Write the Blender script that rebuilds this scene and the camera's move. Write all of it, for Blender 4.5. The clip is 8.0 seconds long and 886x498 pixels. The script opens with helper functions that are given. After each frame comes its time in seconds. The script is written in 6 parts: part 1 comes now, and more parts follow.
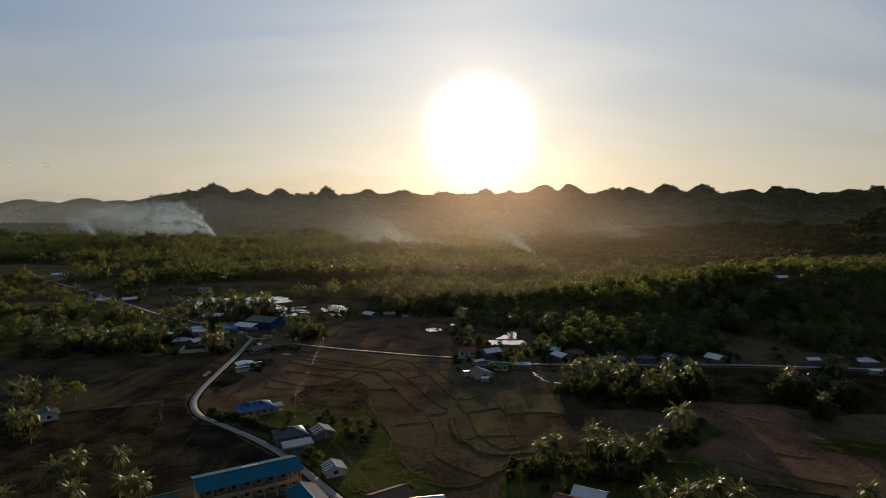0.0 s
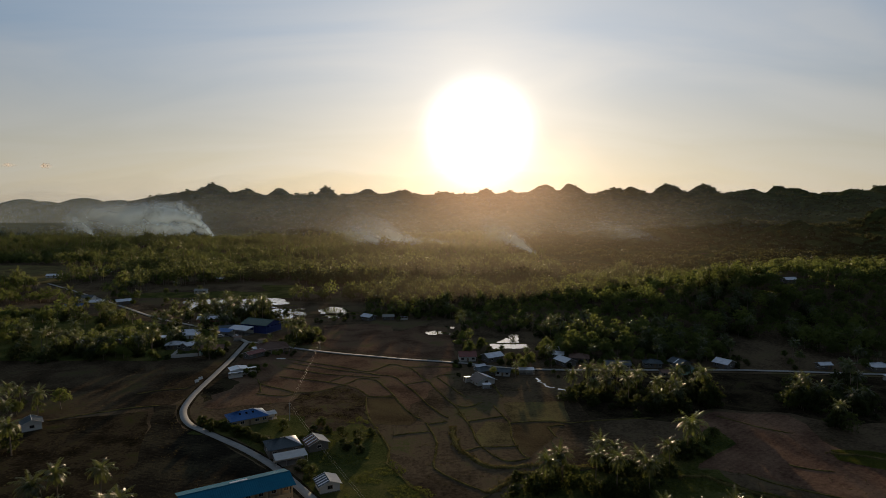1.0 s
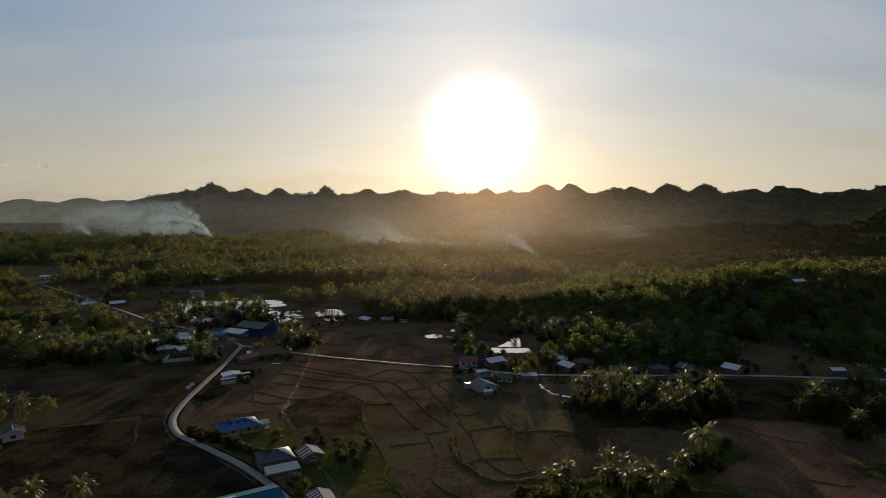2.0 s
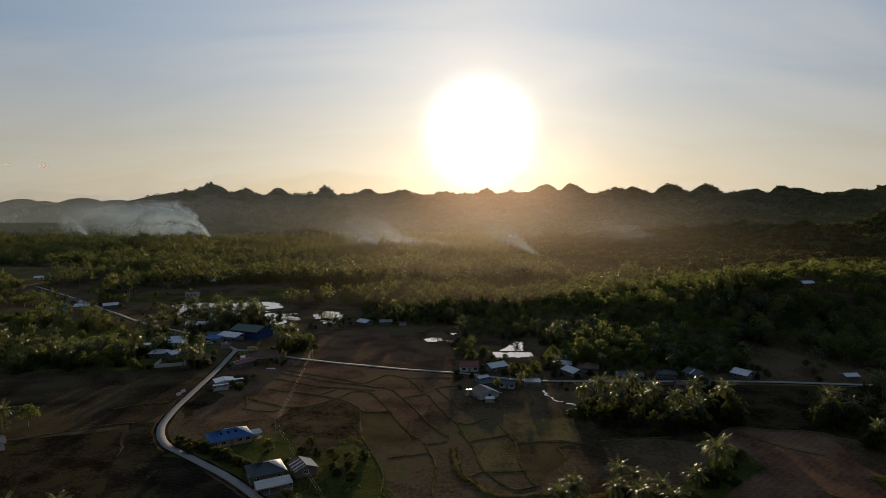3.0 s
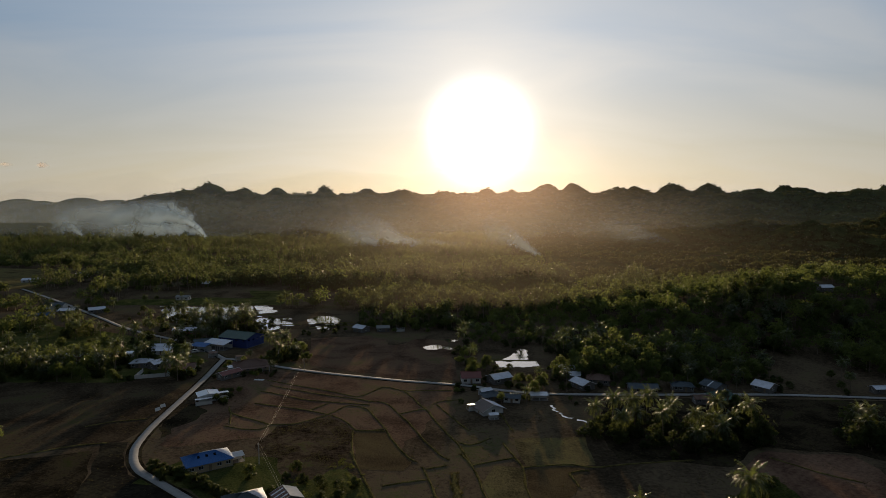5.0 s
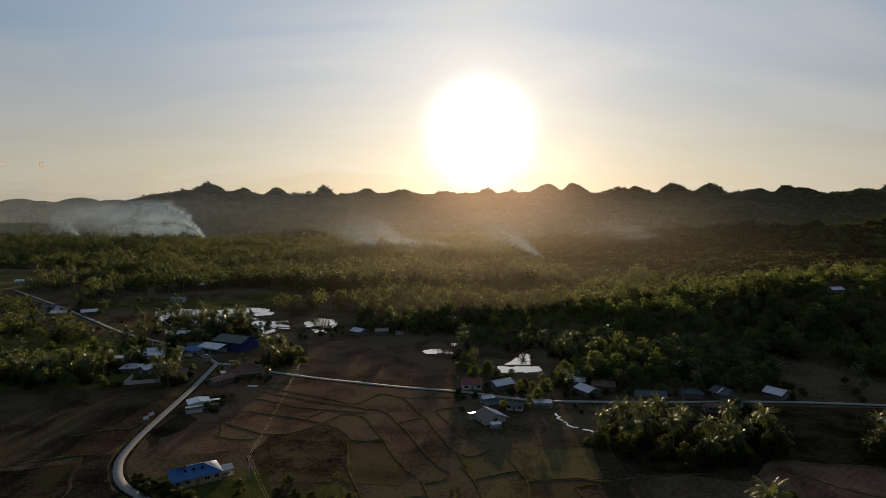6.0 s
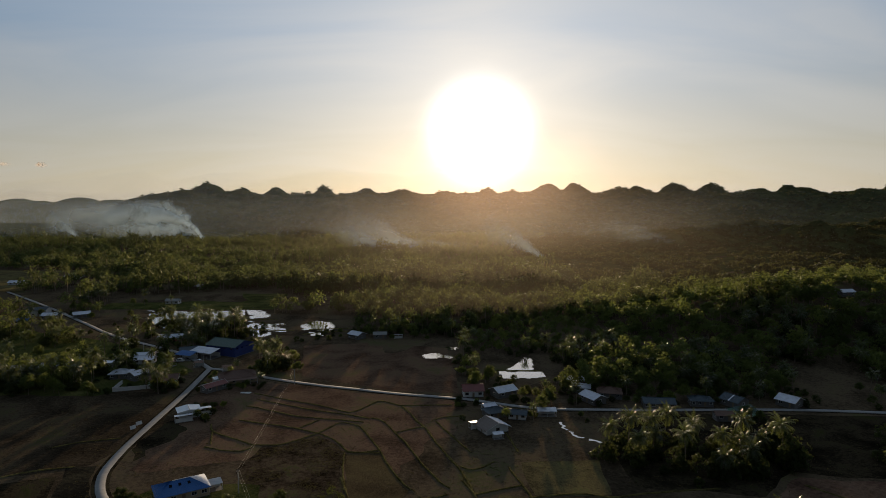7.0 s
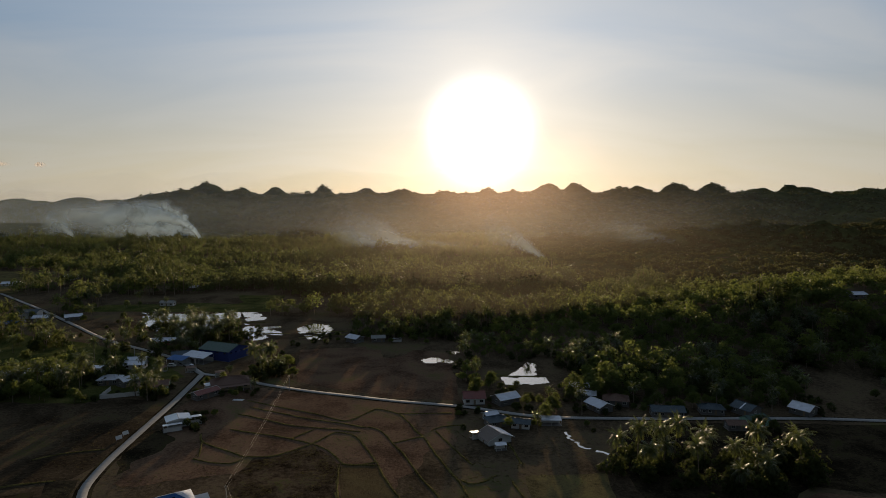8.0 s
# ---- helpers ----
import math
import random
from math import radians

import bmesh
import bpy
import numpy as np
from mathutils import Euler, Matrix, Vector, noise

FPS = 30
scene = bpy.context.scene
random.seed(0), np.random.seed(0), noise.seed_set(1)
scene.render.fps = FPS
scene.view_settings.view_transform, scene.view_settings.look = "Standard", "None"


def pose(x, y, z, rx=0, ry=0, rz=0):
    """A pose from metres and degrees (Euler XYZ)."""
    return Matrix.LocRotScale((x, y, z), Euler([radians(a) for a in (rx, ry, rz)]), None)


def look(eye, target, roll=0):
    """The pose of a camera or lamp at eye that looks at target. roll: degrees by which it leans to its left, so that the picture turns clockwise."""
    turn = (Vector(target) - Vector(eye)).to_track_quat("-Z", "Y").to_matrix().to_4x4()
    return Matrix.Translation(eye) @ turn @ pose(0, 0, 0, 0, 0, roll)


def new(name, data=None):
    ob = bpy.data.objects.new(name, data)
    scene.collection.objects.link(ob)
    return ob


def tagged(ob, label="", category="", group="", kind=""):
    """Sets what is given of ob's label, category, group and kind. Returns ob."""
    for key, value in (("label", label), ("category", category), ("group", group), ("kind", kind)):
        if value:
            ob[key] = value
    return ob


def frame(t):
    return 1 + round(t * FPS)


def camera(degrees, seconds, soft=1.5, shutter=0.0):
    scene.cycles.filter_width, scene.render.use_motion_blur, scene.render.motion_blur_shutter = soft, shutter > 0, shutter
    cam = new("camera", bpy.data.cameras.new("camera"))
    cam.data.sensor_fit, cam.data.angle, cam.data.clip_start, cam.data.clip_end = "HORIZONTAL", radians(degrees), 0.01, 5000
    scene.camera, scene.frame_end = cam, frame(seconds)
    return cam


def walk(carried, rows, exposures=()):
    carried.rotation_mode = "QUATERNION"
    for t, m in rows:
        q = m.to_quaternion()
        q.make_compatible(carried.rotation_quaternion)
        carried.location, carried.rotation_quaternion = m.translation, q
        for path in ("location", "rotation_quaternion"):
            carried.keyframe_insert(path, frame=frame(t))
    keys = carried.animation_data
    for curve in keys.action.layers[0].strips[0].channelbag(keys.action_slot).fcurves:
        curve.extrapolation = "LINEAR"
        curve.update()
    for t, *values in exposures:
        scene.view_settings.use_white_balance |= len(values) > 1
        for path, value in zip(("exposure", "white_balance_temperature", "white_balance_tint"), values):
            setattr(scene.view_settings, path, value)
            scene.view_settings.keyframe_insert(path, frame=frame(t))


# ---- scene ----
# ---------------------------------------------------------------- camera
# A drone flies level at 90 m along +y, looking a little down.
LENS = 72.0
cam = camera(LENS, 8.0, soft=0.8)


def flight(t):
    u = t / 8.0
    return pose(0.0, 83.0 * (u + 0.0006 * u * (1.0 - u)), 90.0, 90.0 - (4.62 + 0.0694 * u), 0.0, 0.279 + 0.095 * u)


walk(cam, [(t, flight(t)) for t in (0.0, 2.0, 4.0, 6.0, 8.0)], exposures=[(0.0, 0.0), (8.0, 0.0)])

# ---------------------------------------------------------------- sky and sun
SUN_ELEV, SUN_AZ = radians(6.1), radians(3.08)          # azimuth clockwise from +y
SUN_DIR = Vector((math.sin(SUN_AZ) * math.cos(SUN_ELEV), math.cos(SUN_AZ) * math.cos(SUN_ELEV), math.sin(SUN_ELEV)))


def make_world():
    world = bpy.data.worlds.new("evening_sky")
    scene.world = world
    world.use_nodes = True
    nt = world.node_tree
    nt.nodes.clear()
    N, K = nt.nodes.new, nt.links.new
    out = N("ShaderNodeOutputWorld")
    bg = N("ShaderNodeBackground")
    bg.inputs["Strength"].default_value = 0.10
    K(bg.outputs[0], out.inputs[0])
    sky = N("ShaderNodeTexSky")
    sky.sky_type, sky.sun_disc = "NISHITA", False
    sky.sun_elevation, sky.sun_rotation = SUN_ELEV, SUN_AZ
    sky.altitude, sky.air_density, sky.dust_density, sky.ozone_density = 100.0, 1.0, 0.4, 2.0
    # aureole of scattered light round the sun
    tc = N("ShaderNodeTexCoord")
    nrm = N("ShaderNodeVectorMath"); nrm.operation = "NORMALIZE"
    K(tc.outputs["Generated"], nrm.inputs[0])
    dot = N("ShaderNodeVectorMath"); dot.operation = "DOT_PRODUCT"
    K(nrm.outputs[0], dot.inputs[0])
    dot.inputs[1].default_value = SUN_DIR
    ang = N("ShaderNodeMath"); ang.operation = "ARCCOSINE"
    K(dot.outputs["Value"], ang.inputs[0])

    def lobe(width, colour, strength, power=2.0):
        a = N("ShaderNodeMath"); a.operation = "DIVIDE"; a.inputs[1].default_value = radians(width)
        K(ang.outputs[0], a.inputs[0])
        b = N("ShaderNodeMath"); b.operation = "POWER"; b.inputs[1].default_value = power
        K(a.outputs[0], b.inputs[0])
        c = N("ShaderNodeMath"); c.operation = "MULTIPLY"; c.inputs[1].default_value = -1.0
        K(b.outputs[0], c.inputs[0])
        d = N("ShaderNodeMath"); d.operation = "EXPONENT"
        K(c.outputs[0], d.inputs[0])
        e = N("ShaderNodeVectorMath"); e.operation = "SCALE"
        e.inputs[0].default_value = [v * strength for v in colour]
        K(d.outputs[0], e.inputs["Scale"])
        return e

    def plus(a, b, *more):
        s = N("ShaderNodeVectorMath"); s.operation = "ADD"
        K(a.outputs[0], s.inputs[0])
        K(b.outputs[0], s.inputs[1])
        return plus(s, *more) if more else s

    glow = plus(lobe(3.55, (1.0, 0.95, 0.85), 30.0, 2.8), lobe(9.5, (1.0, 0.86, 0.70), 2.2, 1.3))
    # thin high cloud veils, flattened towards the horizon
    sep = N("ShaderNodeSeparateXYZ")
    K(nrm.outputs[0], sep.inputs[0])
    lift = N("ShaderNodeMath"); lift.operation = "ADD"; lift.inputs[1].default_value = 0.25
    K(sep.outputs["Z"], lift.inputs[0])
    flat = N("ShaderNodeVectorMath"); flat.operation = "DIVIDE"
    K(nrm.outputs[0], flat.inputs[0])
    comb = N("ShaderNodeCombineXYZ")
    for k in "XYZ":
        K(lift.outputs[0], comb.inputs[k])
    K(comb.outputs[0], flat.inputs[1])
    mp = N("ShaderNodeMapping")
    mp.inputs["Scale"].default_value = (0.5, 1.1, 0.0)
    mp.inputs["Rotation"].default_value = (0, 0, 0.5)
    K(flat.outputs[0], mp.inputs[0])
    nz = N("ShaderNodeTexNoise")
    nz.inputs["Scale"].default_value, nz.inputs["Detail"].default_value, nz.inputs["Distortion"].default_value = 1.6, 7.0, 0.8
    K(mp.outputs[0], nz.inputs["Vector"])
    # evening haze: peach low down, blue-grey above, dimmer away from the sun
    low = N("ShaderNodeMapRange"); low.interpolation_type = "SMOOTHSTEP"
    low.inputs["From Min"].default_value, low.inputs["From Max"].default_value = -0.02, 0.27
    K(sep.outputs["Z"], low.inputs["Value"])
    band = N("ShaderNodeMix"); band.data_type = "RGBA"
    band.inputs[6].default_value, band.inputs[7].default_value = (5.5, 4.9, 3.65, 1.0), (2.3, 3.5, 5.1, 1.0)
    K(low.outputs[0], band.inputs[0])
    away = plus(lobe(75.0, (0.7, 0.7, 0.7), 1.0), lobe(4000.0, (0.28, 0.28, 0.28), 1.0))
    base = N("ShaderNodeVectorMath"); base.operation = "MULTIPLY"
    K(band.outputs[2], base.inputs[0]); K(away.outputs[0], base.inputs[1])
    cloud = N("ShaderNodeMapRange")
    cloud.inputs["From Min"].default_value, cloud.inputs["From Max"].default_value = 0.36, 0.68
    cloud.inputs["To Min"].default_value, cloud.inputs["To Max"].default_value = 0.0, 0.5
    K(nz.outputs["Fac"], cloud.inputs["Value"])
    pale = N("ShaderNodeMix"); pale.data_type = "RGBA"
    white = plus(lobe(75.0, (4.2, 4.2, 4.2), 1.0), lobe(4000.0, (1.3, 1.3, 1.3), 1.0))
    K(cloud.outputs[0], pale.inputs[0]); K(base.outputs[0], pale.inputs[6]); K(white.outputs[0], pale.inputs[7])
    warm = lobe(22.0, (4.6, 3.6, 2.3), 1.0, 1.4)
    veil = N("ShaderNodeVectorMath"); veil.operation = "ADD"
    K(pale.outputs[2], veil.inputs[0]); K(warm.outputs[0], veil.inputs[1])
    hazy = N("ShaderNodeMix"); hazy.data_type = "RGBA"
    hazy.inputs[0].default_value = 0.9
    K(sky.outputs[0], hazy.inputs[6])
    K(veil.outputs[0], hazy.inputs[7])
    tot = N("ShaderNodeVectorMath"); tot.operation = "ADD"
    K(hazy.outputs[2], tot.inputs[0])
    K(glow.outputs[0], tot.inputs[1])
    K(tot.outputs[0], bg.inputs["Color"])


make_world()
sun = new("sun", bpy.data.lights.new("sun", "SUN"))
sun.data.energy, sun.data.angle, sun.data.color = 5.0, radians(0.6), (1.0, 0.74, 0.46)
sun.matrix_world = look((0, 0, 300), tuple(Vector((0, 0, 300)) - SUN_DIR))

# ---------------------------------------------------------------- materials
def mat_nodes(name):
    m = bpy.data.materials.new(name)
    m.use_nodes = True
    nt = m.node_tree
    nt.nodes.clear()
    return m, nt, nt.nodes.new, nt.links.new


def ramp(N, stops):
    r = N("ShaderNodeValToRGB")
    els = r.color_ramp.elements
    while len(els) < len(stops):
        els.new(0.5)
    for e, (p, c) in zip(els, stops):
        e.position, e.color = p, (*c, 1.0)
    return r


def noise_tex(N, K, scale, detail=6.0, coords=None, rough=0.55, distort=0.0):
    n = N("ShaderNodeTexNoise")
    n.inputs["Scale"].default_value, n.inputs["Detail"].default_value = scale, detail
    n.inputs["Roughness"].default_value, n.inputs["Distortion"].default_value = rough, distort
    if coords is not None:
        K(coords, n.inputs["Vector"])
    return n


def soil(name, stops, big=0.03, small=0.6, rough=0.95, bump=0.5, furrow=None):
    """Earth, stubble or grass: patches at two scales, fine grain and relief, in metres."""
    m, nt, N, K = mat_nodes(name)
    out, b = N("ShaderNodeOutputMaterial"), N("ShaderNodeBsdfPrincipled")
    K(b.outputs[0], out.inputs[0])
    geo = N("ShaderNodeNewGeometry")
    p = geo.outputs["Position"]
    a = noise_tex(N, K, big, 5.0, p, 0.6, 0.4)
    c = noise_tex(N, K, small, 8.0, p, 0.78)
    mix = N("ShaderNodeMath"); mix.operation = "MULTIPLY_ADD"
    K(c.outputs["Fac"], mix.inputs[0]); mix.inputs[1].default_value = 1.9
    off = N("ShaderNodeMath"); off.operation = "MULTIPLY_ADD"
    K(a.outputs["Fac"], off.inputs[0]); off.inputs[1].default_value = 2.0; off.inputs[2].default_value = -1.45
    K(off.outputs[0], mix.inputs[2])
    height = mix.outputs[0]
    if furrow:
        ang, pitch = furrow
        mp = N("ShaderNodeMapping")
        mp.inputs["Rotation"].default_value = (0, 0, ang)
        K(p, mp.inputs[0])
        w = N("ShaderNodeTexWave")
        w.inputs["Scale"].default_value, w.inputs["Distortion"].default_value = 0.314 / pitch, 7.0
        w.inputs["Detail"].default_value, w.inputs["Detail Scale"].default_value = 3.0, 0.4
        K(mp.outputs[0], w.inputs["Vector"])
        f = N("ShaderNodeMath"); f.operation = "MULTIPLY_ADD"
        K(w.outputs["Fac"], f.inputs[0]); f.inputs[1].default_value = 0.10
        K(mix.outputs[0], f.inputs[2])
        height = f.outputs[0]
    r = ramp(N, stops)
    K(height, r.inputs[0])
    K(r.outputs[0], b.inputs["Base Color"])
    b.inputs["Roughness"].default_value = rough
    b.inputs["Specular IOR Level"].default_value = 0.0
    bp = N("ShaderNodeBump")
    bp.inputs["Strength"].default_value, bp.inputs["Distance"].default_value = bump, 0.5
    K(height, bp.inputs["Height"])
    K(bp.outputs[0], b.inputs["Normal"])
    return m


def leafy(name, dark, light, through_col, share=0.45, gloss=0.12, rough=0.55):
    """Foliage: tone by tree and by leaf, light passing through the blades."""
    m, nt, N, K = mat_nodes(name)
    out = N("ShaderNodeOutputMaterial")
    at = N("ShaderNodeAttribute"); at.attribute_name = "tone"
    info = N("ShaderNodeObjectInfo")
    geo = N("ShaderNodeNewGeometry")
    s = N("ShaderNodeMath"); s.operation = "ADD"
    K(at.outputs["Fac"], s.inputs[0]); K(info.outputs["Random"], s.inputs[1])
    f = N("ShaderNodeMath"); f.operation = "FRACT"
    K(s.outputs[0], f.inputs[0])
    g = N("ShaderNodeMath"); g.operation = "MULTIPLY_ADD"
    nz = noise_tex(N, K, 0.9, 3.0, geo.outputs["Position"])
    K(nz.outputs["Fac"], g.inputs[0]); g.inputs[1].default_value = 0.5
    h = N("ShaderNodeMath"); h.operation = "MULTIPLY_ADD"
    K(f.outputs[0], h.inputs[0]); h.inputs[1].default_value = 0.75; h.inputs[2].default_value = -0.12
    K(h.outputs[0], g.inputs[2])
    r = ramp(N, [(0.0, dark), (0.6, light), (1.0, [v * w for v, w in zip(light, (1.5, 1.25, 0.9))])])
    K(g.outputs[0], r.inputs[0])
    d = N("ShaderNodeBsdfPrincipled")
    K(r.outputs[0], d.inputs["Base Color"])
    d.inputs["Roughness"].default_value = rough
    d.inputs["Specular IOR Level"].default_value = gloss
    t = N("ShaderNodeBsdfTranslucent")
    tr = ramp(N, [(0.0, [v * 0.6 for v in through_col]), (1.0, through_col)])
    K(g.outputs[0], tr.inputs[0])
    K(tr.outputs[0], t.inputs["Color"])
    mx = N("ShaderNodeMixShader"); mx.inputs[0].default_value = share
    K(d.outputs[0], mx.inputs[1]); K(t.outputs[0], mx.inputs[2])
    K(mx.outputs[0], out.inputs[0])
    return m


def solid(name, colour, rough=0.6, metal=0.0, vary=0.25, scale=0.8, bump=0.0, spec=0.4, stain=None):
    """Paint, concrete, sheet or timber: base colour with stains and fine grain."""
    m, nt, N, K = mat_nodes(name)
    out, b = N("ShaderNodeOutputMaterial"), N("ShaderNodeBsdfPrincipled")
    K(b.outputs[0], out.inputs[0])
    geo, info = N("ShaderNodeNewGeometry"), N("ShaderNodeObjectInfo")
    ad = N("ShaderNodeVectorMath"); ad.operation = "ADD"
    K(geo.outputs["Position"], ad.inputs[0])
    K(info.outputs["Random"], ad.inputs[1])
    a = noise_tex(N, K, scale, 7.0, ad.outputs[0], 0.65, 0.5)
    c = noise_tex(N, K, scale * 9, 4.0, ad.outputs[0])
    s = N("ShaderNodeMath"); s.operation = "MULTIPLY_ADD"
    K(c.outputs["Fac"], s.inputs[0]); s.inputs[1].default_value = 0.35
    K(a.outputs["Fac"], s.inputs[2])
    low = stain or [v * (1 - vary) for v in colour]
    r = ramp(N, [(0.35, low), (0.62, colour), (0.95, [min(1.0, v * (1 + vary * 0.6)) for v in colour])])
    K(s.outputs[0], r.inputs[0])
    K(r.outputs[0], b.inputs["Base Color"])
    rr = N("ShaderNodeMath"); rr.operation = "MULTIPLY_ADD"
    K(a.outputs["Fac"], rr.inputs[0]); rr.inputs[1].default_value = 0.3; rr.inputs[2].default_value = rough - 0.15
    K(rr.outputs[0], b.inputs["Roughness"])
    b.inputs["Metallic"].default_value, b.inputs["Specular IOR Level"].default_value = metal, spec
    if bump:
        bp = N("ShaderNodeBump")
        bp.inputs["Strength"].default_value, bp.inputs["Distance"].default_value = bump, 0.05
        K(s.outputs[0], bp.inputs["Height"])
        K(bp.outputs[0], b.inputs["Normal"])
    return m


def smoke_mat(name, colour, scale=0.022, lo=0.25, hi=0.62, detail=6.0, back=0.55):
    """Thin smoke: mostly clear, scattering light both ways, thinner towards its rim."""
    m, nt, N, K = mat_nodes(name)
    out = N("ShaderNodeOutputMaterial")
    at = N("ShaderNodeAttribute"); at.attribute_name = "veil"
    geo = N("ShaderNodeNewGeometry")
    n1 = noise_tex(N, K, scale, detail, geo.outputs["Position"], 0.6, 0.7)
    mr = N("ShaderNodeMapRange")
    mr.inputs["From Min"].default_value, mr.inputs["From Max"].default_value = lo, hi
    K(n1.outputs["Fac"], mr.inputs["Value"])
    f = N("ShaderNodeMath"); f.operation = "MULTIPLY"; f.use_clamp = True
    K(at.outputs["Fac"], f.inputs[0]); K(mr.outputs[0], f.inputs[1])
    d, t, tr = N("ShaderNodeBsdfDiffuse"), N("ShaderNodeBsdfTranslucent"), N("ShaderNodeBsdfTransparent")
    d.inputs[0].default_value = t.inputs[0].default_value = (*colour, 1.0)
    sc = N("ShaderNodeMixShader"); sc.inputs[0].default_value = back
    K(d.outputs[0], sc.inputs[1]); K(t.outputs[0], sc.inputs[2])
    mx = N("ShaderNodeMixShader")
    K(f.outputs[0], mx.inputs[0]); K(tr.outputs[0], mx.inputs[1]); K(sc.outputs[0], mx.inputs[2])
    K(mx.outputs[0], out.inputs[0])
    return m


def water_mat():
    """Shallow silty water, its reflection raised by an added mirror layer, with small ripples that tip towards the low
    sun.
    """
    m, nt, N, K = mat_nodes("pond_water")
    out, b = N("ShaderNodeOutputMaterial"), N("ShaderNodeBsdfPrincipled")
    b.inputs["Base Color"].default_value = (0.05, 0.045, 0.032, 1)
    b.inputs["Roughness"].default_value, b.inputs["IOR"].default_value = 0.03, 1.33
    geo = N("ShaderNodeNewGeometry")
    n = noise_tex(N, K, 1.6, 2.0, geo.outputs["Position"])
    bp = N("ShaderNodeBump")
    bp.inputs["Strength"].default_value, bp.inputs["Distance"].default_value = 1.0, 0.012
    K(n.outputs["Fac"], bp.inputs["Height"])
    K(bp.outputs[0], b.inputs["Normal"])
    added_mirror = N("ShaderNodeBsdfGlossy")
    added_mirror.inputs["Color"].default_value, added_mirror.inputs["Roughness"].default_value = (0.9, 0.92, 0.95, 1), 0.03
    K(bp.outputs[0], added_mirror.inputs["Normal"])
    mx = N("ShaderNodeMixShader"); mx.inputs[0].default_value = 0.4
    K(b.outputs[0], mx.inputs[1]); K(added_mirror.outputs[0], mx.inputs[2])
    K(mx.outputs[0], out.inputs[0])
    return m


M_EARTH = soil("dry_field_earth", [(0.05, (0.030, 0.023, 0.015)), (0.4, (0.070, 0.052, 0.033)), (0.66, (0.112, 0.083, 0.053)), (0.9, (0.080, 0.080, 0.032))])
M_REDEARTH = soil("reddish_fallow_earth", [(0.05, (0.046, 0.029, 0.019)), (0.4, (0.098, 0.062, 0.041)), (0.66, (0.148, 0.096, 0.064)), (0.9, (0.104, 0.090, 0.040))], 0.04, 0.8)
M_STUBBLE = soil("rice_stubble", [(0.08, (0.046, 0.039, 0.020)), (0.45, (0.105, 0.086, 0.042)), (0.7, (0.142, 0.118, 0.052)), (0.95, (0.095, 0.104, 0.036))], 0.06, 0.9)
M_PLOUGHED = soil("ploughed_earth", [(0.1, (0.050, 0.030, 0.021)), (0.5, (0.112, 0.066, 0.045)), (0.9, (0.170, 0.108, 0.072))], 0.05, 0.7, furrow=(0.9, 2.4))
# dark weedy soil, also laid as painted shade on the right-hand fields
M_DARKFALLOW = soil("weedy_shaded_fallow", [(0.1, (0.009, 0.008, 0.005)), (0.45, (0.024, 0.019, 0.012)), (0.65, (0.048, 0.037, 0.023)), (0.9, (0.036, 0.038, 0.014))], 0.08, 0.9)
M_ROUGH = soil("cloddy_fallow", [(0.1, (0.015, 0.011, 0.007)), (0.42, (0.052, 0.038, 0.025)), (0.66, (0.095, 0.070, 0.045)), (0.92, (0.080, 0.082, 0.032))], 0.09, 0.55, bump=1.0)
M_YOUNG = soil("short_olive_grass", [(0.1, (0.040, 0.029, 0.016)), (0.5, (0.078, 0.056, 0.030)), (0.9, (0.104, 0.080, 0.039))], 0.05, 1.2)
M_DARKERFIELD = soil("darker_weedy_field", [(0.1, (0.020, 0.015, 0.010)), (0.45, (0.048, 0.036, 0.023)), (0.65, (0.078, 0.058, 0.037)), (0.9, (0.062, 0.062, 0.025))], 0.035, 0.8)
M_DARKSOIL = soil("dark_wet_soil", [(0.1, (0.010, 0.009, 0.007)), (0.5, (0.022, 0.019, 0.014)), (0.9, (0.048, 0.042, 0.026))], 0.07, 0.8, furrow=(1.9, 2.0))
M_GRASS = soil("rough_grass", [(0.1, (0.024, 0.034, 0.011)), (0.5, (0.064, 0.072, 0.022)), (0.9, (0.122, 0.112, 0.038))], 0.05, 1.1, bump=0.9)
M_PADDY = soil("green_paddy", [(0.1, (0.030, 0.053, 0.011)), (0.5, (0.064, 0.098, 0.021)), (0.9, (0.105, 0.128, 0.038))], 0.05, 1.2, bump=0.9)
M_BUND = soil("grassy_bund", [(0.1, (0.045, 0.042, 0.016)), (0.5, (0.12, 0.10, 0.036)), (0.9, (0.18, 0.15, 0.058))], 0.2, 1.5, bump=0.9)
M_RIDGE = soil("wooded_ridge", [(0.15, (0.020, 0.027, 0.010)), (0.5, (0.036, 0.046, 0.016)), (0.9, (0.060, 0.068, 0.024))], 0.012, 0.09, bump=1.0)
M_BROWN = solid("brown_painted_sheet", (0.13, 0.098, 0.08), 0.5, 0.1, 0.35, 0.4, 0.1, 0.5)
M_ROAD = solid("concrete_road", (0.245, 0.24, 0.232), 0.9, 0, 0.35, 0.5, 0.3, 0.08)
M_PALM = leafy("palm_frond", (0.016, 0.026, 0.009), (0.042, 0.056, 0.017), (0.19, 0.225, 0.052), 0.38, 0.42, 0.34)
M_FARPALM = leafy("far_palm_frond", (0.016, 0.025, 0.009), (0.042, 0.054, 0.017), (0.21, 0.235, 0.07), 0.44, 0.08, 0.5)
M_LEAF = leafy("broad_leaf", (0.020, 0.032, 0.009), (0.060, 0.080, 0.022), (0.22, 0.26, 0.066), 0.45, 0.05)
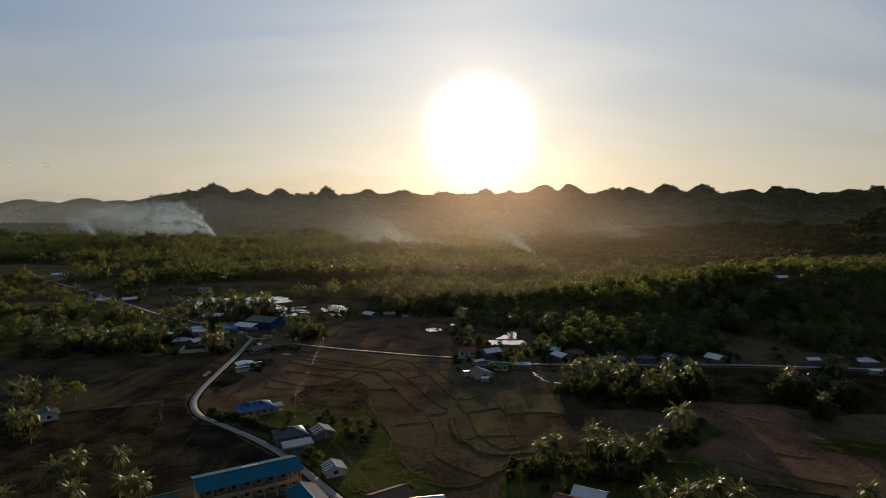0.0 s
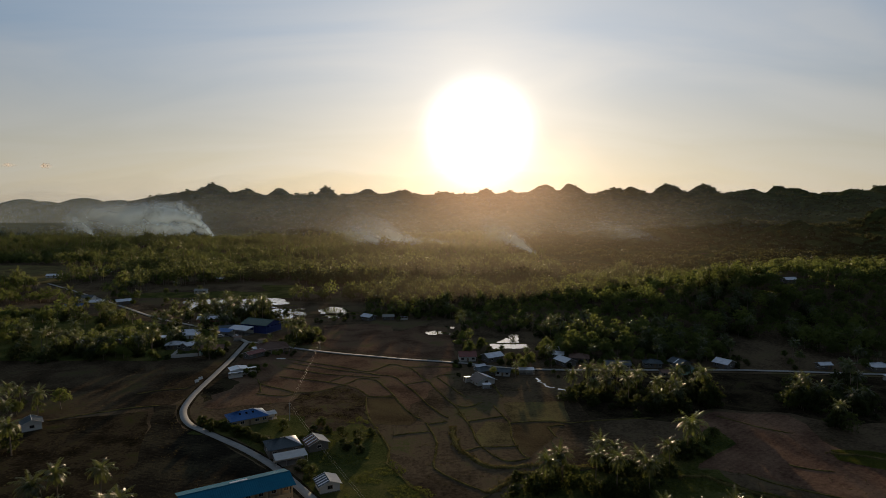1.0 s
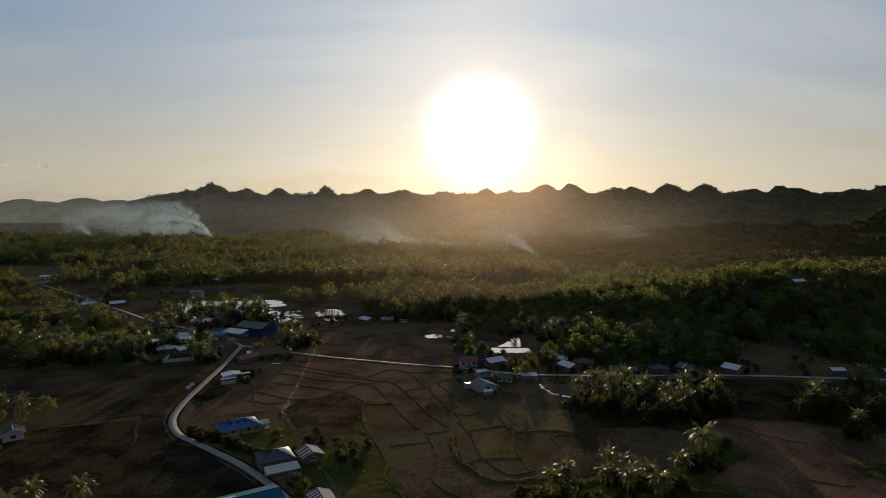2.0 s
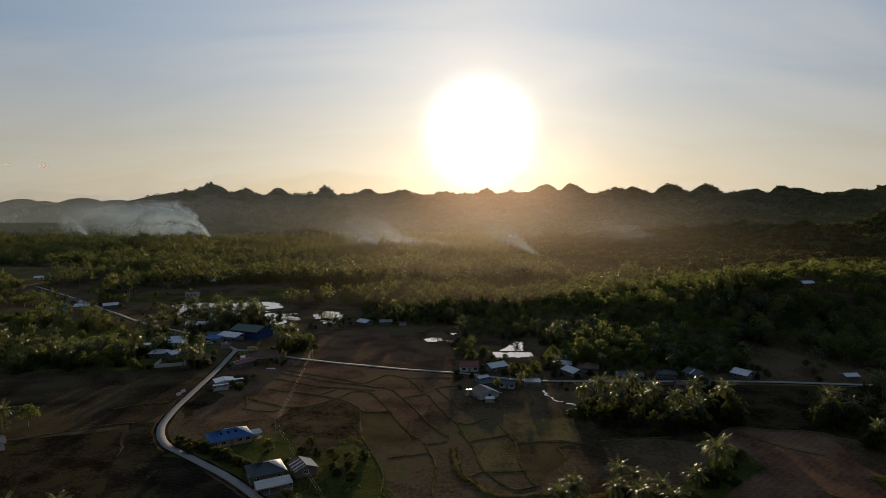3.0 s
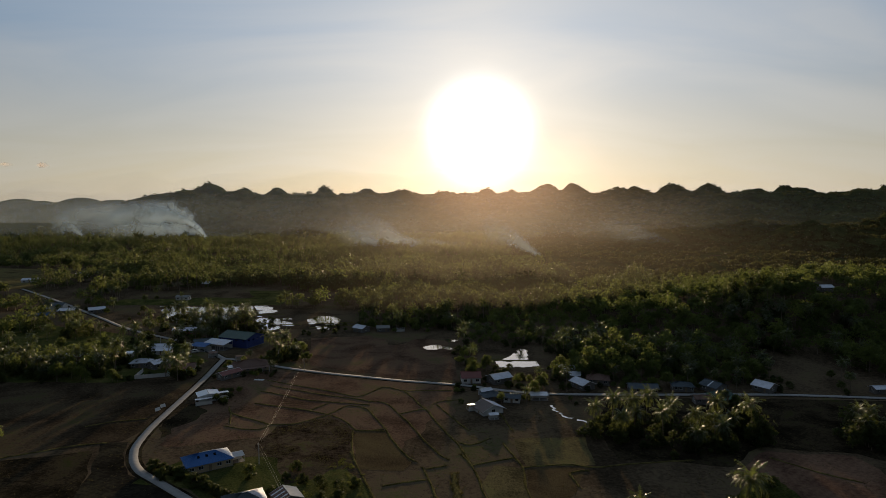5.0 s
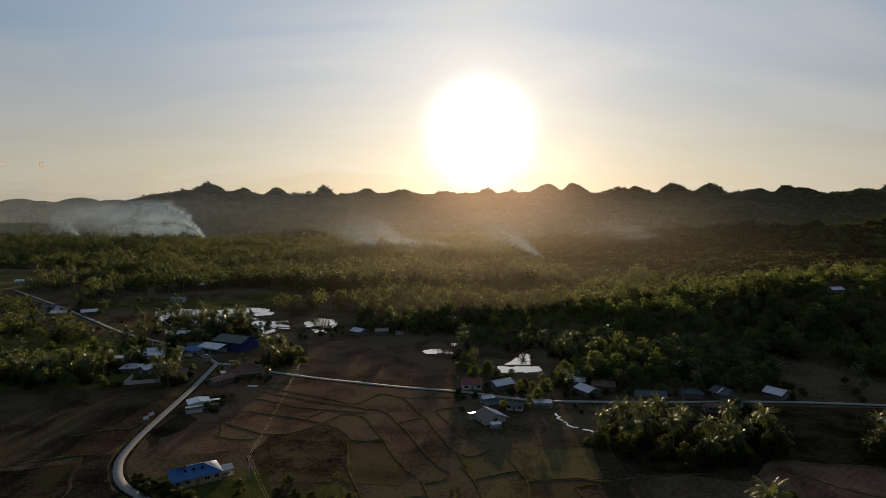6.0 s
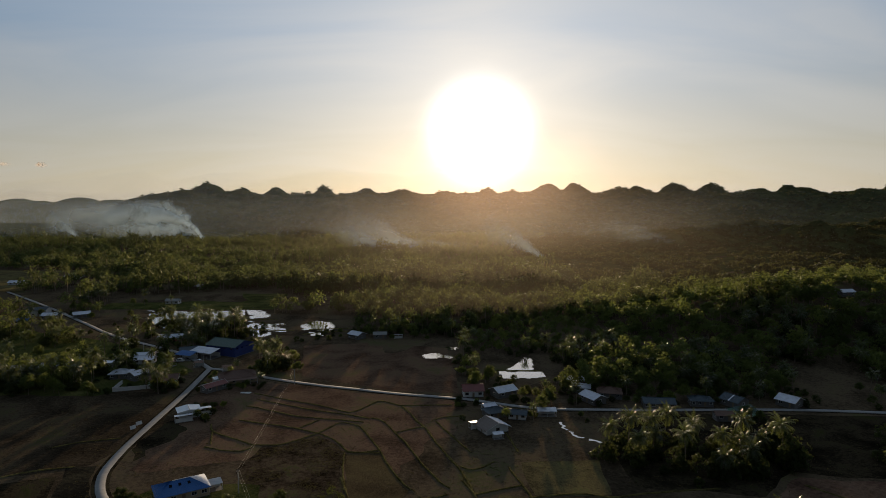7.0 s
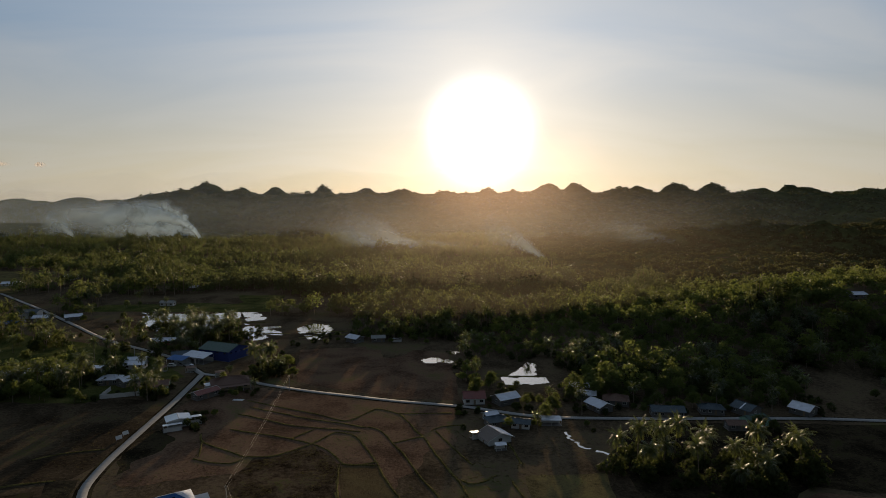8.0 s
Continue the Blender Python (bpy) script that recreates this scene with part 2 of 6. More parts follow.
# leaf colour duller and bluer here, with distance haze mixed into it
M_FARLEAF = leafy("far_broad_leaf", (0.016, 0.026, 0.010), (0.046, 0.064, 0.022), (0.19, 0.225, 0.07), 0.44, 0.03)
# scrub leaves coloured darker to paint the ridge slopes as shaded
M_SHADESCRUB = leafy("shaded_ridge_leaf", (0.018, 0.024, 0.010), (0.040, 0.048, 0.018), (0.11, 0.115, 0.038), 0.38, 0.02)
M_BUSH = leafy("bush_leaf", (0.014, 0.021, 0.008), (0.036, 0.048, 0.015), (0.11, 0.13, 0.036), 0.38, 0.05)
M_BARK = solid("grey_bark", (0.16, 0.125, 0.09), 0.9, 0, 0.35, 1.5, 0.4, 0.2)
M_WATER = water_mat()
M_SMOKE = smoke_mat("smoke", (0.48, 0.62, 0.74), 0.018, 0.16, 0.50, 7.0, back=0.26)
M_CLOUD = smoke_mat("evening_cloud", (0.62, 0.56, 0.52), 0.012, -0.1, 0.6, 4.0, back=0.6)
M_BLACKPLATE = solid("black_roof_plate", (0.012, 0.012, 0.014), 0.95, 0, 0.2, 0.5, 0, 0.0)
M_BLUE = solid("blue_painted_sheet", (0.03, 0.105, 0.28), 0.55, 0.0, 0.3, 0.4, 0.1, 0.25)
M_TEAL = solid("teal_painted_sheet", (0.013, 0.105, 0.17), 0.85, 0.0, 0.3, 0.4, 0.1, 0.04)
M_GREEN = solid("green_painted_sheet", (0.030, 0.068, 0.054), 0.55, 0.0, 0.35, 0.4, 0.1, 0.4)
M_RED = solid("red_painted_sheet", (0.17, 0.05, 0.04), 0.6, 0.0, 0.35, 0.4, 0.1, 0.5)
M_RUST = solid("rusted_sheet", (0.13, 0.075, 0.055), 0.75, 0.2, 0.5, 0.6, 0.2, 0.4, (0.08, 0.035, 0.02))
# zinc coloured near white, with the roofs' sun glint put into it
M_GLINTZINC = solid("glint_white_zinc", (0.78, 0.79, 0.80), 0.45, 0.25, 0.15, 0.5, 0.1, 0.6)
M_ZINC = solid("weathered_zinc_sheet", (0.46, 0.48, 0.53), 0.42, 0.4, 0.35, 0.5, 0.1, 0.5)
M_PALE = solid("pale_weathered_sheet", (0.42, 0.42, 0.42), 0.8, 0.0, 0.25, 0.6, 0.1, 0.1)
M_CEMENT = solid("bare_cement_sheet", (0.24, 0.24, 0.23), 0.85, 0.0, 0.3, 0.5, 0.1, 0.1)
M_SLATE = solid("dark_grey_sheet", (0.052, 0.070, 0.084), 0.55, 0.1, 0.35, 0.4, 0.1, 0.25)
M_CREAM = solid("cream_wall_paint", (0.36, 0.28, 0.18), 0.85, 0, 0.2, 0.7, 0.1)
M_WHITE = solid("limewashed_wall", (0.50, 0.49, 0.47), 0.85, 0, 0.2, 0.7, 0.1)
M_GREY = solid("bare_hollow_block", (0.13, 0.12, 0.11), 0.92, 0, 0.3, 0.9, 0.3)
M_TIMBER = solid("weathered_timber", (0.20, 0.145, 0.095), 0.85, 0, 0.4, 1.5, 0.3)
M_BLUEWALL = solid("blue_wall_paint", (0.02, 0.036, 0.15), 0.7, 0, 0.25, 0.5, 0.1)
M_MINT = solid("mint_wall_paint", (0.30, 0.52, 0.42), 0.8, 0, 0.25, 0.7, 0.1)
M_GLASS = solid("dark_window_glass", (0.02, 0.022, 0.025), 0.2, 0, 0.2, 0.5, 0, 0.6)
M_POLE = solid("concrete_pole", (0.34, 0.33, 0.31), 0.85, 0, 0.25, 2.0, 0.1)
# tan base colour that carries the low sun's glint on the wires
M_WIRE = solid("sunlit_tan_wire", (0.45, 0.39, 0.29), 0.6, 0.0, 0.1, 2.0)
M_DARKMETAL = solid("dark_metal", (0.06, 0.06, 0.065), 0.5, 0.6, 0.3, 2.0)

# ---------------------------------------------------------------- mesh helpers
def mesh_from(name, verts, faces, mats=(), mat_index=None, smooth=False, tone=None):
    """A mesh from arrays of vertices and of triangles or quads."""
    verts, faces = np.asarray(verts, np.float32), np.asarray(faces, np.int32)
    me = bpy.data.meshes.new(name)
    n, k = faces.shape
    me.vertices.add(len(verts))
    me.vertices.foreach_set("co", verts.ravel())
    me.loops.add(n * k)
    me.loops.foreach_set("vertex_index", faces.ravel())
    me.polygons.add(n)
    me.polygons.foreach_set("loop_start", np.arange(0, n * k, k, dtype=np.int32))
    me.polygons.foreach_set("loop_total", np.full(n, k, np.int32))
    for m in mats:
        me.materials.append(m)
    if mat_index is not None:
        me.polygons.foreach_set("material_index", np.asarray(mat_index, np.int32))
    if smooth:
        me.polygons.foreach_set("use_smooth", np.ones(n, bool))
    if tone is not None:
        a = me.attributes.new("tone", "FLOAT", "POINT")
        a.data.foreach_set("value", np.asarray(tone, np.float32))
    me.update(calc_edges=True)
    me.validate()
    return me


def part(name, bm, material, parent, label=""):
    """Links a bmesh as one mesh object under a thing or under a part."""
    me = bpy.data.meshes.new(name)
    bm.to_mesh(me)
    bm.free()
    me.materials.append(material)
    ob = new(name, me)
    ob.parent = parent
    if label:
        tagged(ob, label)
    return ob


def share(name, me, parent, m=None):
    ob = new(name, me)
    ob.parent = parent
    if m is not None:
        ob.matrix_basis = m
    return ob


def thing(name, x, y, z, turn, label, category, group="", kind=""):
    ob = new(name)
    ob.empty_display_size = 0.5
    ob.matrix_world = pose(x, y, z, 0, 0, turn)
    return tagged(ob, label, category, group, kind)


def box(bm, x0, x1, y0, y1, z0, z1):
    v = [bm.verts.new(c) for c in ((x0, y0, z0), (x1, y0, z0), (x1, y1, z0), (x0, y1, z0), (x0, y0, z1), (x1, y0, z1), (x1, y1, z1), (x0, y1, z1))]
    for f in ((3, 2, 1, 0), (4, 5, 6, 7), (0, 1, 5, 4), (1, 2, 6, 5), (2, 3, 7, 6), (3, 0, 4, 7)):
        bm.faces.new([v[i] for i in f])
    return bm


def boxes(*dims):
    bm = bmesh.new()
    for d in dims:
        box(bm, *d)
    return bm


def tube(bm, points, radii, sides=8):
    rings = []
    for i, (p, r) in enumerate(zip(points, radii)):
        p = Vector(p)
        d = Vector(points[min(i + 1, len(points) - 1)]) - Vector(points[max(i - 1, 0)])
        d = d.normalized() if d.length else Vector((0, 0, 1))
        a = d.orthogonal().normalized()
        b = d.cross(a)
        rings.append([bm.verts.new(p + (a * math.cos(t) + b * math.sin(t)) * r) for t in (2 * math.pi * k / sides for k in range(sides))])
    for r0, r1 in zip(rings, rings[1:]):
        for k in range(sides):
            bm.faces.new((r0[k], r0[(k + 1) % sides], r1[(k + 1) % sides], r1[k]))
    bm.faces.new(rings[0][::-1])
    bm.faces.new(rings[-1])
    return bm


def fbm(x, y, scale, octaves=4):
    return noise.fractal(Vector((x * scale, y * scale, 0.37)), 1.0, 2.0, octaves)


def smoothstep(a, b, v):
    t = min(1.0, max(0.0, (v - a) / (b - a)))
    return t * t * (3 - 2 * t)


# ---------------------------------------------------------------- land
HILLS = [(262, 478, 31, 125, 78), (400, 530, 16, 120, 95), (560, 620, 12, 170, 110), (110, 520, 4, 90, 60), (-380, 1090, 4, 330, 90)]


def ground_z(x, y):
    if y < 340 and abs(x) < 320:
        return 0.0
    z = 0.0
    for cx, cy, h, rx, ry in HILLS:
        d = ((x - cx) / rx) ** 2 + ((y - cy) / ry) ** 2
        if d < 6:
            z += h * math.exp(-d * 1.1)
    far = smoothstep(480, 900, y)
    if far:
        z += far * (1.0 + 2.5 * fbm(x, y, 0.006, 3))
    z *= smoothstep(362, 440, y) if x < 330 else smoothstep(320, 420, y)
    # the ponds and the fields behind the village stay level
    if -300 < x < -60 and y < 650:
        z *= smoothstep(560, 650, y)
    if -30 < x < 75:
        z *= max(smoothstep(430, 470, y), smoothstep(58, 75, x))
    return z


def axis(lo, hi, dense_lo, dense_hi, step, grow):
    a = list(np.arange(dense_lo, dense_hi + 0.1, step))
    s, v = step, a[-1]
    while v < hi:
        s *= grow
        v += s
        a.append(min(v, hi))
    s, v = step, a[0]
    while v > lo:
        s *= grow
        v -= s
        a.insert(0, max(v, lo))
    return a


def make_ground():
    xs = axis(-4900, 4900, -420, 460, 10, 1.09)
    ys = axis(-1500, 4900, 0, 900, 10, 1.07)
    nx = len(xs)
    verts = [(x, y, ground_z(x, y)) for y in ys for x in xs]
    faces = [(j * nx + i, j * nx + i + 1, (j + 1) * nx + i + 1, (j + 1) * nx + i) for j in range(len(ys) - 1) for i in range(nx - 1)]
    ob = new("ground", mesh_from("ground", verts, faces, (M_EARTH,), smooth=True))
    tagged(ob, "dry brown rice-field earth reaching to the hills", "ground", kind="structure")


make_ground()


def patch(name, corners, z, material, label, category="field", step=4.0, rough=2.0):
    """A level plot with a slightly uneven rim, laid just above the ground."""
    bm = bmesh.new()
    pts = []
    n = len(corners)
    for i, a in enumerate(corners):
        b = corners[(i + 1) % n]
        k = max(1, int(math.dist(a, b) / step))
        for j in range(k):
            x, y = a[0] + (b[0] - a[0]) * j / k, a[1] + (b[1] - a[1]) * j / k
            pts.append((x + rough * fbm(x, y, 0.07, 2), y + rough * fbm(y, x, 0.07, 2), z))
    f = bm.faces.new([bm.verts.new(p) for p in pts])
    if f.calc_area() and f.normal.z < 0:
        f.normal_flip()
    bmesh.ops.triangulate(bm, faces=bm.faces[:])
    bm.normal_update()
    if sum(q.normal.z for q in bm.faces) < 0:
        bmesh.ops.reverse_faces(bm, faces=bm.faces[:])
    me = bpy.data.meshes.new(name)
    bm.to_mesh(me)
    bm.free()
    me.materials.append(material)
    return tagged(new(name, me), label, category, kind="structure")


def spline(points, step):
    """Points every few metres along a smooth line through the given ones."""
    P = [Vector((*p, 0)) for p in points]
    out = []
    for i in range(len(P) - 1):
        a, b, c, d = P[max(i - 1, 0)], P[i], P[i + 1], P[min(i + 2, len(P) - 1)]
        k = max(2, int((c - b).length / step))
        for j in range(k):
            t = j / k
            out.append(0.5 * ((2 * b) + (c - a) * t + (2 * a - 5 * b + 4 * c - d) * t * t + (3 * b - a - 3 * c + d) * t ** 3))
    out.append(P[-1])
    return out


def ribbon(name, points, profile, material, label, category, base=None, step=3.0, wander=0.0, kind="structure"):
    """A long body with one cross-section, profile = (across, up) pairs, following the land."""
    line = spline(points, step)
    verts, faces = [], []
    k = len(profile)
    for i, p in enumerate(line):
        d = (line[min(i + 1, len(line) - 1)] - line[max(i - 1, 0)]).normalized()
        side = Vector((d.y, -d.x, 0))
        w = wander * fbm(p.x, p.y, 0.3, 2)
        up = 1.0 + (0.35 * fbm(p.y, p.x, 0.4, 2) if wander else 0.0)
        for a, u in profile:
            q = p + side * (a * (1.0 + (0.8 * fbm(p.x, p.y, 0.5, 2) if wander else 0.0)) + w)
            verts.append((q.x, q.y, ground_z(p.x, p.y) + u * up))
    for i in range(len(line) - 1):
        for j in range(k - 1):
            faces.append((i * k + j, (i + 1) * k + j, (i + 1) * k + j + 1, i * k + j + 1))
    ob = new(name, mesh_from(name, verts, faces, (material,)))
    return tagged(ob, label, category, kind=kind), line


ROAD_SOUTH = [(-10, 146), (-28, 171), (-40.3, 187.2), (-48.1, 197.3), (-58.8, 210.2), (-72.2, 223.2), (-86.4, 234.7), (-95, 241.5), (-101.4, 246.5), (-107, 253.5), (-111, 261), (-113.7, 268.5), (-116.4, 284), (-118, 302), (-119.6, 324), (-121.3, 347), (-124, 372), (-126, 390)]
ROAD_WEST = [(-126, 390), (-158.6, 424.4), (-217.5, 466), (-268.2, 513.3), (-327.3, 568.5), (-426.4, 656.5)]
ROAD_EAST = [(-126, 390), (-112.9, 386), (-98.2, 378.1), (-84.9, 370.9), (-61, 361.2), (-44.3, 355.9), (-23, 348.9), (-7.7, 345.3), (9.6, 341), (19, 336.6), (37.3, 330), (55, 328), (93.3, 327.5), (143.9, 328), (174.6, 325.9), (227, 320), (300, 314)]
SLAB = [(-1.5, -0.05), (-1.47, 0.16), (0, 0.18), (1.47, 0.16), (1.5, -0.05)]
VERGE = [(-2.6, 0.0), (-1.9, 0.1), (1.9, 0.1), (2.6, 0.0)]
ROAD_LINES = []
for nm, pts, lab in (("road_south", ROAD_SOUTH, "pale concrete lane curving past the school"), ("road_west", ROAD_WEST, "pale concrete lane through the palm village"),
                     ("road_east", ROAD_EAST, "straight pale concrete lane between dry fields")):
    _, ln = ribbon(nm, pts, SLAB, M_ROAD, lab, "road")
    ROAD_LINES.append(ln)
    ribbon("road_verge", pts, VERGE, M_DARKFALLOW, "dusty grass verge along the lane", "verge")


def road_gap(x, y):
    return min((p.x - x) ** 2 + (p.y - y) ** 2 for ln in ROAD_LINES for p in ln) ** 0.5


# plots
patch("field", [(-108, 268), (-113, 300), (-113, 345), (-86, 366), (-42, 351), (4, 338), (0, 300), (-20, 262), (-45, 262), (-70, 275)], 0.02, M_REDEARTH, "reddish fallow fields between the lanes", "field", 3.0, 5.0)
patch("field", [(-127.5, 272), (-117.5, 271), (-115.2, 262), (-110.5, 253), (-104, 245), (-97, 239.8), (-87.5, 232.3), (-73.5, 221), (-60.5, 208.5), (-50, 195.5), (-62, 190), (-81.1, 184.6), (-96.2, 174.3)], 0.03, M_DARKSOIL, "black freshly ploughed plot beside the lane bend")
patch("field", [(-205, 215), (-163.9, 253.4), (-141.7, 257.6), (-127.5, 263.8), (-105.3, 209.9), (-97, 176.3), (-82, 150), (-160, 140), (-215, 170)], 0.05, M_DARKFALLOW, "dark brown weedy plot with grassy streaks")
patch("field", [(97.3, 249.6), (115.2, 263.9), (143.2, 260.4), (144.7, 249.9), (140.2, 234.1), (149.3, 203.1), (138.4, 185.8), (126.3, 185.7), (100, 205.2), (84.2, 209.8), (102.2, 228.1)], 0.03, M_PLOUGHED, "reddish ploughed plot with raked furrows")
patch("grass_plot", [(-41.7, 241.8), (-35.6, 254), (-23.5, 235.7), (-19.5, 213.3), (-1.4, 182.9), (-19.6, 170.6), (-41.8, 184.7), (-49.8, 210.1), (-57.9, 233.5)], 0.03, M_GRASS, "rough green grass round the houses", "grass")
patch("grass_plot", [(-100.3, 238.4), (-88.1, 257.9), (-59.8, 258), (-49.8, 235.6), (-59.9, 217.2), (-80.1, 233.4)], 0.05, M_GRASS, "shaggy grass yard of the blue-roofed house", "grass")
ROUGH_PLOT = [(-68.8, 288.5), (-57.6, 292.1), (-50, 299.9), (-39.9, 290.7), (-35.1, 283), (-34.3, 266.8), (-30.8, 248.8), (-60.3, 248.7), (-68.9, 268.5)]
patch("field", ROUGH_PLOT, 0.04, M_ROUGH, "dark brown rough plot with clods and weeds", "field", 3.0, 2.5)
patch("field", [(-35.3, 281.6), (-24.3, 285), (-18.5, 268.9), (-10.9, 255), (-14.8, 247.3), (-30.6, 248.8)], 0.05, M_YOUNG, "smooth olive plot of short young grass", "field", 3.0, 1.0)
patch("field", [(16.5, 252.7), (25.8, 249.3), (25.3, 228.9), (13.1, 226.5), (11.1, 238.3)], 0.03, M_STUBBLE, "golden stubble plot between bunds", "field", 3.0, 0.8)
patch("field", [(26.3, 249.3), (46.9, 252.1), (41.8, 236.6), (29.3, 218), (25.8, 227.7)], 0.03, M_YOUNG, "short olive grass plot between bunds", "field", 3.0, 0.8)
patch("field", [(25, 275.2), (52.8, 277.8), (50.6, 252.8), (26.5, 251.3)], 0.03, M_STUBBLE, "golden stubble plot in low sun", "field", 3.0, 1.0)
patch("field", [(-74.9, 376.7), (-88, 440.5), (-0.7, 459.4), (5.1, 348.4), (-29.3, 354.4)], 0.03, M_REDEARTH, "large level fallow field beyond the lane")
# left fields coloured darker than the middle ones
patch("field", [(-330, 255), (-166, 255), (-128, 270), (-119.5, 272), (-119.5, 290), (-122, 320), (-125, 350), (-330, 350)], 0.02, M_DARKERFIELD, "darker fallow fields with faint grassy streaks", "field", 4.0, 3.0)
# darker soil laid here to paint in the shade of hill and palms
patch("field", [(60, 257), (58, 292), (75, 322), (150, 323), (232, 315), (236, 252), (160, 250), (146, 262), (115, 268), (96, 252)], 0.015, M_DARKFALLOW, "fallow beyond the palms, coloured dark for its shade")
patch("grass_plot", [(17.7, 186.1), (26.9, 204.4), (49.1, 207.6), (91.4, 207.8), (96.3, 175.3), (121.4, 155.1), (15.6, 154.5)], 0.04, M_GRASS, "overgrown grassy knoll under the palms", "grass")
RICE = [(138.9, 224.4), (151, 223.4), (161.8, 218.6), (152.3, 205.4), (143.9, 209.6), (135.9, 216)]
BANK_GRASS = [(67, 212.1), (84.8, 228), (107.2, 245.1), (106.7, 231), (86.6, 212.2), (83, 205.5), (94.7, 193.8), (114.5, 183.8), (121.8, 178.7), (90.4, 184.8), (77.6, 197.5)]
patch("paddy", RICE, 0.06, M_PADDY, "bright green strip of rice", "field", 3.0, 1.0)
patch("grass_plot", BANK_GRASS, 0.045, M_GRASS, "dark green grass bank round the ploughed plot", "grass", 3.0, 1.0)
patch("grass_plot", [(83.4, 212.8), (79.4, 224), (99.7, 241.4), (105.8, 246.6), (107.7, 229.2)], 0.05, M_GRASS, "dark green grass beside the ditch", "grass")
patch("paddy", [(-293.7, 563.5), (-141, 564.3), (-151.2, 647.4), (-283.9, 646.8)], 0.12, M_GRASS, "green-brown paddies behind the flooded plots", "field")
patch("grass_plot", [(-330, 345), (-160, 345), (-133, 385), (-170, 425), (-230, 460), (-330, 500)], 0.03, M_GRASS, "shaded grass of the palm village", "grass")

# darker strip of soil colour beside the lane
patch("field", [(-114.6, 311.4), (-109.0, 314.0), (-104.5, 296.8), (-105.8, 280.6), (-110.4, 272.8), (-112.6, 291.9)], 0.03, M_DARKFALLOW, "dark strip of fallow along the lane", "field", 2.0, 5.0)


def draped_field(x0, x1, y0, y1, skew, label):
    """A far plot that follows the swell of the land."""
    n, m = 24, 18
    verts = []
    for j in range(m + 1):
        for i in range(n + 1):
            y = y0 + (y1 - y0) * j / m
            x = x0 + (x1 - x0) * i / n + skew * j / m
            x, y = x + 6 * fbm(x, y, 0.03, 2), y + 6 * fbm(y, x, 0.03, 2)
            verts.append((x, y, ground_z(x, y) + 0.45))
    faces = [(j * (n + 1) + i, j * (n + 1) + i + 1, (j + 1) * (n + 1) + i + 1, (j + 1) * (n + 1) + i) for j in range(m) for i in range(n)]
    return tagged(new("field", mesh_from("field", verts, faces, (M_STUBBLE,))), label, "field", kind="structure")


draped_field(-640, -415, 655, 815, -55, "pale dry fields far behind the village")
# bunds between the plots
BUND_LINES, LEVEE_LINES = [], []


def bund(pts):
    return ribbon("field_bund", pts, [(-0.4, 0.0), (-0.2, 0.24), (0.2, 0.25), (0.4, 0.0)], M_BUND, "low earth bund with dry grass between plots", "bund", step=1.2, wander=0.22)[1]


def levee(pts):
    return ribbon("ditch_bank", pts, [(-1.0, 0.0), (-0.5, 0.4), (0.5, 0.45), (1.0, 0.0)], M_BUND, "thick overgrown earth bank along a ditch", "bank", step=1.2, wander=0.8)[1]


BUND_LINES.append(bund([(-89.1, 348.9), (-72.6, 340.5), (-55.9, 332.6), (-45, 325.8), (-40.1, 324.5), (-36.1, 329.3), (-32.1, 336.3), (-29.4, 338.5), (-23.4, 334.9), (-20.8, 332.8)]))
BUND_LINES.append(bund([(-85.1, 340.4), (-70.7, 333.2), (-54.5, 325.7), (-41.9, 321.2), (-32.1, 316.9)]))
BUND_LINES.append(bund([(-87.2, 331.7), (-73.2, 325), (-62.3, 319.2), (-50.2, 316.1), (-43.1, 314.9), (-33.7, 312.6)]))
BUND_LINES.append(bund([(-84.9, 314.7), (-76.1, 311.7), (-63.8, 307.7), (-56.4, 304.3), (-49.1, 300.5)]))
BUND_LINES.append(bund([(-58.8, 305.4), (-55.6, 310.1), (-52.2, 314.9)]))
BUND_LINES.append(bund([(-71.1, 289.5), (-63, 289.5), (-57.7, 292.6), (-52.7, 297.8), (-49.3, 301.6), (-46.1, 307.2), (-43.6, 311.3), (-39.1, 311.3), (-34.1, 307.3), (-30.2, 299), (-26.7, 291.3), (-24.4, 285.9), (-21, 276), (-17.4, 266.9), (-14.1, 260), (-10.9, 255)]))
BUND_LINES.append(bund([(-49.1, 300.5), (-44, 296.3), (-39.9, 291.2), (-37.1, 286.3), (-34.5, 283), (-29.6, 283.1), (-24.4, 285.4)]))
BUND_LINES.append(bund([(-36.5, 283), (-34.3, 266.8), (-31.7, 254.9)]))
BUND_LINES.append(bund([(-31.2, 317.5), (-26.8, 315), (-23.3, 309.1), (-19.3, 300.1), (-15.5, 292.3), (-12.4, 284.1), (-8.6, 274.3), (-5.2, 267), (-1.9, 260.1), (0.7, 256.5)]))
BUND_LINES.append(bund([(-19.4, 301.8), (-16.3, 304), (-11.1, 306.9), (-8.5, 307.4)]))
BUND_LINES.append(bund([(-20.1, 332.8), (-15.3, 322.7), (-11.8, 313.3), (-8.5, 306.9), (-5.4, 296.5), (-1.1, 284.2), (1.8, 276.1), (4.5, 269), (6.9, 259.4), (8.1, 255.2)]))
BUND_LINES.append(bund([(-20.8, 332.8), (-12.3, 332.9), (2.2, 333.7)]))
BUND_LINES.append(bund([(-5.1, 315.2), (-1.3, 318.3), (4, 319.6), (6.7, 319.6)]))
BUND_LINES.append(bund([(-4.2, 313.4), (-0.2, 303.5), (5, 291.5), (8.7, 283.3)]))
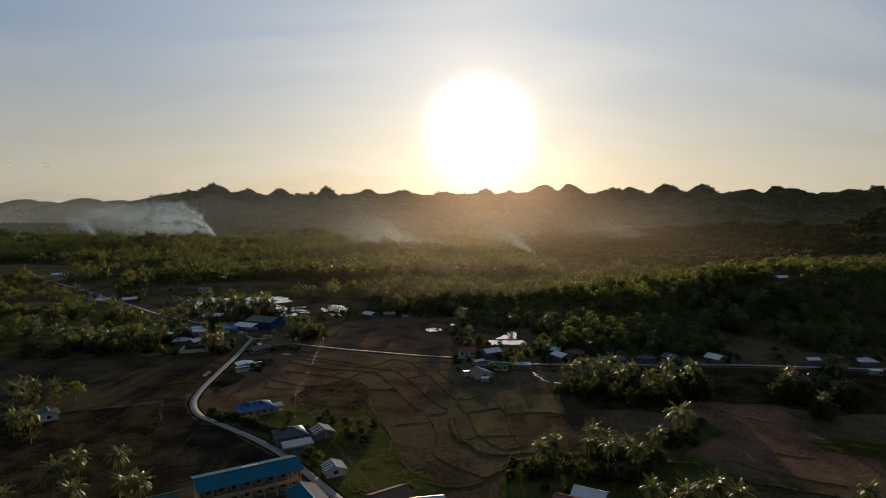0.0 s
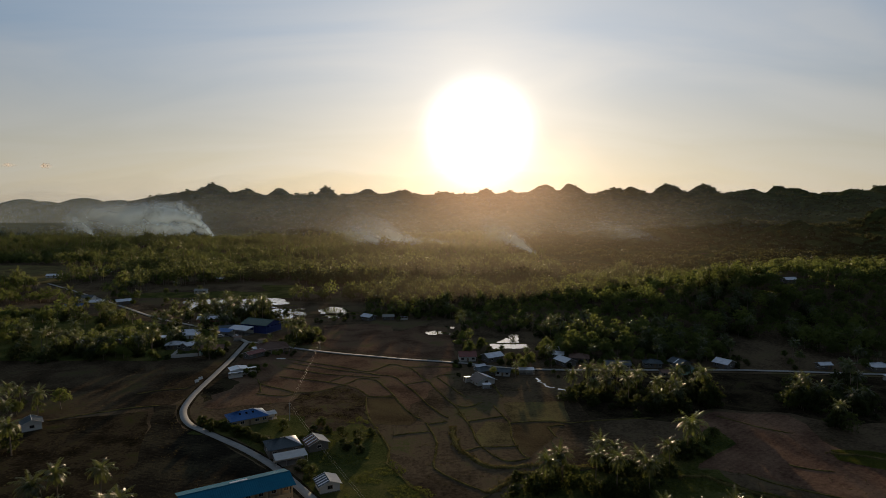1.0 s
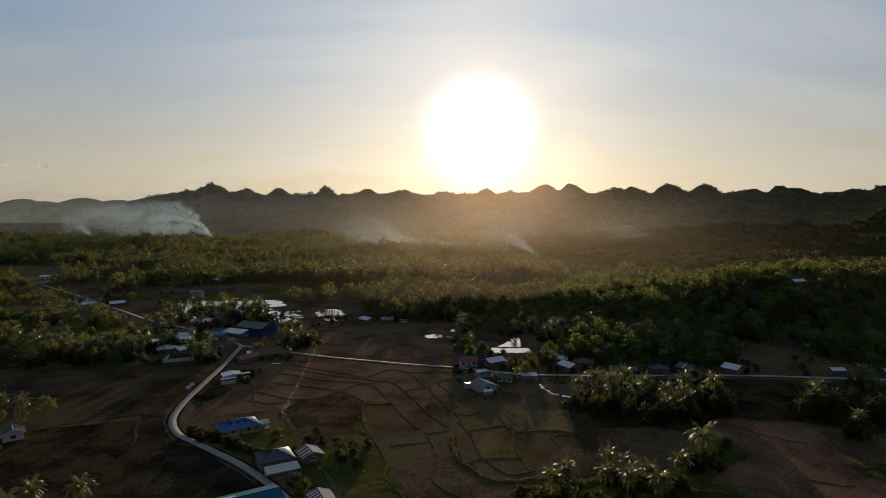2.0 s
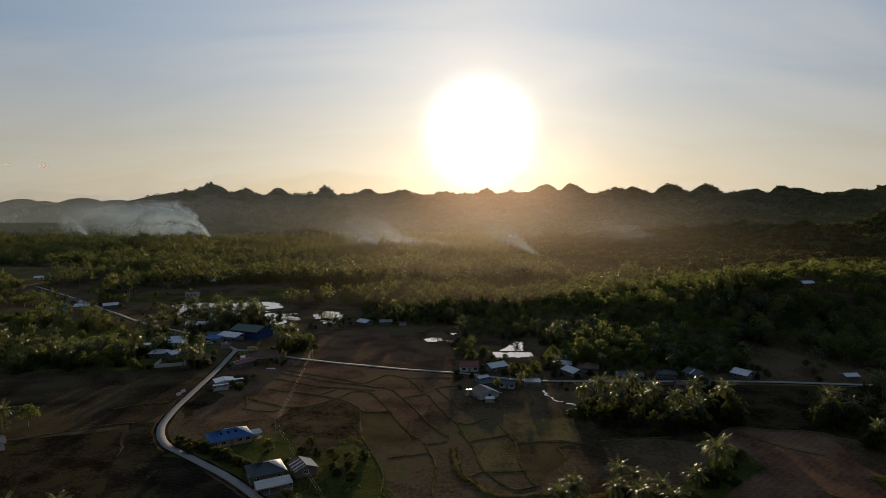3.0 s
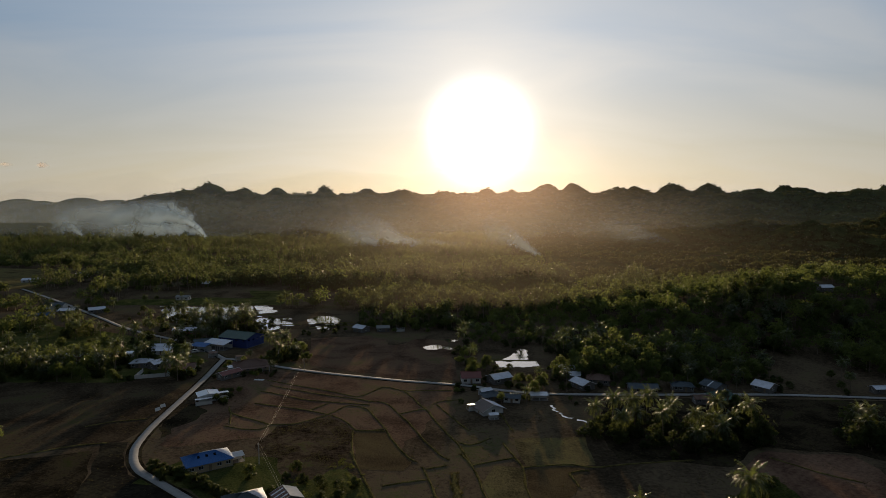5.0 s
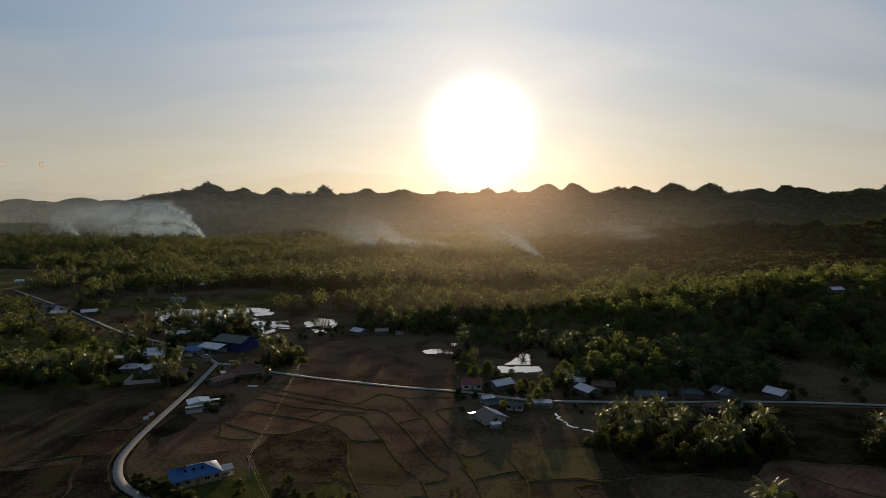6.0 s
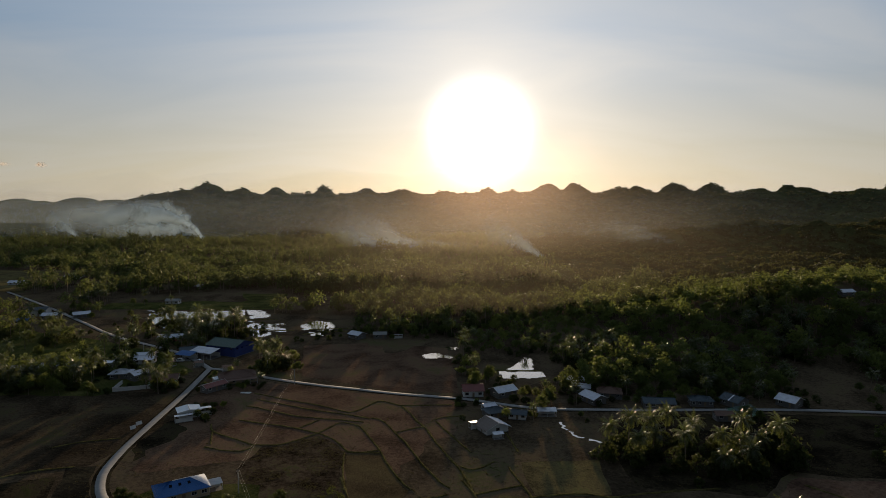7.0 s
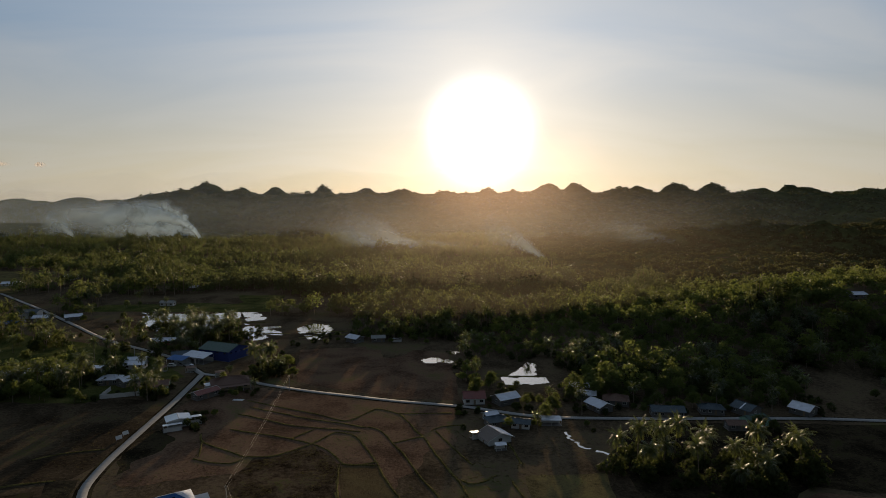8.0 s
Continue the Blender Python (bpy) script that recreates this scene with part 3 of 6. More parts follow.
BUND_LINES.append(bund([(4.5, 271.9), (7.2, 269.8), (10.9, 270.3), (15.9, 275.3)]))
BUND_LINES.append(bund([(-94.4, 309.8), (-91.2, 303), (-85.7, 298.6), (-79, 294.5), (-71.1, 289.5)]))
BUND_LINES.append(bund([(-91.2, 303), (-86.9, 289.4)]))
BUND_LINES.append(bund([(-88.1, 287.4), (-80.4, 284.6), (-73.3, 284.2), (-70.8, 288.5)]))
BUND_LINES.append(bund([(-8.1, 250.5), (-5.5, 240.7), (-3.5, 230.4), (-3.6, 222.1), (-4.3, 211.8), (-2.8, 207), (2.1, 201.1), (7.7, 195.9), (13, 191.4)]))
BUND_LINES.append(bund([(-20.1, 236.9), (-13.5, 239.4), (-6.7, 241.3)]))
BUND_LINES.append(bund([(-6.9, 249.1), (0.2, 251.9)]))
BUND_LINES.append(bund([(5.2, 261.2), (7.9, 254), (10, 244.6), (11.3, 233.4), (13.1, 226.5), (16, 220.6), (19.7, 215.4), (23.7, 214.4), (29.2, 217)]))
BUND_LINES.append(bund([(8.6, 251.9), (14.7, 254.7), (23.5, 258.3)]))
BUND_LINES.append(bund([(20.8, 271.2), (22.7, 263.5), (24.5, 256.2), (25.8, 249.3), (25, 236.5), (25.8, 227.7), (27.4, 219.6), (29.2, 217)]))
BUND_LINES.append(bund([(25.9, 250.6), (33.7, 252), (42.2, 252.8), (50.2, 250.8), (60.2, 252.9), (72.8, 255), (85.3, 256.5)]))
BUND_LINES.append(bund([(4.8, 221.6), (9.8, 224.9), (13.1, 226.5), (20.7, 226.6), (26.2, 227.7)]))
BUND_LINES.append(bund([(40.4, 246), (43.8, 248), (47.3, 248.1)]))
BUND_LINES.append(bund([(40.4, 246), (41.8, 236.6)]))
BUND_LINES.append(bund([(-20.6, 212.7), (-16.6, 206), (-12.1, 197.1), (-8.1, 191.7), (-5.2, 187.7), (-1.6, 185.1), (3.7, 184.7), (9.1, 186.6), (12.9, 189.8)]))
BUND_LINES.append(bund([(-36, 283.3), (-23.9, 282.5)]))
BUND_LINES.append(bund([(113, 258.8), (117.8, 253.1), (124.1, 246.4), (132.4, 240.1)]))
BUND_LINES.append(bund([(99.2, 204.7), (103, 199.4), (109.7, 194.3), (118, 189.5), (126.3, 185.7)]))
BUND_LINES.append(bund([(116.9, 211.9), (121.4, 208.5), (128.3, 206.7)]))
BUND_LINES.append(bund([(-161.8, 251.8), (-154.3, 257.5), (-144.8, 262.7), (-137, 267.3), (-125.8, 270.5)]))
BUND_LINES.append(bund([(-143.3, 286.3), (-135.4, 291.7), (-123.1, 295.5)]))
BUND_LINES.append(bund([(18.2, 317.4), (22.9, 300), (25.7, 283.6)]))
LEVEE_LINES.append(levee([(2.5, 245.9), (3.3, 230.5), (4.9, 223.2), (8.5, 217.9), (12.3, 211.9), (17.2, 209.5), (21.2, 209.5), (26.3, 210.5), (32.4, 211)]))
LEVEE_LINES.append(levee([(13, 191.4), (16, 193.9), (20.2, 199), (22.4, 202.5), (27.6, 205.3), (33.2, 203.5), (38.6, 206.3), (48.3, 210.1)]))
BUND_LINES.append(bund([(-20.1, 212.7), (-20.8, 224.7), (-24.6, 236.3), (-29.4, 249), (-34.3, 263.2)]))
LEVEE_LINES.append(levee([(75.4, 201.9), (83.5, 202.8), (88.9, 197.6), (93.9, 192.2), (101.8, 186.3), (110.4, 182.6), (118.6, 179.1)]))
LEVEE_LINES.append(levee([(136.9, 221.1), (144.3, 219.6), (150.6, 216.5), (157.4, 212.6)]))

# water
def pond(corners, dry, label):
    """Shallow water broken by mud and weeds: small cells inside the outline, left out where the ground shows."""
    xs, ys = [c[0] for c in corners], [c[1] for c in corners]
    cell, n = 1.0, len(corners)
    verts, faces, index = [], [], {}

    def vert(i, j):
        if (i, j) not in index:
            index[(i, j)] = len(verts)
            x, y = min(xs) + i * cell, min(ys) + j * cell
            verts.append((x + 0.4 * fbm(x, y, 0.9, 1), y + 0.4 * fbm(y, x, 0.9, 1), 0.09))
        return index[(i, j)]

    for i in range(int((max(xs) - min(xs)) / cell)):
        for j in range(int((max(ys) - min(ys)) / cell)):
            x, y = min(xs) + (i + 0.5) * cell, min(ys) + (j + 0.5) * cell
            inside, edge = False, 99.0
            for k in range(n):
                (ax, ay), (bx, by) = corners[k], corners[(k + 1) % n]
                if (ay > y) != (by > y) and x < (bx - ax) * (y - ay) / (by - ay) + ax:
                    inside = not inside
                u = max(0.0, min(1.0, ((x - ax) * (bx - ax) + (y - ay) * (by - ay)) / ((bx - ax) ** 2 + (by - ay) ** 2)))
                edge = min(edge, math.hypot(x - ax - u * (bx - ax), y - ay - u * (by - ay)))
            wet = fbm(x * 0.55, y, 0.11, 4)
            if inside and wet < 0.42 - dry + 0.05 * min(edge, 6.0) - 0.18 * math.exp(-edge / 1.5):
                faces.append((vert(i, j), vert(i + 1, j), vert(i + 1, j + 1), vert(i, j + 1)))
    ob = new("pond", mesh_from("pond", verts, faces, (M_WATER,)))
    return tagged(ob, label, "water", kind="structure")


for corners, dry, lab in (([(27.2, 386.6), (28.3, 372.9), (30.3, 371.1), (44.6, 374), (50.7, 376.8), (50.8, 384.7), (44.9, 385.7)], 0, "bright pond behind the houses mirroring the sky"),
                          ([(31.2, 388.7), (36.6, 397.2), (39.9, 405), (44.2, 414.5), (48.4, 410.9), (45.6, 388.8), (40.7, 387.3)], 0.1, "upper arm of the pond behind the houses"),
                          ([(-14.4, 417.8), (-11.7, 422.8), (-6.1, 424.1), (1.3, 419.1), (4.5, 414.2), (1.3, 410.6), (-12.2, 411.7)], 0, "small pond mirroring the bright sky"),
                          ([(-2.7, 445.8), (1.5, 447.3), (3.1, 438.8), (8.3, 443.1), (9.8, 433.4), (1.4, 429.3)], 0.25, "weedy pond mirroring the bright sky"),
                          ([(-163.3, 562.1), (-146.9, 562.2), (-143.7, 550.1), (-137.5, 540.9), (-135.7, 532), (-147.7, 525.4)], 0.1, "flooded paddy mirroring the bright sky"),
                          ([(-147.2, 521.2), (-133.1, 505.2), (-118.1, 509.2), (-108.6, 478.1), (-116.3, 474.7), (-121.1, 460.1), (-129, 463.2), (-131.5, 481.4), (-140, 492)], 0.2, "flooded paddy broken by muddy bunds"),
                          ([(-104.5, 503.5), (-100.7, 513.3), (-96.3, 517.4), (-84.3, 513.4), (-78.2, 499.8), (-77.7, 488.8), (-80.9, 481.7), (-80.1, 468.3), (-89.3, 468.2), (-92.7, 478.2), (-99.6, 483.3)], 0.2, "flooded paddy with thin bund lines"),
                          ([(-242.6, 559.1), (-221.1, 556.8), (-196.7, 552.2), (-164.2, 562.1), (-157.1, 540.8), (-150.5, 515), (-159.7, 495.6), (-173.1, 476), (-185.1, 477.6), (-212.5, 506.7)], 0.22, "broad flooded paddy glimpsed between palms")):
    pond(corners, dry, lab)
for reach in ([(46.4, 313), (46.2, 309.5), (46.6, 304.5)], [(47.2, 303), (50.4, 298.4), (52, 297.0)], [(53.5, 295.4), (55.5, 294.3), (57.5, 292.3)]):
    ribbon("creek", reach, [(-0.55, 0.07), (0.55, 0.07)], M_WATER, "narrow creek catching the sky", "water", step=0.6, wander=1.6)
for pts in ([(-96.2, 471.4), (-84, 479.7), (-67.7, 481.8)], [(-95.1, 486.9), (-81.9, 490), (-67.7, 492.2)], [(-84, 461.1), (-83, 479.7), (-86, 502.4)],
            [(26, 387.6), (38, 387.0), (49, 386.6)], [(-138.9, 489.7), (-120.6, 485.7), (-104.3, 483.7)], [(-205, 524.6), (-166.3, 520.6), (-126.7, 522.9)], [(-161.2, 502), (-164.4, 543.4)]):
    ribbon("field_bund", pts, [(-0.6, 0.0), (-0.3, 0.4), (0.3, 0.4), (0.6, 0.0)], M_BUND, "muddy bund across the flooded paddy", "bund", step=2, wander=0.6)


# ---------------------------------------------------------------- the wooded limestone ridge
# peaks: bearing across (m at 2450 m ahead) and height
PEAKS = [(-940, 147), (-811, 131), (-682, 138), (-481, 142), (-321, 126), (-160, 115), (-17, 126), (158, 138), (255, 122), (398, 145), (513, 147),
         (692, 138), (757, 142), (892, 145), (1048, 142), (1221, 129), (1349, 135), (1416, 131), (1634, 128), (1759, 149), (1930, 142), (2120, 138)]
SPURS = [(1180, 1560, 74, 260, 130), (1300, 1480, 52, 150, 80), (760, 1750, 70, 200, 160), (1750, 1500, 96, 320, 170), (300, 1850, 62, 230, 170),
         (-250, 1900, 66, 260, 180), (-700, 1950, 76, 240, 170), (1480, 1900, 92, 260, 170)]


def ridge_z(x, y):
    w = smoothstep(-1095, -1035, x + 30 * fbm(y, x, 0.004, 2))
    rise = smoothstep(1480 + 120 * fbm(x, 3.0, 0.002, 3), 2380, y)
    body = (102 + 15 * fbm(x, y, 0.009, 5)) * rise * (1 - 0.35 * smoothstep(2560, 2900, y))
    crest = 0.0
    for px, ph in PEAKS:
        py = 2500 + 60 * math.sin(px * 0.017)
        d = (x - px * py / 2500) ** 2 + (y - py) ** 2 * 0.45
        if d < 40000:
            crest = max(crest, (ph - 104) * math.exp(-(d / 2 / (31 + 9 * math.sin(px * 3.1)) ** 2) ** 1.35))
    spur = 0.0
    for cx, cy, h, rx, ry in SPURS:
        d = ((x - cx) / rx) ** 2 + ((y - cy) / ry) ** 2
        if d < 5:
            spur = max(spur, h * math.exp(-d * 1.3) * (0.85 + 0.4 * fbm(x, y, 0.008, 3)))
    mound = 30.0 * max(0.0, fbm(x + 300, 0.7 * y, 0.0058, 2)) * smoothstep(0.05, 0.4, rise) * (1 - smoothstep(2230, 2400, y))
    lump = mound + 13.0 * abs(fbm(x, 0.4 * y, 0.011, 3)) * smoothstep(2200, 2420, y) - 3.0 * smoothstep(2200, 2420, y) + 5.0 * max(0.0, fbm(x, y, 0.014, 3)) + 6.0 * max(0.0, fbm(x, 0.35 * y, 0.024, 2)) + 2.2 * fbm(x, y, 0.07, 2)
    return max(body, spur) * w + crest * w + lump * min(1.0, rise * 4 + spur * 0.05) * w - 2.0 * (1 - min(1.0, rise * 8 + spur * 0.1))


def far_ridge_z(x, y):
    z = 17 + 48 * min(1.0, max(0.0, (x + 3075) / 1150)) + 58 * abs(math.sin(x * 0.0135 + 1.6 * fbm(x, 9.0, 0.004, 2))) * (0.55 + 0.9 * abs(fbm(x, 5.0, 0.003, 2))) + 5 * fbm(x, 1.0, 0.02, 3)
    rise = smoothstep(3600, 4200, y)
    return z * rise * (1 - 0.5 * smoothstep(4250, 4500, y)) + 3 * fbm(x, y, 0.02, 3) - 2 * (1 - rise)


def relief(name, fn, x0, x1, y0, y1, dx, dy, label):
    xs, ys = np.arange(x0, x1, dx), np.arange(y0, y1, dy)
    nx = len(xs)
    verts = [(x, y, fn(x, y)) for y in ys for x in xs]
    faces = [(j * nx + i, j * nx + i + 1, (j + 1) * nx + i + 1, (j + 1) * nx + i) for j in range(len(ys) - 1) for i in range(nx - 1)]
    ob = new(name, mesh_from(name, verts, faces, (M_RIDGE,), smooth=True))
    return tagged(ob, label, "hills", kind="structure")


relief("hill_ridge", ridge_z, -1300, 2400, 1340, 2800, 11, 14, "long wooded limestone ridge with rounded knobs along its crest")
# lower spurs before the ridge
FOOT_SPURS = [(690, 1190, 44, 120, 110), (960, 1290, 66, 250, 140), (430, 1300, 30, 190, 90), (1150, 1180, 58, 200, 150), (620, 1400, 48, 260, 110), (860, 1100, 30, 150, 90)]


def wood_end(x, y):
    return 900 - 190 * smoothstep(0.08, 0.2, x / max(y, 1.0)) - 100 * smoothstep(0.28, 0.42, x / max(y, 1.0))


def foothill_z(x, y):
    s = wood_end(x, y)
    edge = smoothstep(0.06, 0.16, x / max(y, 1.0)) * smoothstep(s - 40, s, y)
    top = 0.0
    for cx, cy, h, rx, ry in FOOT_SPURS:
        d = ((x - cx) / rx) ** 2 + ((y - cy) / ry) ** 2
        if d < 5:
            top = max(top, h * math.exp(-d * 1.2) * (0.85 + 0.45 * fbm(x, y, 0.01, 4)))
    return (ground_z(x, y) + 1.5 + top + (3.0 + 0.1 * top) * fbm(x, y, 0.03, 4)) * edge - 8 * (1 - edge)


relief("foothills", foothill_z, 60, 1500, 580, 1500, 8, 9, "wooded spurs below the limestone ridge")
relief("far_hills", far_ridge_z, -3700, -1100, 3550, 4550, 20, 25, "distant bluish low hills behind the plain")

# ---------------------------------------------------------------- trees
def palm_frond(rng, length, segs, leaflets, rise):
    """One arching frond: a thin rachis and drooping leaflets either side, or a folded blade for far palms. Along +x from the origin."""
    V, Fc = [], []
    droop = rng.uniform(0.55, 1.0) + 0.7 * math.cos(rise) ** 2 - rise
    P = []
    x = z = 0.0
    a = rise
    for i in range(segs + 1):
        P.append((x, z))
        a2 = max(-1.45, rise - (rise + droop) * ((i + 0.7) / segs) ** 1.2)
        x += math.cos(a2) * length / segs
        z += math.sin(a2) * length / segs
    if not leaflets:
        for i, (px, pz) in enumerate(P):
            w = length * 0.10 * (0.35 + 1.3 * math.sin(math.pi * min(1.0, (i + 0.6) / (segs + 0.9))))
            V += [(px, -w, pz - w * 0.55), (px, 0, pz), (px, w, pz - w * 0.55)]
        for i in range(segs):
            b = 3 * i
            Fc += [(b, b + 3, b + 4), (b, b + 4, b + 1), (b + 1, b + 4, b + 5), (b + 1, b + 5, b + 2)]
        return V, Fc
    # rachis
    for i, (px, pz) in enumerate(P):
        w = 0.05 * (1 - i / segs) + 0.012
        V += [(px, -0.01, pz - w), (px, 0.01, pz + w)]
    for i in range(segs):
        b = 2 * i
        Fc += [(b, b + 2, b + 3), (b, b + 3, b + 1)]
    for k in range(leaflets):
        t = 0.12 + 0.88 * k / (leaflets - 1)
        s = t * segs
        i = min(segs - 1, int(s))
        f = s - i
        px, pz = P[i][0] + (P[i + 1][0] - P[i][0]) * f, P[i][1] + (P[i + 1][1] - P[i][1]) * f
        ln = length * 0.27 * math.sin(math.pi * (0.2 + 0.7 * t)) * rng.uniform(0.75, 1.15)
        w = 2.4 / leaflets
        tl = math.dist(P[i], P[i + 1])
        tx, tz = (P[i + 1][0] - P[i][0]) / tl, (P[i + 1][1] - P[i][1]) / tl
        for sd in (-1, 1):
            b = len(V)
            V += [(px - w * tx, 0, pz - w * tz), (px + w * tx, 0, pz + w * tz), (px + ln * 0.5 * tx, sd * ln * 0.75, pz + ln * 0.5 * tz - ln * rng.uniform(0.0, 0.95))]
            Fc.append((b, b + 1, b + 2) if sd > 0 else (b, b + 2, b + 1))
    return V, Fc


def palm_mesh_arrays(seed, height, fronds, segs, leaflets, lean=1.0):
    rng = random.Random(seed)
    sides, rings = (7, 7) if leaflets > 12 else (3, 3)
    V, Fc, M = [], [], []
    bx, by = rng.uniform(-1, 1) * lean, rng.uniform(-1, 1) * lean
    for i in range(rings):
        t = i / (rings - 1)
        r = 0.17 + 0.12 * (1 - t) ** 3
        cx, cy = bx * t * t, by * t * t
        V += [(cx + r * math.cos(2 * math.pi * k / sides), cy + r * math.sin(2 * math.pi * k / sides), height * t) for k in range(sides)]
    for i in range(rings - 1):
        for k in range(sides):
            a, b = i * sides + k, i * sides + (k + 1) % sides
            Fc += [(a, b, b + sides), (a, b + sides, a + sides)]
    M += [0] * len(Fc)
    ntrunk_v, ntrunk_f = len(V), len(Fc)
    for j in range(fronds):
        L = rng.uniform(4.0, 5.6)
        ang = j * 2.399963 + rng.uniform(-0.2, 0.2)
        rise = 1.32 - 1.9 * (j / fronds) ** 0.95 + rng.uniform(-0.18, 0.18)
        v, f = palm_frond(rng, L, segs, leaflets, rise)
        c, s = math.cos(ang), math.sin(ang)
        b = len(V)
        for x, y, z in v:
            V.append((bx + x * c - y * s, by + x * s + y * c, height + z))
        Fc += [tuple(b + q for q in t) for t in f]
        M += [1] * len(f)
    return np.array(V), np.array(Fc), np.array(M), ntrunk_v, ntrunk_f


def broad_arrays(seed, height, radius, clumps, leaves, size, limbs=True, base=0.42):
    """Trunk with forking limbs and a crown of leaf clumps, uneven, with gaps between them."""
    rng = random.Random(seed)
    V, Fc, M = [], [], []

    def stick(p, q, r0, r1, n=5):
        p, q = Vector(p), Vector(q)
        d = (q - p).normalized()
        a = d.orthogonal().normalized()
        b2 = d.cross(a)
        b = len(V)
        for c, r in ((p, r0), (q, r1)):
            V.extend(tuple(c + (a * math.cos(2 * math.pi * k / n) + b2 * math.sin(2 * math.pi * k / n)) * r) for k in range(n))
        for k in range(n):
            Fc.append((b + k, b + (k + 1) % n, b + n + (k + 1) % n))
            Fc.append((b + k, b + n + (k + 1) % n, b + n + k))
            M.extend((0, 0))

    fork = (rng.uniform(-0.3, 0.3), rng.uniform(-0.3, 0.3), height * (base - 0.04))
    centres = []
    for k in range(clumps):
        a = k * 2.399963 + rng.uniform(-0.4, 0.4)
        t = (k + 0.5) / clumps
        r = radius * math.sqrt(max(0.05, 1 - (2 * t - 0.75) ** 2)) * rng.uniform(0.45, 0.9)
        centres.append((r * math.cos(a), r * math.sin(a), height * (base + (0.92 - base) * t) + rng.uniform(-0.4, 0.4)))
    stick((0, 0, -0.3), fork, 0.05 + height * 0.022, height * 0.017, 6 if limbs else 3)
    if limbs:
        for c in centres[::2]:
            stick(fork, c, height * 0.012, 0.04, 4)
    nv, nf = len(V), len(Fc)
    for c in centres:
        cr = radius * rng.uniform(0.34, 0.52)
        for _ in range(leaves):
            d = Vector((rng.gauss(0, 1), rng.gauss(0, 1), rng.gauss(0, 1) * 0.8 + 0.25)).normalized()
            p = Vector(c) + Vector((d.x, d.y, d.z * 0.7)) * cr * rng.uniform(0.45, 1.2)
            nrm = (d + Vector((rng.uniform(-0.8, 0.8), rng.uniform(-0.8, 0.8), rng.uniform(-0.3, 0.9)))).normalized()
            a = nrm.orthogonal().normalized()
            a = (Matrix.Rotation(rng.uniform(0, 6.28), 3, nrm) @ a)
            b2 = nrm.cross(a)
            s = size * rng.uniform(0.6, 1.3)
            b = len(V)
            V.extend(tuple(q) for q in (p + a * s, p - a * s * 0.5 + b2 * s * 0.75, p - a * s * 0.5 - b2 * s * 0.75))
            Fc.append((b, b + 1, b + 2))
            M.append(1)
    return np.array(V), np.array(Fc), np.array(M), nv, nf


def split_meshes(name, arr, mats):
    """Trunk mesh and crown mesh of one tree."""
    V, Fc, M, nv, nf = arr
    return mesh_from(name + "_trunk", V[:nv], Fc[:nf], (mats[0],), smooth=True), mesh_from(name + "_crown", V[nv:], Fc[nf:] - nv, (mats[1],))


PALMS_NEAR = [split_meshes("palm", palm_mesh_arrays(100 + i, h, 28, 7, 26), (M_BARK, M_PALM)) for i, h in enumerate((11.5, 10.5, 12.5, 9.5, 13.5, 11.0))]
BROAD_NEAR = [split_meshes("tree", broad_arrays(200 + i, h, r, 16, 60, 0.38), (M_BARK, M_LEAF)) for i, (h, r) in enumerate(((8.5, 3.6), (7.0, 3.2), (10.0, 4.2), (5.5, 2.8)))]
SHRUB_NEAR = [split_meshes("shrub", broad_arrays(300 + i, h, r, 10, 60, 0.26, True, 0.14), (M_BARK, M_BUSH)) for i, (h, r) in enumerate(((2.6, 1.7), (1.8, 1.5), (3.4, 2.0)))]
tree_rng = random.Random(11)


# trees here become shrubs, so that the ponds stay open to the camera
POND_SIGHTLINES = [(24, 53, 348, 418), (-18, 8, 385, 450), (-106, -74, 440, 520), (-136, -108, 436, 565), (-252, -222, 490, 565)]


def plant(kind, x, y, scale=1.0, label=None, group=""):
    if kind != "shrub" and any(x0 < x < x1 and y0 < y < y1 for x0, x1, y0, y1 in POND_SIGHTLINES):
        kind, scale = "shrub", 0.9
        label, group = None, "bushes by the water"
    name, cat, pool, lab = {"palm": ("coconut_palm", "palm", PALMS_NEAR, "tall coconut palm with drooping sunlit fronds"),
                            "tree": ("broadleaf_tree", "tree", BROAD_NEAR, "dense green broadleaf tree with uneven crown"),
                            "shrub": ("shrub", "shrub", SHRUB_NEAR, "low bushy green shrub growing in dry grass")}[kind]
    tm, cm = tree_rng.choice(pool)
    ob = thing(name, x, y, ground_z(x, y) - 0.05, tree_rng.uniform(0, 360), label or lab, cat, group)
    s = scale * tree_rng.uniform(0.92, 1.2)
    ob.scale = (s, s, s)
    share("trunk", tm, ob)
    share("crown", cm, ob)
    return ob


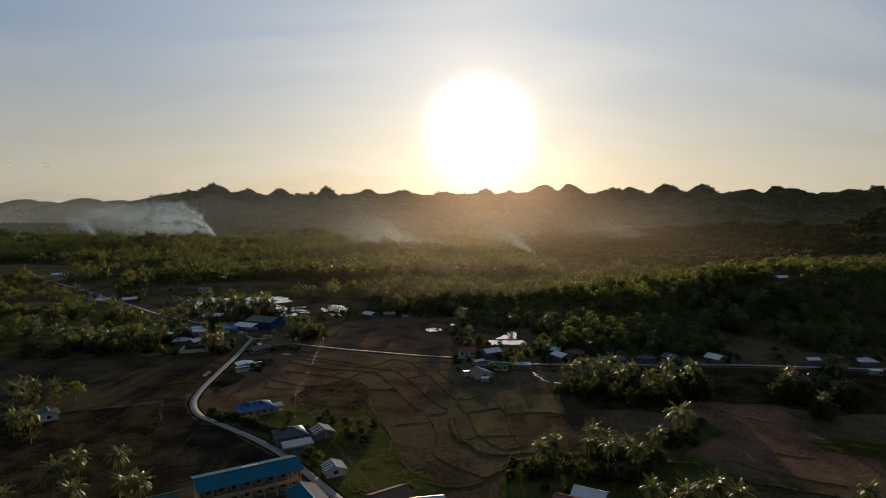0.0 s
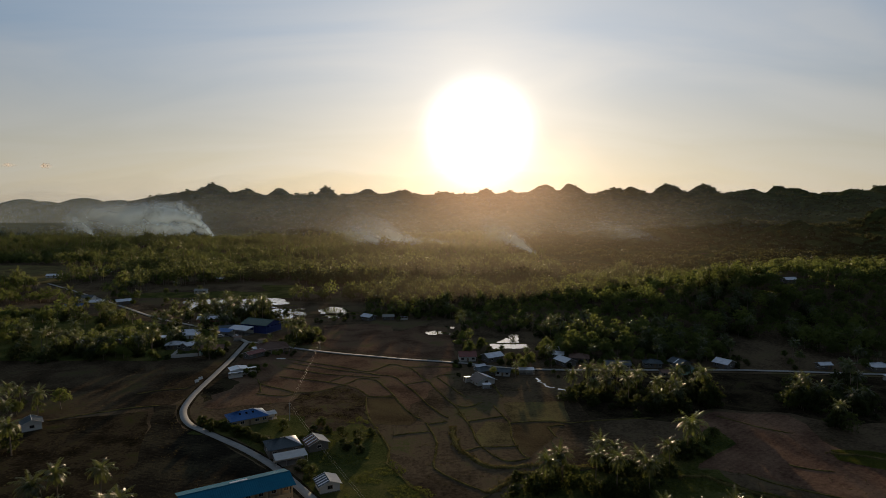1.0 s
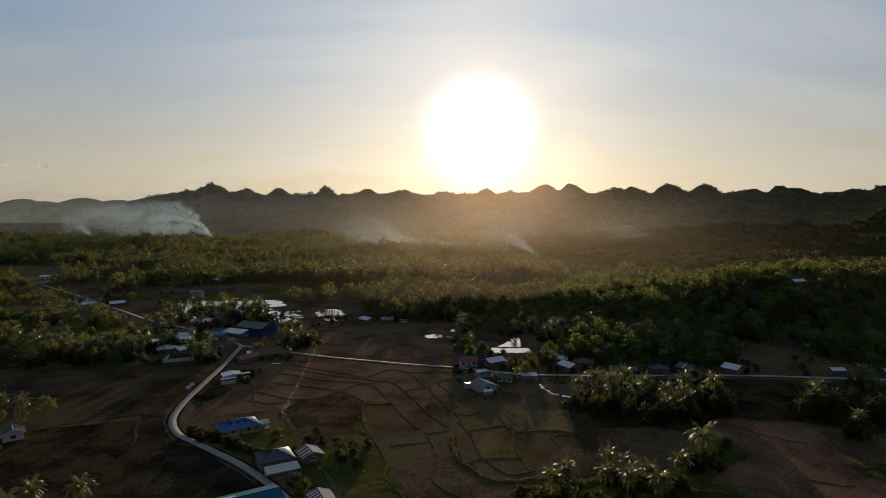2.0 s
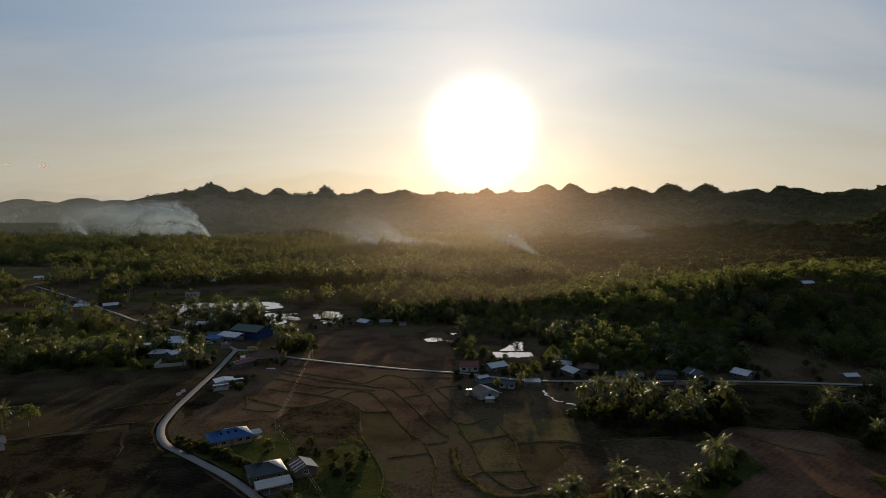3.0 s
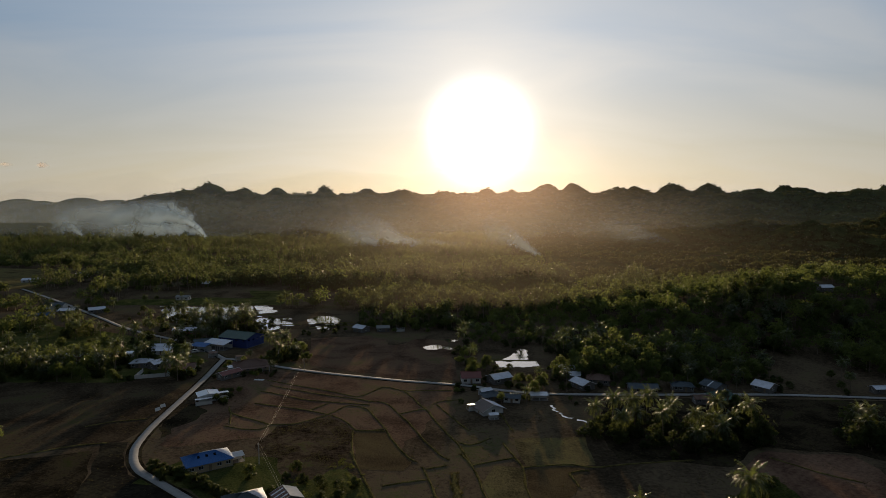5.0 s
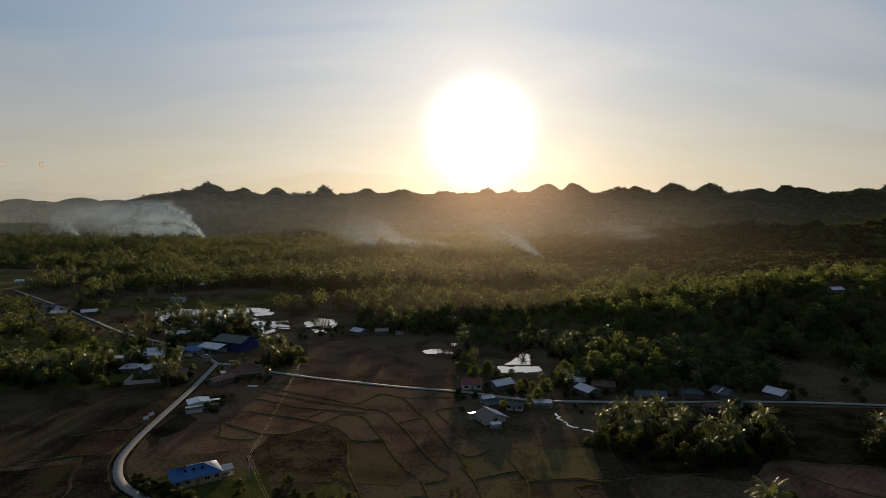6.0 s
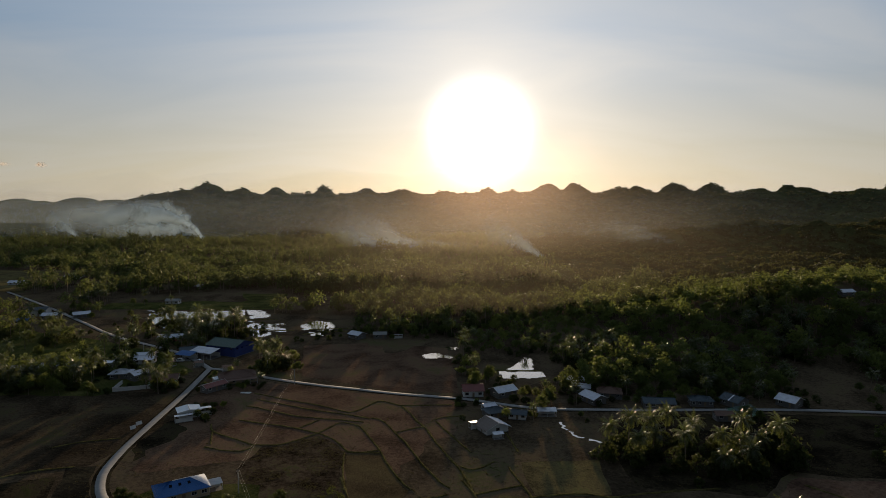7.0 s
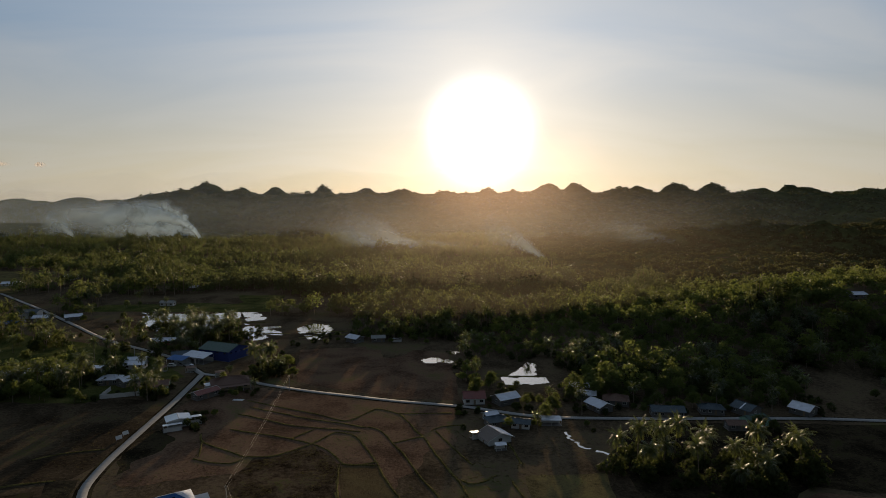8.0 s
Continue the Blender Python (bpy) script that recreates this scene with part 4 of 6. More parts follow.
PALM_GROUPS = {
    "palms on the knoll": [(30.9, 194), (37.2, 199), (50.9, 208.3), (56.1, 205.7), (62.8, 201.5), (73.3, 204.1), (84.3, 218), (51.9, 189.6), (46.6, 194.1), (61.9, 189.6)],
    "palms below the knoll": [(73, 160.8), (56.7, 158.5), (65.6, 159.9), (77.7, 157.6), (117.5, 162.7), (63.6, 156.6)],
    "palms in front of the lane": [(55.4, 277.6), (64.8, 284.4), (71.2, 277.6), (79.9, 290.5), (90.9, 290.5), (94.8, 277.8), (99.8, 273.2), (108, 277.8), (116.5, 282.7), (88.6, 262.5), (79.1, 268.6), (65, 272.6), (98.8, 265.2), (106, 287.4), (114, 273.2), (72.6, 287.3), (85.8, 280.2)],
    "palms at the end of the lane": [(160.4, 284.8), (161.9, 278.1), (161.8, 269), (195.1, 304), (154.6, 244.8), (184.2, 278.2), (175, 278.2), (172, 262.9), (152.1, 269.3), (188.9, 289.9), (180.7, 267.4)],
    "lone palms at the wood's edge": [(214.0, 383.0), (219.3, 392.3), (192.7, 394.2), (176.1, 394.1), (221.6, 371.1), (194.1, 447.8), (155.7, 375.9)],
    "palms round the white hut": [(-191.7, 270.7), (-184.8, 268.1), (-170.7, 258.1), (-173, 232.3), (-162.8, 222.7), (-153.2, 218), (-172.4, 240.2), (-179, 245.2), (-185.1, 235)],
    "palms in the stubble field": [(-102.3, 184.1), (-112.7, 180.6), (-115.2, 171.8), (-88.7, 164.7), (-84.9, 162.9), (-118.8, 156.1), (-101.8, 159.5)],
    "palms of the village": [(-224.2, 354.4), (-223.2, 343.2), (-218.8, 362.3), (-207.5, 354.5), (-216.2, 379), (-188, 362.4), (-177.3, 354.7), (-178.6, 379.2), (-167.6, 375.2), (-169.9, 388.2), (-190.1, 439.9), (-194, 464.5), (-171.4, 439.9), (-172.2, 464.6), (-133.7, 354.9), (-235.9, 378.9), (-266.9, 387.7), (-295.2, 406.8), (-260.6, 407), (-242, 349.2), (-200.5, 347.4), (-252.2, 367.6), (-272.5, 357.3), (-138.7, 370.3)],
    "palms before the flooded paddies": [(-161.3, 478.1), (-150.3, 464.7), (-149.8, 492.3), (-149.5, 502.1), (-136.8, 464.8), (-142.9, 455.7), (-154.9, 450.4), (-164.8, 419.5), (-210.7, 477.8), (-95.7, 407.8), (-85.5, 389), (-92.7, 382.8), (-169.3, 487.5), (-174, 466.1), (-168.2, 462.9), (-164.8, 466.1), (-162.1, 469.4), (-161.4, 477.7), (-150, 467.8), (-144.8, 464.7), (-142.5, 469.5), (-137.5, 464.7), (-135, 467.9), (-133.3, 472.9), (-194.9, 499.1), (-173.2, 490), (-148, 490.1), (-181.5, 481.3), (-177.5, 502), (-159.1, 455.6), (-197.8, 493.6)],
    "palms by the ponds": [(3.3, 462.8), (-0.4, 471.4), (64.1, 405.2), (9.3, 404.9), (66.7, 394.9), (11.4, 425.5)],
}
for grp, places in PALM_GROUPS.items():
    for x, y in places:
        plant("palm", x, y, 1.15 if x == 84.3 else {"palms on the knoll": 0.85, "palms below the knoll": 0.9, "palms in the stubble field": 0.9, "palms round the white hut": 0.85, "palms in front of the lane": 0.9, "palms of the village": 0.7, "palms before the flooded paddies": 0.9}.get(grp, 0.8), None, grp)
for x, y in ((33.2, 367.7), (41.1, 416.4), (45, 339.5), (45.3, 333.2), (40.1, 324.6), (21, 367.6), (13.8, 360.1), (4.1, 400.6), (12.2, 350.5), 
             (86, 338.5), (98.2, 336.5), (106.3, 340.7), (134.7, 340.8), (144.8, 343.9), (-77.9, 384.9), (-84, 399.3), (-100.2, 424.9), (-108.4, 440.4), (-95.2, 452.8), (-183.3, 349.5), (-191.4, 370), (-206.7, 393.6), (-248.3, 393.4),
             (-282.7, 377.8), (-151, 440.1), (-120.5, 450.6), (-146.9, 383.6), (-165.1, 345.5), (-230.1, 408.9), (-307.3, 429.1), (-302.8, 348.9), (-165.9, 265.7), (-179.1, 257.4), (-196.2, 245.1), (-303.6, 501.3), (-321.8, 480.6)):
    plant("tree", x, y, 0.85)
for x, y in ((-51.8, 241.7), (-49.8, 247.9), (-45.7, 238.7), (-53.8, 231.5), (-37.7, 227.5), (-33.6, 233.7), (-35.7, 223.5), (-30.6, 221.4), (-32.6, 228.6), (-28.6, 235.7), (-39.7, 235.7), (-92.2, 241.5), (-86.1, 240.5), (-80.1, 236.5), (-97.2, 246.6), (-63.9, 242.7), (-95.2, 170.3),
             (-100.3, 178.4), (22.8, 200.3), (26.8, 195.2), (20.8, 191.2), (33.9, 203.4), (41, 203.5), (91.5, 218), (96.6, 230.2), (101.7, 236.4), (30.8, 183.1), (36.9, 179), (56.1, 195.4), (67.2, 197.5), (-43.8, 201), (-47.8, 206.1), (-11.5, 178.8), (89.5, 222), (81.4, 224),
             (71.5, 266.8), (79.6, 258.7), (103.9, 267), (114, 267), (61.5, 289.3), (59.5, 281.1), (156.4, 262.1), (166.5, 259.1), (176.5, 255.1), (148.4, 277.4), (29.4, 338.2), (35.4, 336.2), (37.5, 350.6), (23.3, 355.6), (53.7, 348.6)):
    plant("shrub", x, y, 1.1)


# ---- the wood beyond the fields
CLEAR = [(-2000, -160, -300, 345), (-160, -95, -300, 455), (-95, 5, -300, 464), (5, 55, -300, 372), (55, 168, -300, 350), (168, 215, -300, 392), (215, 2000, -300, 352),
         (18, 60, 362, 424), (-18, 14, 402, 462), (-212, -64, 456, 545), (-290, -140, 556, 642), (-650, -420, 650, 830), (240, 262, 440, 462), (-345, -300, 520, 545), (-330, -282, 486, 503), (-300, -205, 474, 556), (-250, -140, 545, 650), (-395, -330, 560, 640)]


def wooded(x, y):
    return not any(x0 <= x <= x1 and y0 <= y <= y1 for x0, x1, y0, y1 in CLEAR)


def scatter():
    rng = random.Random(5)
    spots = []
    y = 345.0
    while y < 1420:
        step = 7.6 + max(0.0, y - 450) * 0.0062
        half = 90 + 0.80 * y
        x = -half
        while x < half:
            px, py = x + rng.uniform(-0.45, 0.45) * step, y + rng.uniform(-0.45, 0.45) * step
            x += step
            if not wooded(px, py):
                continue
            # also bare before the west lane, which keeps it open to the camera
            if py < 700 and (road_gap(px, py) < 7 or px < -120 and min(road_gap(px, py + 9), road_gap(px, py + 20)) < 8):
                continue
            if px < -90 and py < 700 and fbm(px, py, 0.018, 2) < (0.12 if py < 540 else -0.15):
                continue                              # yards and glades among the village palms
            if py > wood_end(px, py) + 15 + 70 * fbm(px, py, 0.01, 2) and px > (0.1 + 0.06 * fbm(px, py, 0.02, 2)) * py or foothill_z(px, py) > 4:
                continue
            spots.append((px, py))
        y += step
    return spots


def joined(name, spots, templates, mats, label, category, sizes, sink=0.1):
    rng = random.Random(len(spots))
    VV, FF, MM, TT = [], [], [], []
    base = 0
    for x, y in spots:
        V, Fc, M, _, _ = templates[rng.randrange(len(templates))]
        s, a = rng.uniform(*sizes) * max(0.5, 1.0 + 0.4 * fbm(x, y, 0.022, 3) + 0.45 * fbm(0.45 * x, y, 0.010, 2)), rng.uniform(0, 6.2832)
        c, sn = math.cos(a) * s, math.sin(a) * s
        W = np.empty_like(V)
        W[:, 0] = x + V[:, 0] * c - V[:, 1] * sn
        W[:, 1] = y + V[:, 0] * sn + V[:, 1] * c
        W[:, 2] = V[:, 2] * s * rng.uniform(0.85, 1.2) + ground_or_ridge(x, y) - sink
        VV.append(W); FF.append(Fc + base); MM.append(M)
        TT.append(np.full(len(V), rng.random()))
        base += len(V)
    me = mesh_from(name, np.concatenate(VV), np.concatenate(FF), mats, np.concatenate(MM), tone=np.concatenate(TT))
    return tagged(new(name, me), label, category, kind="stuff")


def ground_or_ridge(x, y):
    z = ground_z(x, y)
    if 580 < y < 1500 and x > 0.05 * y:
        z = max(z, foothill_z(x, y))
    return max(z, ridge_z(x, y)) if y > 1345 and -1290 < x < 2380 else z


EDGE_PALMS = []


def grow_woods():
    rng = random.Random(21)
    palms, trees = [], []
    for x, y in scatter():
        share_palm = 0.14 if x > 60 + 0.12 * (y - 400) else 0.30
        share_palm += 0.9 * fbm(x, y, 0.014, 2)
        (palms if rng.random() < share_palm else trees).append((x, y))
    EDGE_PALMS.extend(sorted(palms, key=lambda p: p[1])[:220])
    palms.sort(key=lambda p: p[1]); trees.sort(key=lambda p: p[1])
    for x, y in palms[:100]:
        plant("palm", x, y, 0.76, "coconut palm rising out of the wood", "palms at the edge of the wood")
    for x, y in trees[:50]:
        plant("tree", x, y, 1.0, "bushy broadleaf tree at the edge of the wood", "trees at the edge of the wood")
    mid_p, far_p = [p for p in palms[100:] if p[1] < 640], [p for p in palms[100:] if p[1] >= 640]
    mid_t, far_t = [p for p in trees[50:] if p[1] < 640], [p for p in trees[50:] if p[1] >= 640]
    pm = [palm_mesh_arrays(400 + i, h, 20, 3, 9) for i, h in enumerate((11, 12.5, 9.5, 13.5))]
    pf = [palm_mesh_arrays(420 + i, h, 11, 2, 5) for i, h in enumerate((11, 12.5, 13.5))]
    tm = [broad_arrays(500 + i, h, r, 12, 16, 0.66, False) for i, (h, r) in enumerate(((9, 4.2), (7.5, 3.8), (11, 4.8), (6.5, 3.6)))]
    tf = [broad_arrays(520 + i, h, r, 9, 14, 0.95, False, 0.3) for i, (h, r) in enumerate(((9, 5.6), (8, 5.0), (11, 6.2)))]
    joined("coconut_grove", mid_p, pm, (M_BARK, M_FARPALM), "crowded coconut palms standing above the wood", "palms", (0.85, 1.1))
    joined("far_coconut_grove", far_p, pf, (M_BARK, M_FARPALM), "distant coconut palms dotted over the wood", "palms", (1.0, 1.3))
    joined("broadleaf_wood", mid_t, tm, (M_BARK, M_LEAF), "dense green broadleaf wood on the rise", "woods", (0.8, 1.25))
    joined("far_broadleaf_wood", far_t, tf, (M_BARK, M_FARLEAF), "dark green wood stretching to the hills", "woods", (0.85, 1.45))
    # bushes on the ridge
    spots = []
    while len(spots) < 8500:
        x, y = rng.uniform(-1250, 2300), rng.uniform(1420, 2520)
        if abs(x) < 0.85 * y:
            spots.append((x, y))
    for px, ph in PEAKS:
        for _ in range(9):
            spots.append((px + rng.gauss(0, 46), 2490 + 60 * math.sin(px * 0.017) + rng.gauss(0, 40)))
    while len(spots) < 12500:
        x, y = rng.uniform(60, 1250), rng.uniform(600, 1450)
        if 0.08 * y < x < 0.85 * y and y > wood_end(x, y):
            spots.append((x, y))
    tr = [broad_arrays(540 + i, h, r, 5, 7, 1.5, False) for i, (h, r) in enumerate(((6, 5.0), (5, 4.5)))]
    joined("ridge_wood", spots, tr, (M_BARK, M_SHADESCRUB), "scrubby wood covering the limestone ridge", "woods", (0.85, 1.3), 2.4)


def grow_undergrowth():
    """Bushes and young trees crowding round the feet of the palms."""
    rng = random.Random(33)
    spots = []
    for grp, places in PALM_GROUPS.items():
        each = {"lone palms at the wood's edge": 2, "palms in the stubble field": 0, "palms round the white hut": 1, "palms by the ponds": 3}.get(grp, 6)
        for x, y in places:
            for _ in range(each):
                a, r = rng.uniform(0, 6.28), rng.uniform(0.8, 5.0)
                px, py = x + r * math.cos(a), y + r * math.sin(a)
                if road_gap(px, py) > 4.5:
                    spots.append((px, py))
    for x, y in EDGE_PALMS:
        for _ in range(3):
            px, py = x + rng.uniform(-3.5, 3.5), y + rng.uniform(-4.5, 2.0)
            if road_gap(px, py) > 4.0:
                spots.append((px, py))
    low = [broad_arrays(560 + i, h, r, 11, 22, 0.44, False, 0.18) for i, (h, r) in enumerate(((5.0, 2.6), (6.5, 3.0), (3.6, 2.2)))]
    joined("undergrowth", spots, low, (M_BARK, M_BUSH), "leafy undergrowth crowding round the palm trunks", "bushes", (0.8, 1.3))


grow_woods()
grow_undergrowth()

# ---------------------------------------------------------------- buildings
FOOT = []          # where buildings stand: x, y, reach


def wall_panel(length, height, thick, holes):
    """A wall along +x from the origin, its outer face on y = 0, with real openings (u0, u1, v0, v1)."""
    us = sorted({0.0, length, *(h[0] for h in holes), *(h[1] for h in holes)})
    vs = sorted({0.0, height, *(h[2] for h in holes), *(h[3] for h in holes)})
    bm = bmesh.new()
    for u0, u1 in zip(us, us[1:]):
        for v0, v1 in zip(vs, vs[1:]):
            cu, cv = (u0 + u1) / 2, (v0 + v1) / 2
            if not any(a < cu < b and c < cv < d for a, b, c, d in holes):
                box(bm, u0, u1, 0, thick, v0, v1)
    bmesh.ops.remove_doubles(bm, verts=bm.verts[:], dist=0.001)
    inner = [f for f in bm.faces if len({e for e in f.edges}) and all(len(e.link_faces) > 2 for e in f.edges)]
    if inner:
        bmesh.ops.delete(bm, geom=inner, context="FACES_ONLY")
    return bm


def sheet(bm, a, b, c, d, pitch=0.45, lift=0.05):
    """A ribbed metal sheet between the eave a-b and the ridge d-c, ribs running up the slope, with an underside."""
    a, b, c, d = (Vector(v) for v in (a, b, c, d))
    n = max(2, int((b - a).length / pitch))
    nrm = (b - a).cross(d - a).normalized()
    top, bot = [], []
    for i in range(n + 1):
        t = i / n
        for k, h in ((-0.06, 0.0), (0.0, lift), (0.06, 0.0)):
            s = min(1.0, max(0.0, t + k * pitch / max((b - a).length, 0.1) * 3))
            lo, hi = a.lerp(b, s), d.lerp(c, s)
            top.append((bm.verts.new(lo + nrm * h), bm.verts.new(hi + nrm * h)))
    for (p, q), (r, s) in zip(top, top[1:]):
        bm.faces.new((p, r, s, q))
    low = [bm.verts.new(v - nrm * 0.06) for v in (a, b, c, d)]
    bm.faces.new(low[::-1])
    for i, j in ((0, 1), (1, 2), (2, 3), (3, 0)):
        p = [a, b, c, d][i], [a, b, c, d][j]
        bm.faces.new((low[i], low[j], bm.verts.new(p[1]), bm.verts.new(p[0])))
    return bm


def opening_row(length, count, wide, v0, v1, door_at=None):
    holes = []
    for i in range(count):
        c = length * (i + 0.5) / count
        w = 0.5 if door_at == i else wide / 2
        if c - w < 0.25 or c + w > length - 0.25:
            continue
        holes.append((c - w, c + w, 0.0 if door_at == i else v0, 2.05 if door_at == i else v1))
    return holes


def fit_out(holes, wallob, thick, wall_mat):
    """Windows and doors in a wall's openings; each pane sits inside its frame."""
    for u0, u1, v0, v1 in holes:
        if v0 < 0.05:
            part("door", boxes((u0 + 0.03, u1 - 0.03, 0.05, 0.10, 0.0, v1 - 0.03)), M_TIMBER, wallob)
            continue
        w = part("window", boxes((u0, u1, 0.08, 0.10, v0, v1)), M_GLASS, wallob, "dark window pane")
        # the frame is proud of the wall
        fr = boxes((u0 - 0.06, u0 + 0.04, -0.03, 0.07, v0 - 0.06, v1 + 0.06), (u1 - 0.04, u1 + 0.06, -0.03, 0.07, v0 - 0.06, v1 + 0.06), (u0 + 0.04, u1 - 0.04, -0.03, 0.07, v0 - 0.06, v0 + 0.04), (u0 + 0.04, u1 - 0.04, -0.03, 0.07, v1 - 0.04, v1 + 0.06),
                   ((u0 + u1) / 2 - 0.03, (u0 + u1) / 2 + 0.03, -0.01, 0.07, v0 + 0.04, v1 - 0.04))
        fob = part("frame", fr, M_WHITE if wall_mat is not M_WHITE else M_TIMBER, wallob)


def house(x, y, turn, L, W, h, wall_mat, roof_mat, label, roof="gable", pitch=22.0, over=0.7, name="house", windows=3, second=None, trim=None, porch=0.0, base_z=None, patches=0):
    """A dwelling: slab, four walls with openings, gables, ribbed roof, ridge cap and barge boards."""
    FOOT.append((x, y, 0.55 * max(L, W) + 0.8))
    hs = thing(name, x, y, ground_z(x, y) if base_z is None else base_z, turn, label, "house")
    t = 0.15
    part("floor_slab", boxes((-L / 2 - 0.15, L / 2 + 0.15, -W / 2 - 0.15, W / 2 + 0.15, -0.3, 0.18)), M_GREY, hs)
    z0 = 0.18
    for k, (ln, ang, ox, oy) in enumerate(((L, 0, -L / 2, -W / 2), (W - 2 * t, 90, L / 2, -W / 2 + t), (L, 180, L / 2, W / 2), (W - 2 * t, 270, -L / 2, W / 2 - t))):
        cnt = max(1, windows if k % 2 == 0 else windows // 2)
        holes = opening_row(ln, cnt, min(1.5, ln / cnt * 0.55), 0.95, 2.05, cnt // 2 if k == 0 else None)
        wob = part("wall", wall_panel(ln, h, t, holes), wall_mat, hs)
        wob.matrix_basis = pose(ox, oy, z0, 0, 0, ang)
        fit_out(holes, wob, t, wall_mat)
    rise = math.tan(radians(pitch)) * (W / 2 + over)
    e = z0 + h - math.tan(radians(pitch)) * over + 0.08
    X, Y, top = L / 2 + over * 0.7, W / 2 + over, e + rise
    rm2 = second or roof_mat
    trim = trim or roof_mat
    if roof == "gable":
        part("roof_slope", sheet(bmesh.new(), (-X, -Y, e), (X, -Y, e), (X, 0, top), (-X, 0, top)), roof_mat, hs)
        part("roof_slope", sheet(bmesh.new(), (X, Y, e), (-X, Y, e), (-X, 0, top), (X, 0, top)), rm2, hs)
        for sx in (-1, 1):
            bm = bmesh.new()
            xa, xb = sx * L / 2, sx * (L / 2 - t)
            gt = z0 + h + math.tan(radians(pitch)) * W / 2 - 0.1
            va = [bm.verts.new((q, yy, zz)) for q in (xa, xb) for yy, zz in ((-W / 2, z0 + h), (W / 2, z0 + h), (0, gt))]
            bm.faces.new(va[:3]); bm.faces.new(va[3:][::-1])
            for i, j in ((0, 1), (1, 2), (2, 0)):
                bm.faces.new((va[i], va[i + 3], va[j + 3], va[j]))
            bmesh.ops.recalc_face_normals(bm, faces=bm.faces[:])
            part("gable", bm, wall_mat, hs)
            for sy in (-1, 1):
                bm = bmesh.new()
                q = [Vector((sx * (X + dx), sy * yy, zz)) for dx in (0.0, 0.09) for yy, zz in ((Y, e - 0.12), (0, top - 0.12), (0, top + 0.1), (Y, e + 0.1))]
                vv = [bm.verts.new(v) for v in q]
                for f in ((0, 1, 2, 3), (7, 6, 5, 4), (0, 4, 5, 1), (1, 5, 6, 2), (2, 6, 7, 3), (3, 7, 4, 0)):
                    bm.faces.new([vv[i] for i in f])
                bmesh.ops.recalc_face_normals(bm, faces=bm.faces[:])
                part("barge_board", bm, trim, hs)
        for k in range(patches):
            # loose bright sheets laid over the slope, eave to ridge
            c = -X + 2 * X * (k + 0.75) / (patches + 0.5)
            y0, y1 = -Y + 0.2, -0.35
            z_at = lambda q: e + (q + Y) * (top - e) / Y
            bm = bmesh.new()
            vv = [bm.verts.new((c + dx, yy, z_at(yy) + dz)) for dz in (0.07, 0.10) for dx, yy in ((-0.3, y0), (0.3, y0), (0.3, y1), (-0.3, y1))]
            for f in ((3, 2, 1, 0), (4, 5, 6, 7), (0, 1, 5, 4), (1, 2, 6, 5), (2, 3, 7, 6), (3, 0, 4, 7)):
                bm.faces.new([vv[i] for i in f])
            part("roof_patch", bm, M_ZINC, hs, "bright new zinc sheet laid over the roof")
        cap = tube(bmesh.new(), [(-X - 0.05, 0, top + 0.02), (X + 0.05, 0, top + 0.02)], [0.14, 0.14], 6)
        part("ridge_cap", cap, trim, hs)
    elif roof == "hip":
        rl = max(0.4, X - Y)
        part("roof_slope", sheet(bmesh.new(), (-X, -Y, e), (X, -Y, e), (rl, 0, top), (-rl, 0, top)), roof_mat, hs)
        part("roof_slope", sheet(bmesh.new(), (X, Y, e), (-X, Y, e), (-rl, 0, top), (rl, 0, top)), roof_mat, hs)
        part("roof_slope", sheet(bmesh.new(), (X, -Y, e), (X, Y, e), (rl, 0.05, top), (rl, -0.05, top)), rm2, hs)
        part("roof_slope", sheet(bmesh.new(), (-X, Y, e), (-X, -Y, e), (-rl, -0.05, top), (-rl, 0.05, top)), roof_mat, hs)
        part("ridge_cap", tube(bmesh.new(), [(-rl, 0, top + 0.02), (rl, 0, top + 0.02)], [0.14, 0.14], 6), trim, hs)
    else:
        part("roof_slope", sheet(bmesh.new(), (-X, -Y, e), (X, -Y, e), (X, Y, e + rise * 0.8), (-X, Y, e + rise * 0.8)), roof_mat, hs)
    if porch:
        part("porch_roof", sheet(bmesh.new(), (-X, -Y - porch, e - 0.55), (X, -Y - porch, e - 0.55), (X, -Y + 0.3, e - 0.1), (-X, -Y + 0.3, e - 0.1)), rm2, hs)
        n = max(2, int(L / 3))
        for i in range(n + 1):
            px = -L / 2 + L * i / n
            part("post", tube(bmesh.new(), [(px, -Y - porch + 0.2, -0.05), (px, -Y - porch + 0.2, e - 0.56)], [0.08, 0.08], 6), M_WHITE, hs)
    return hs


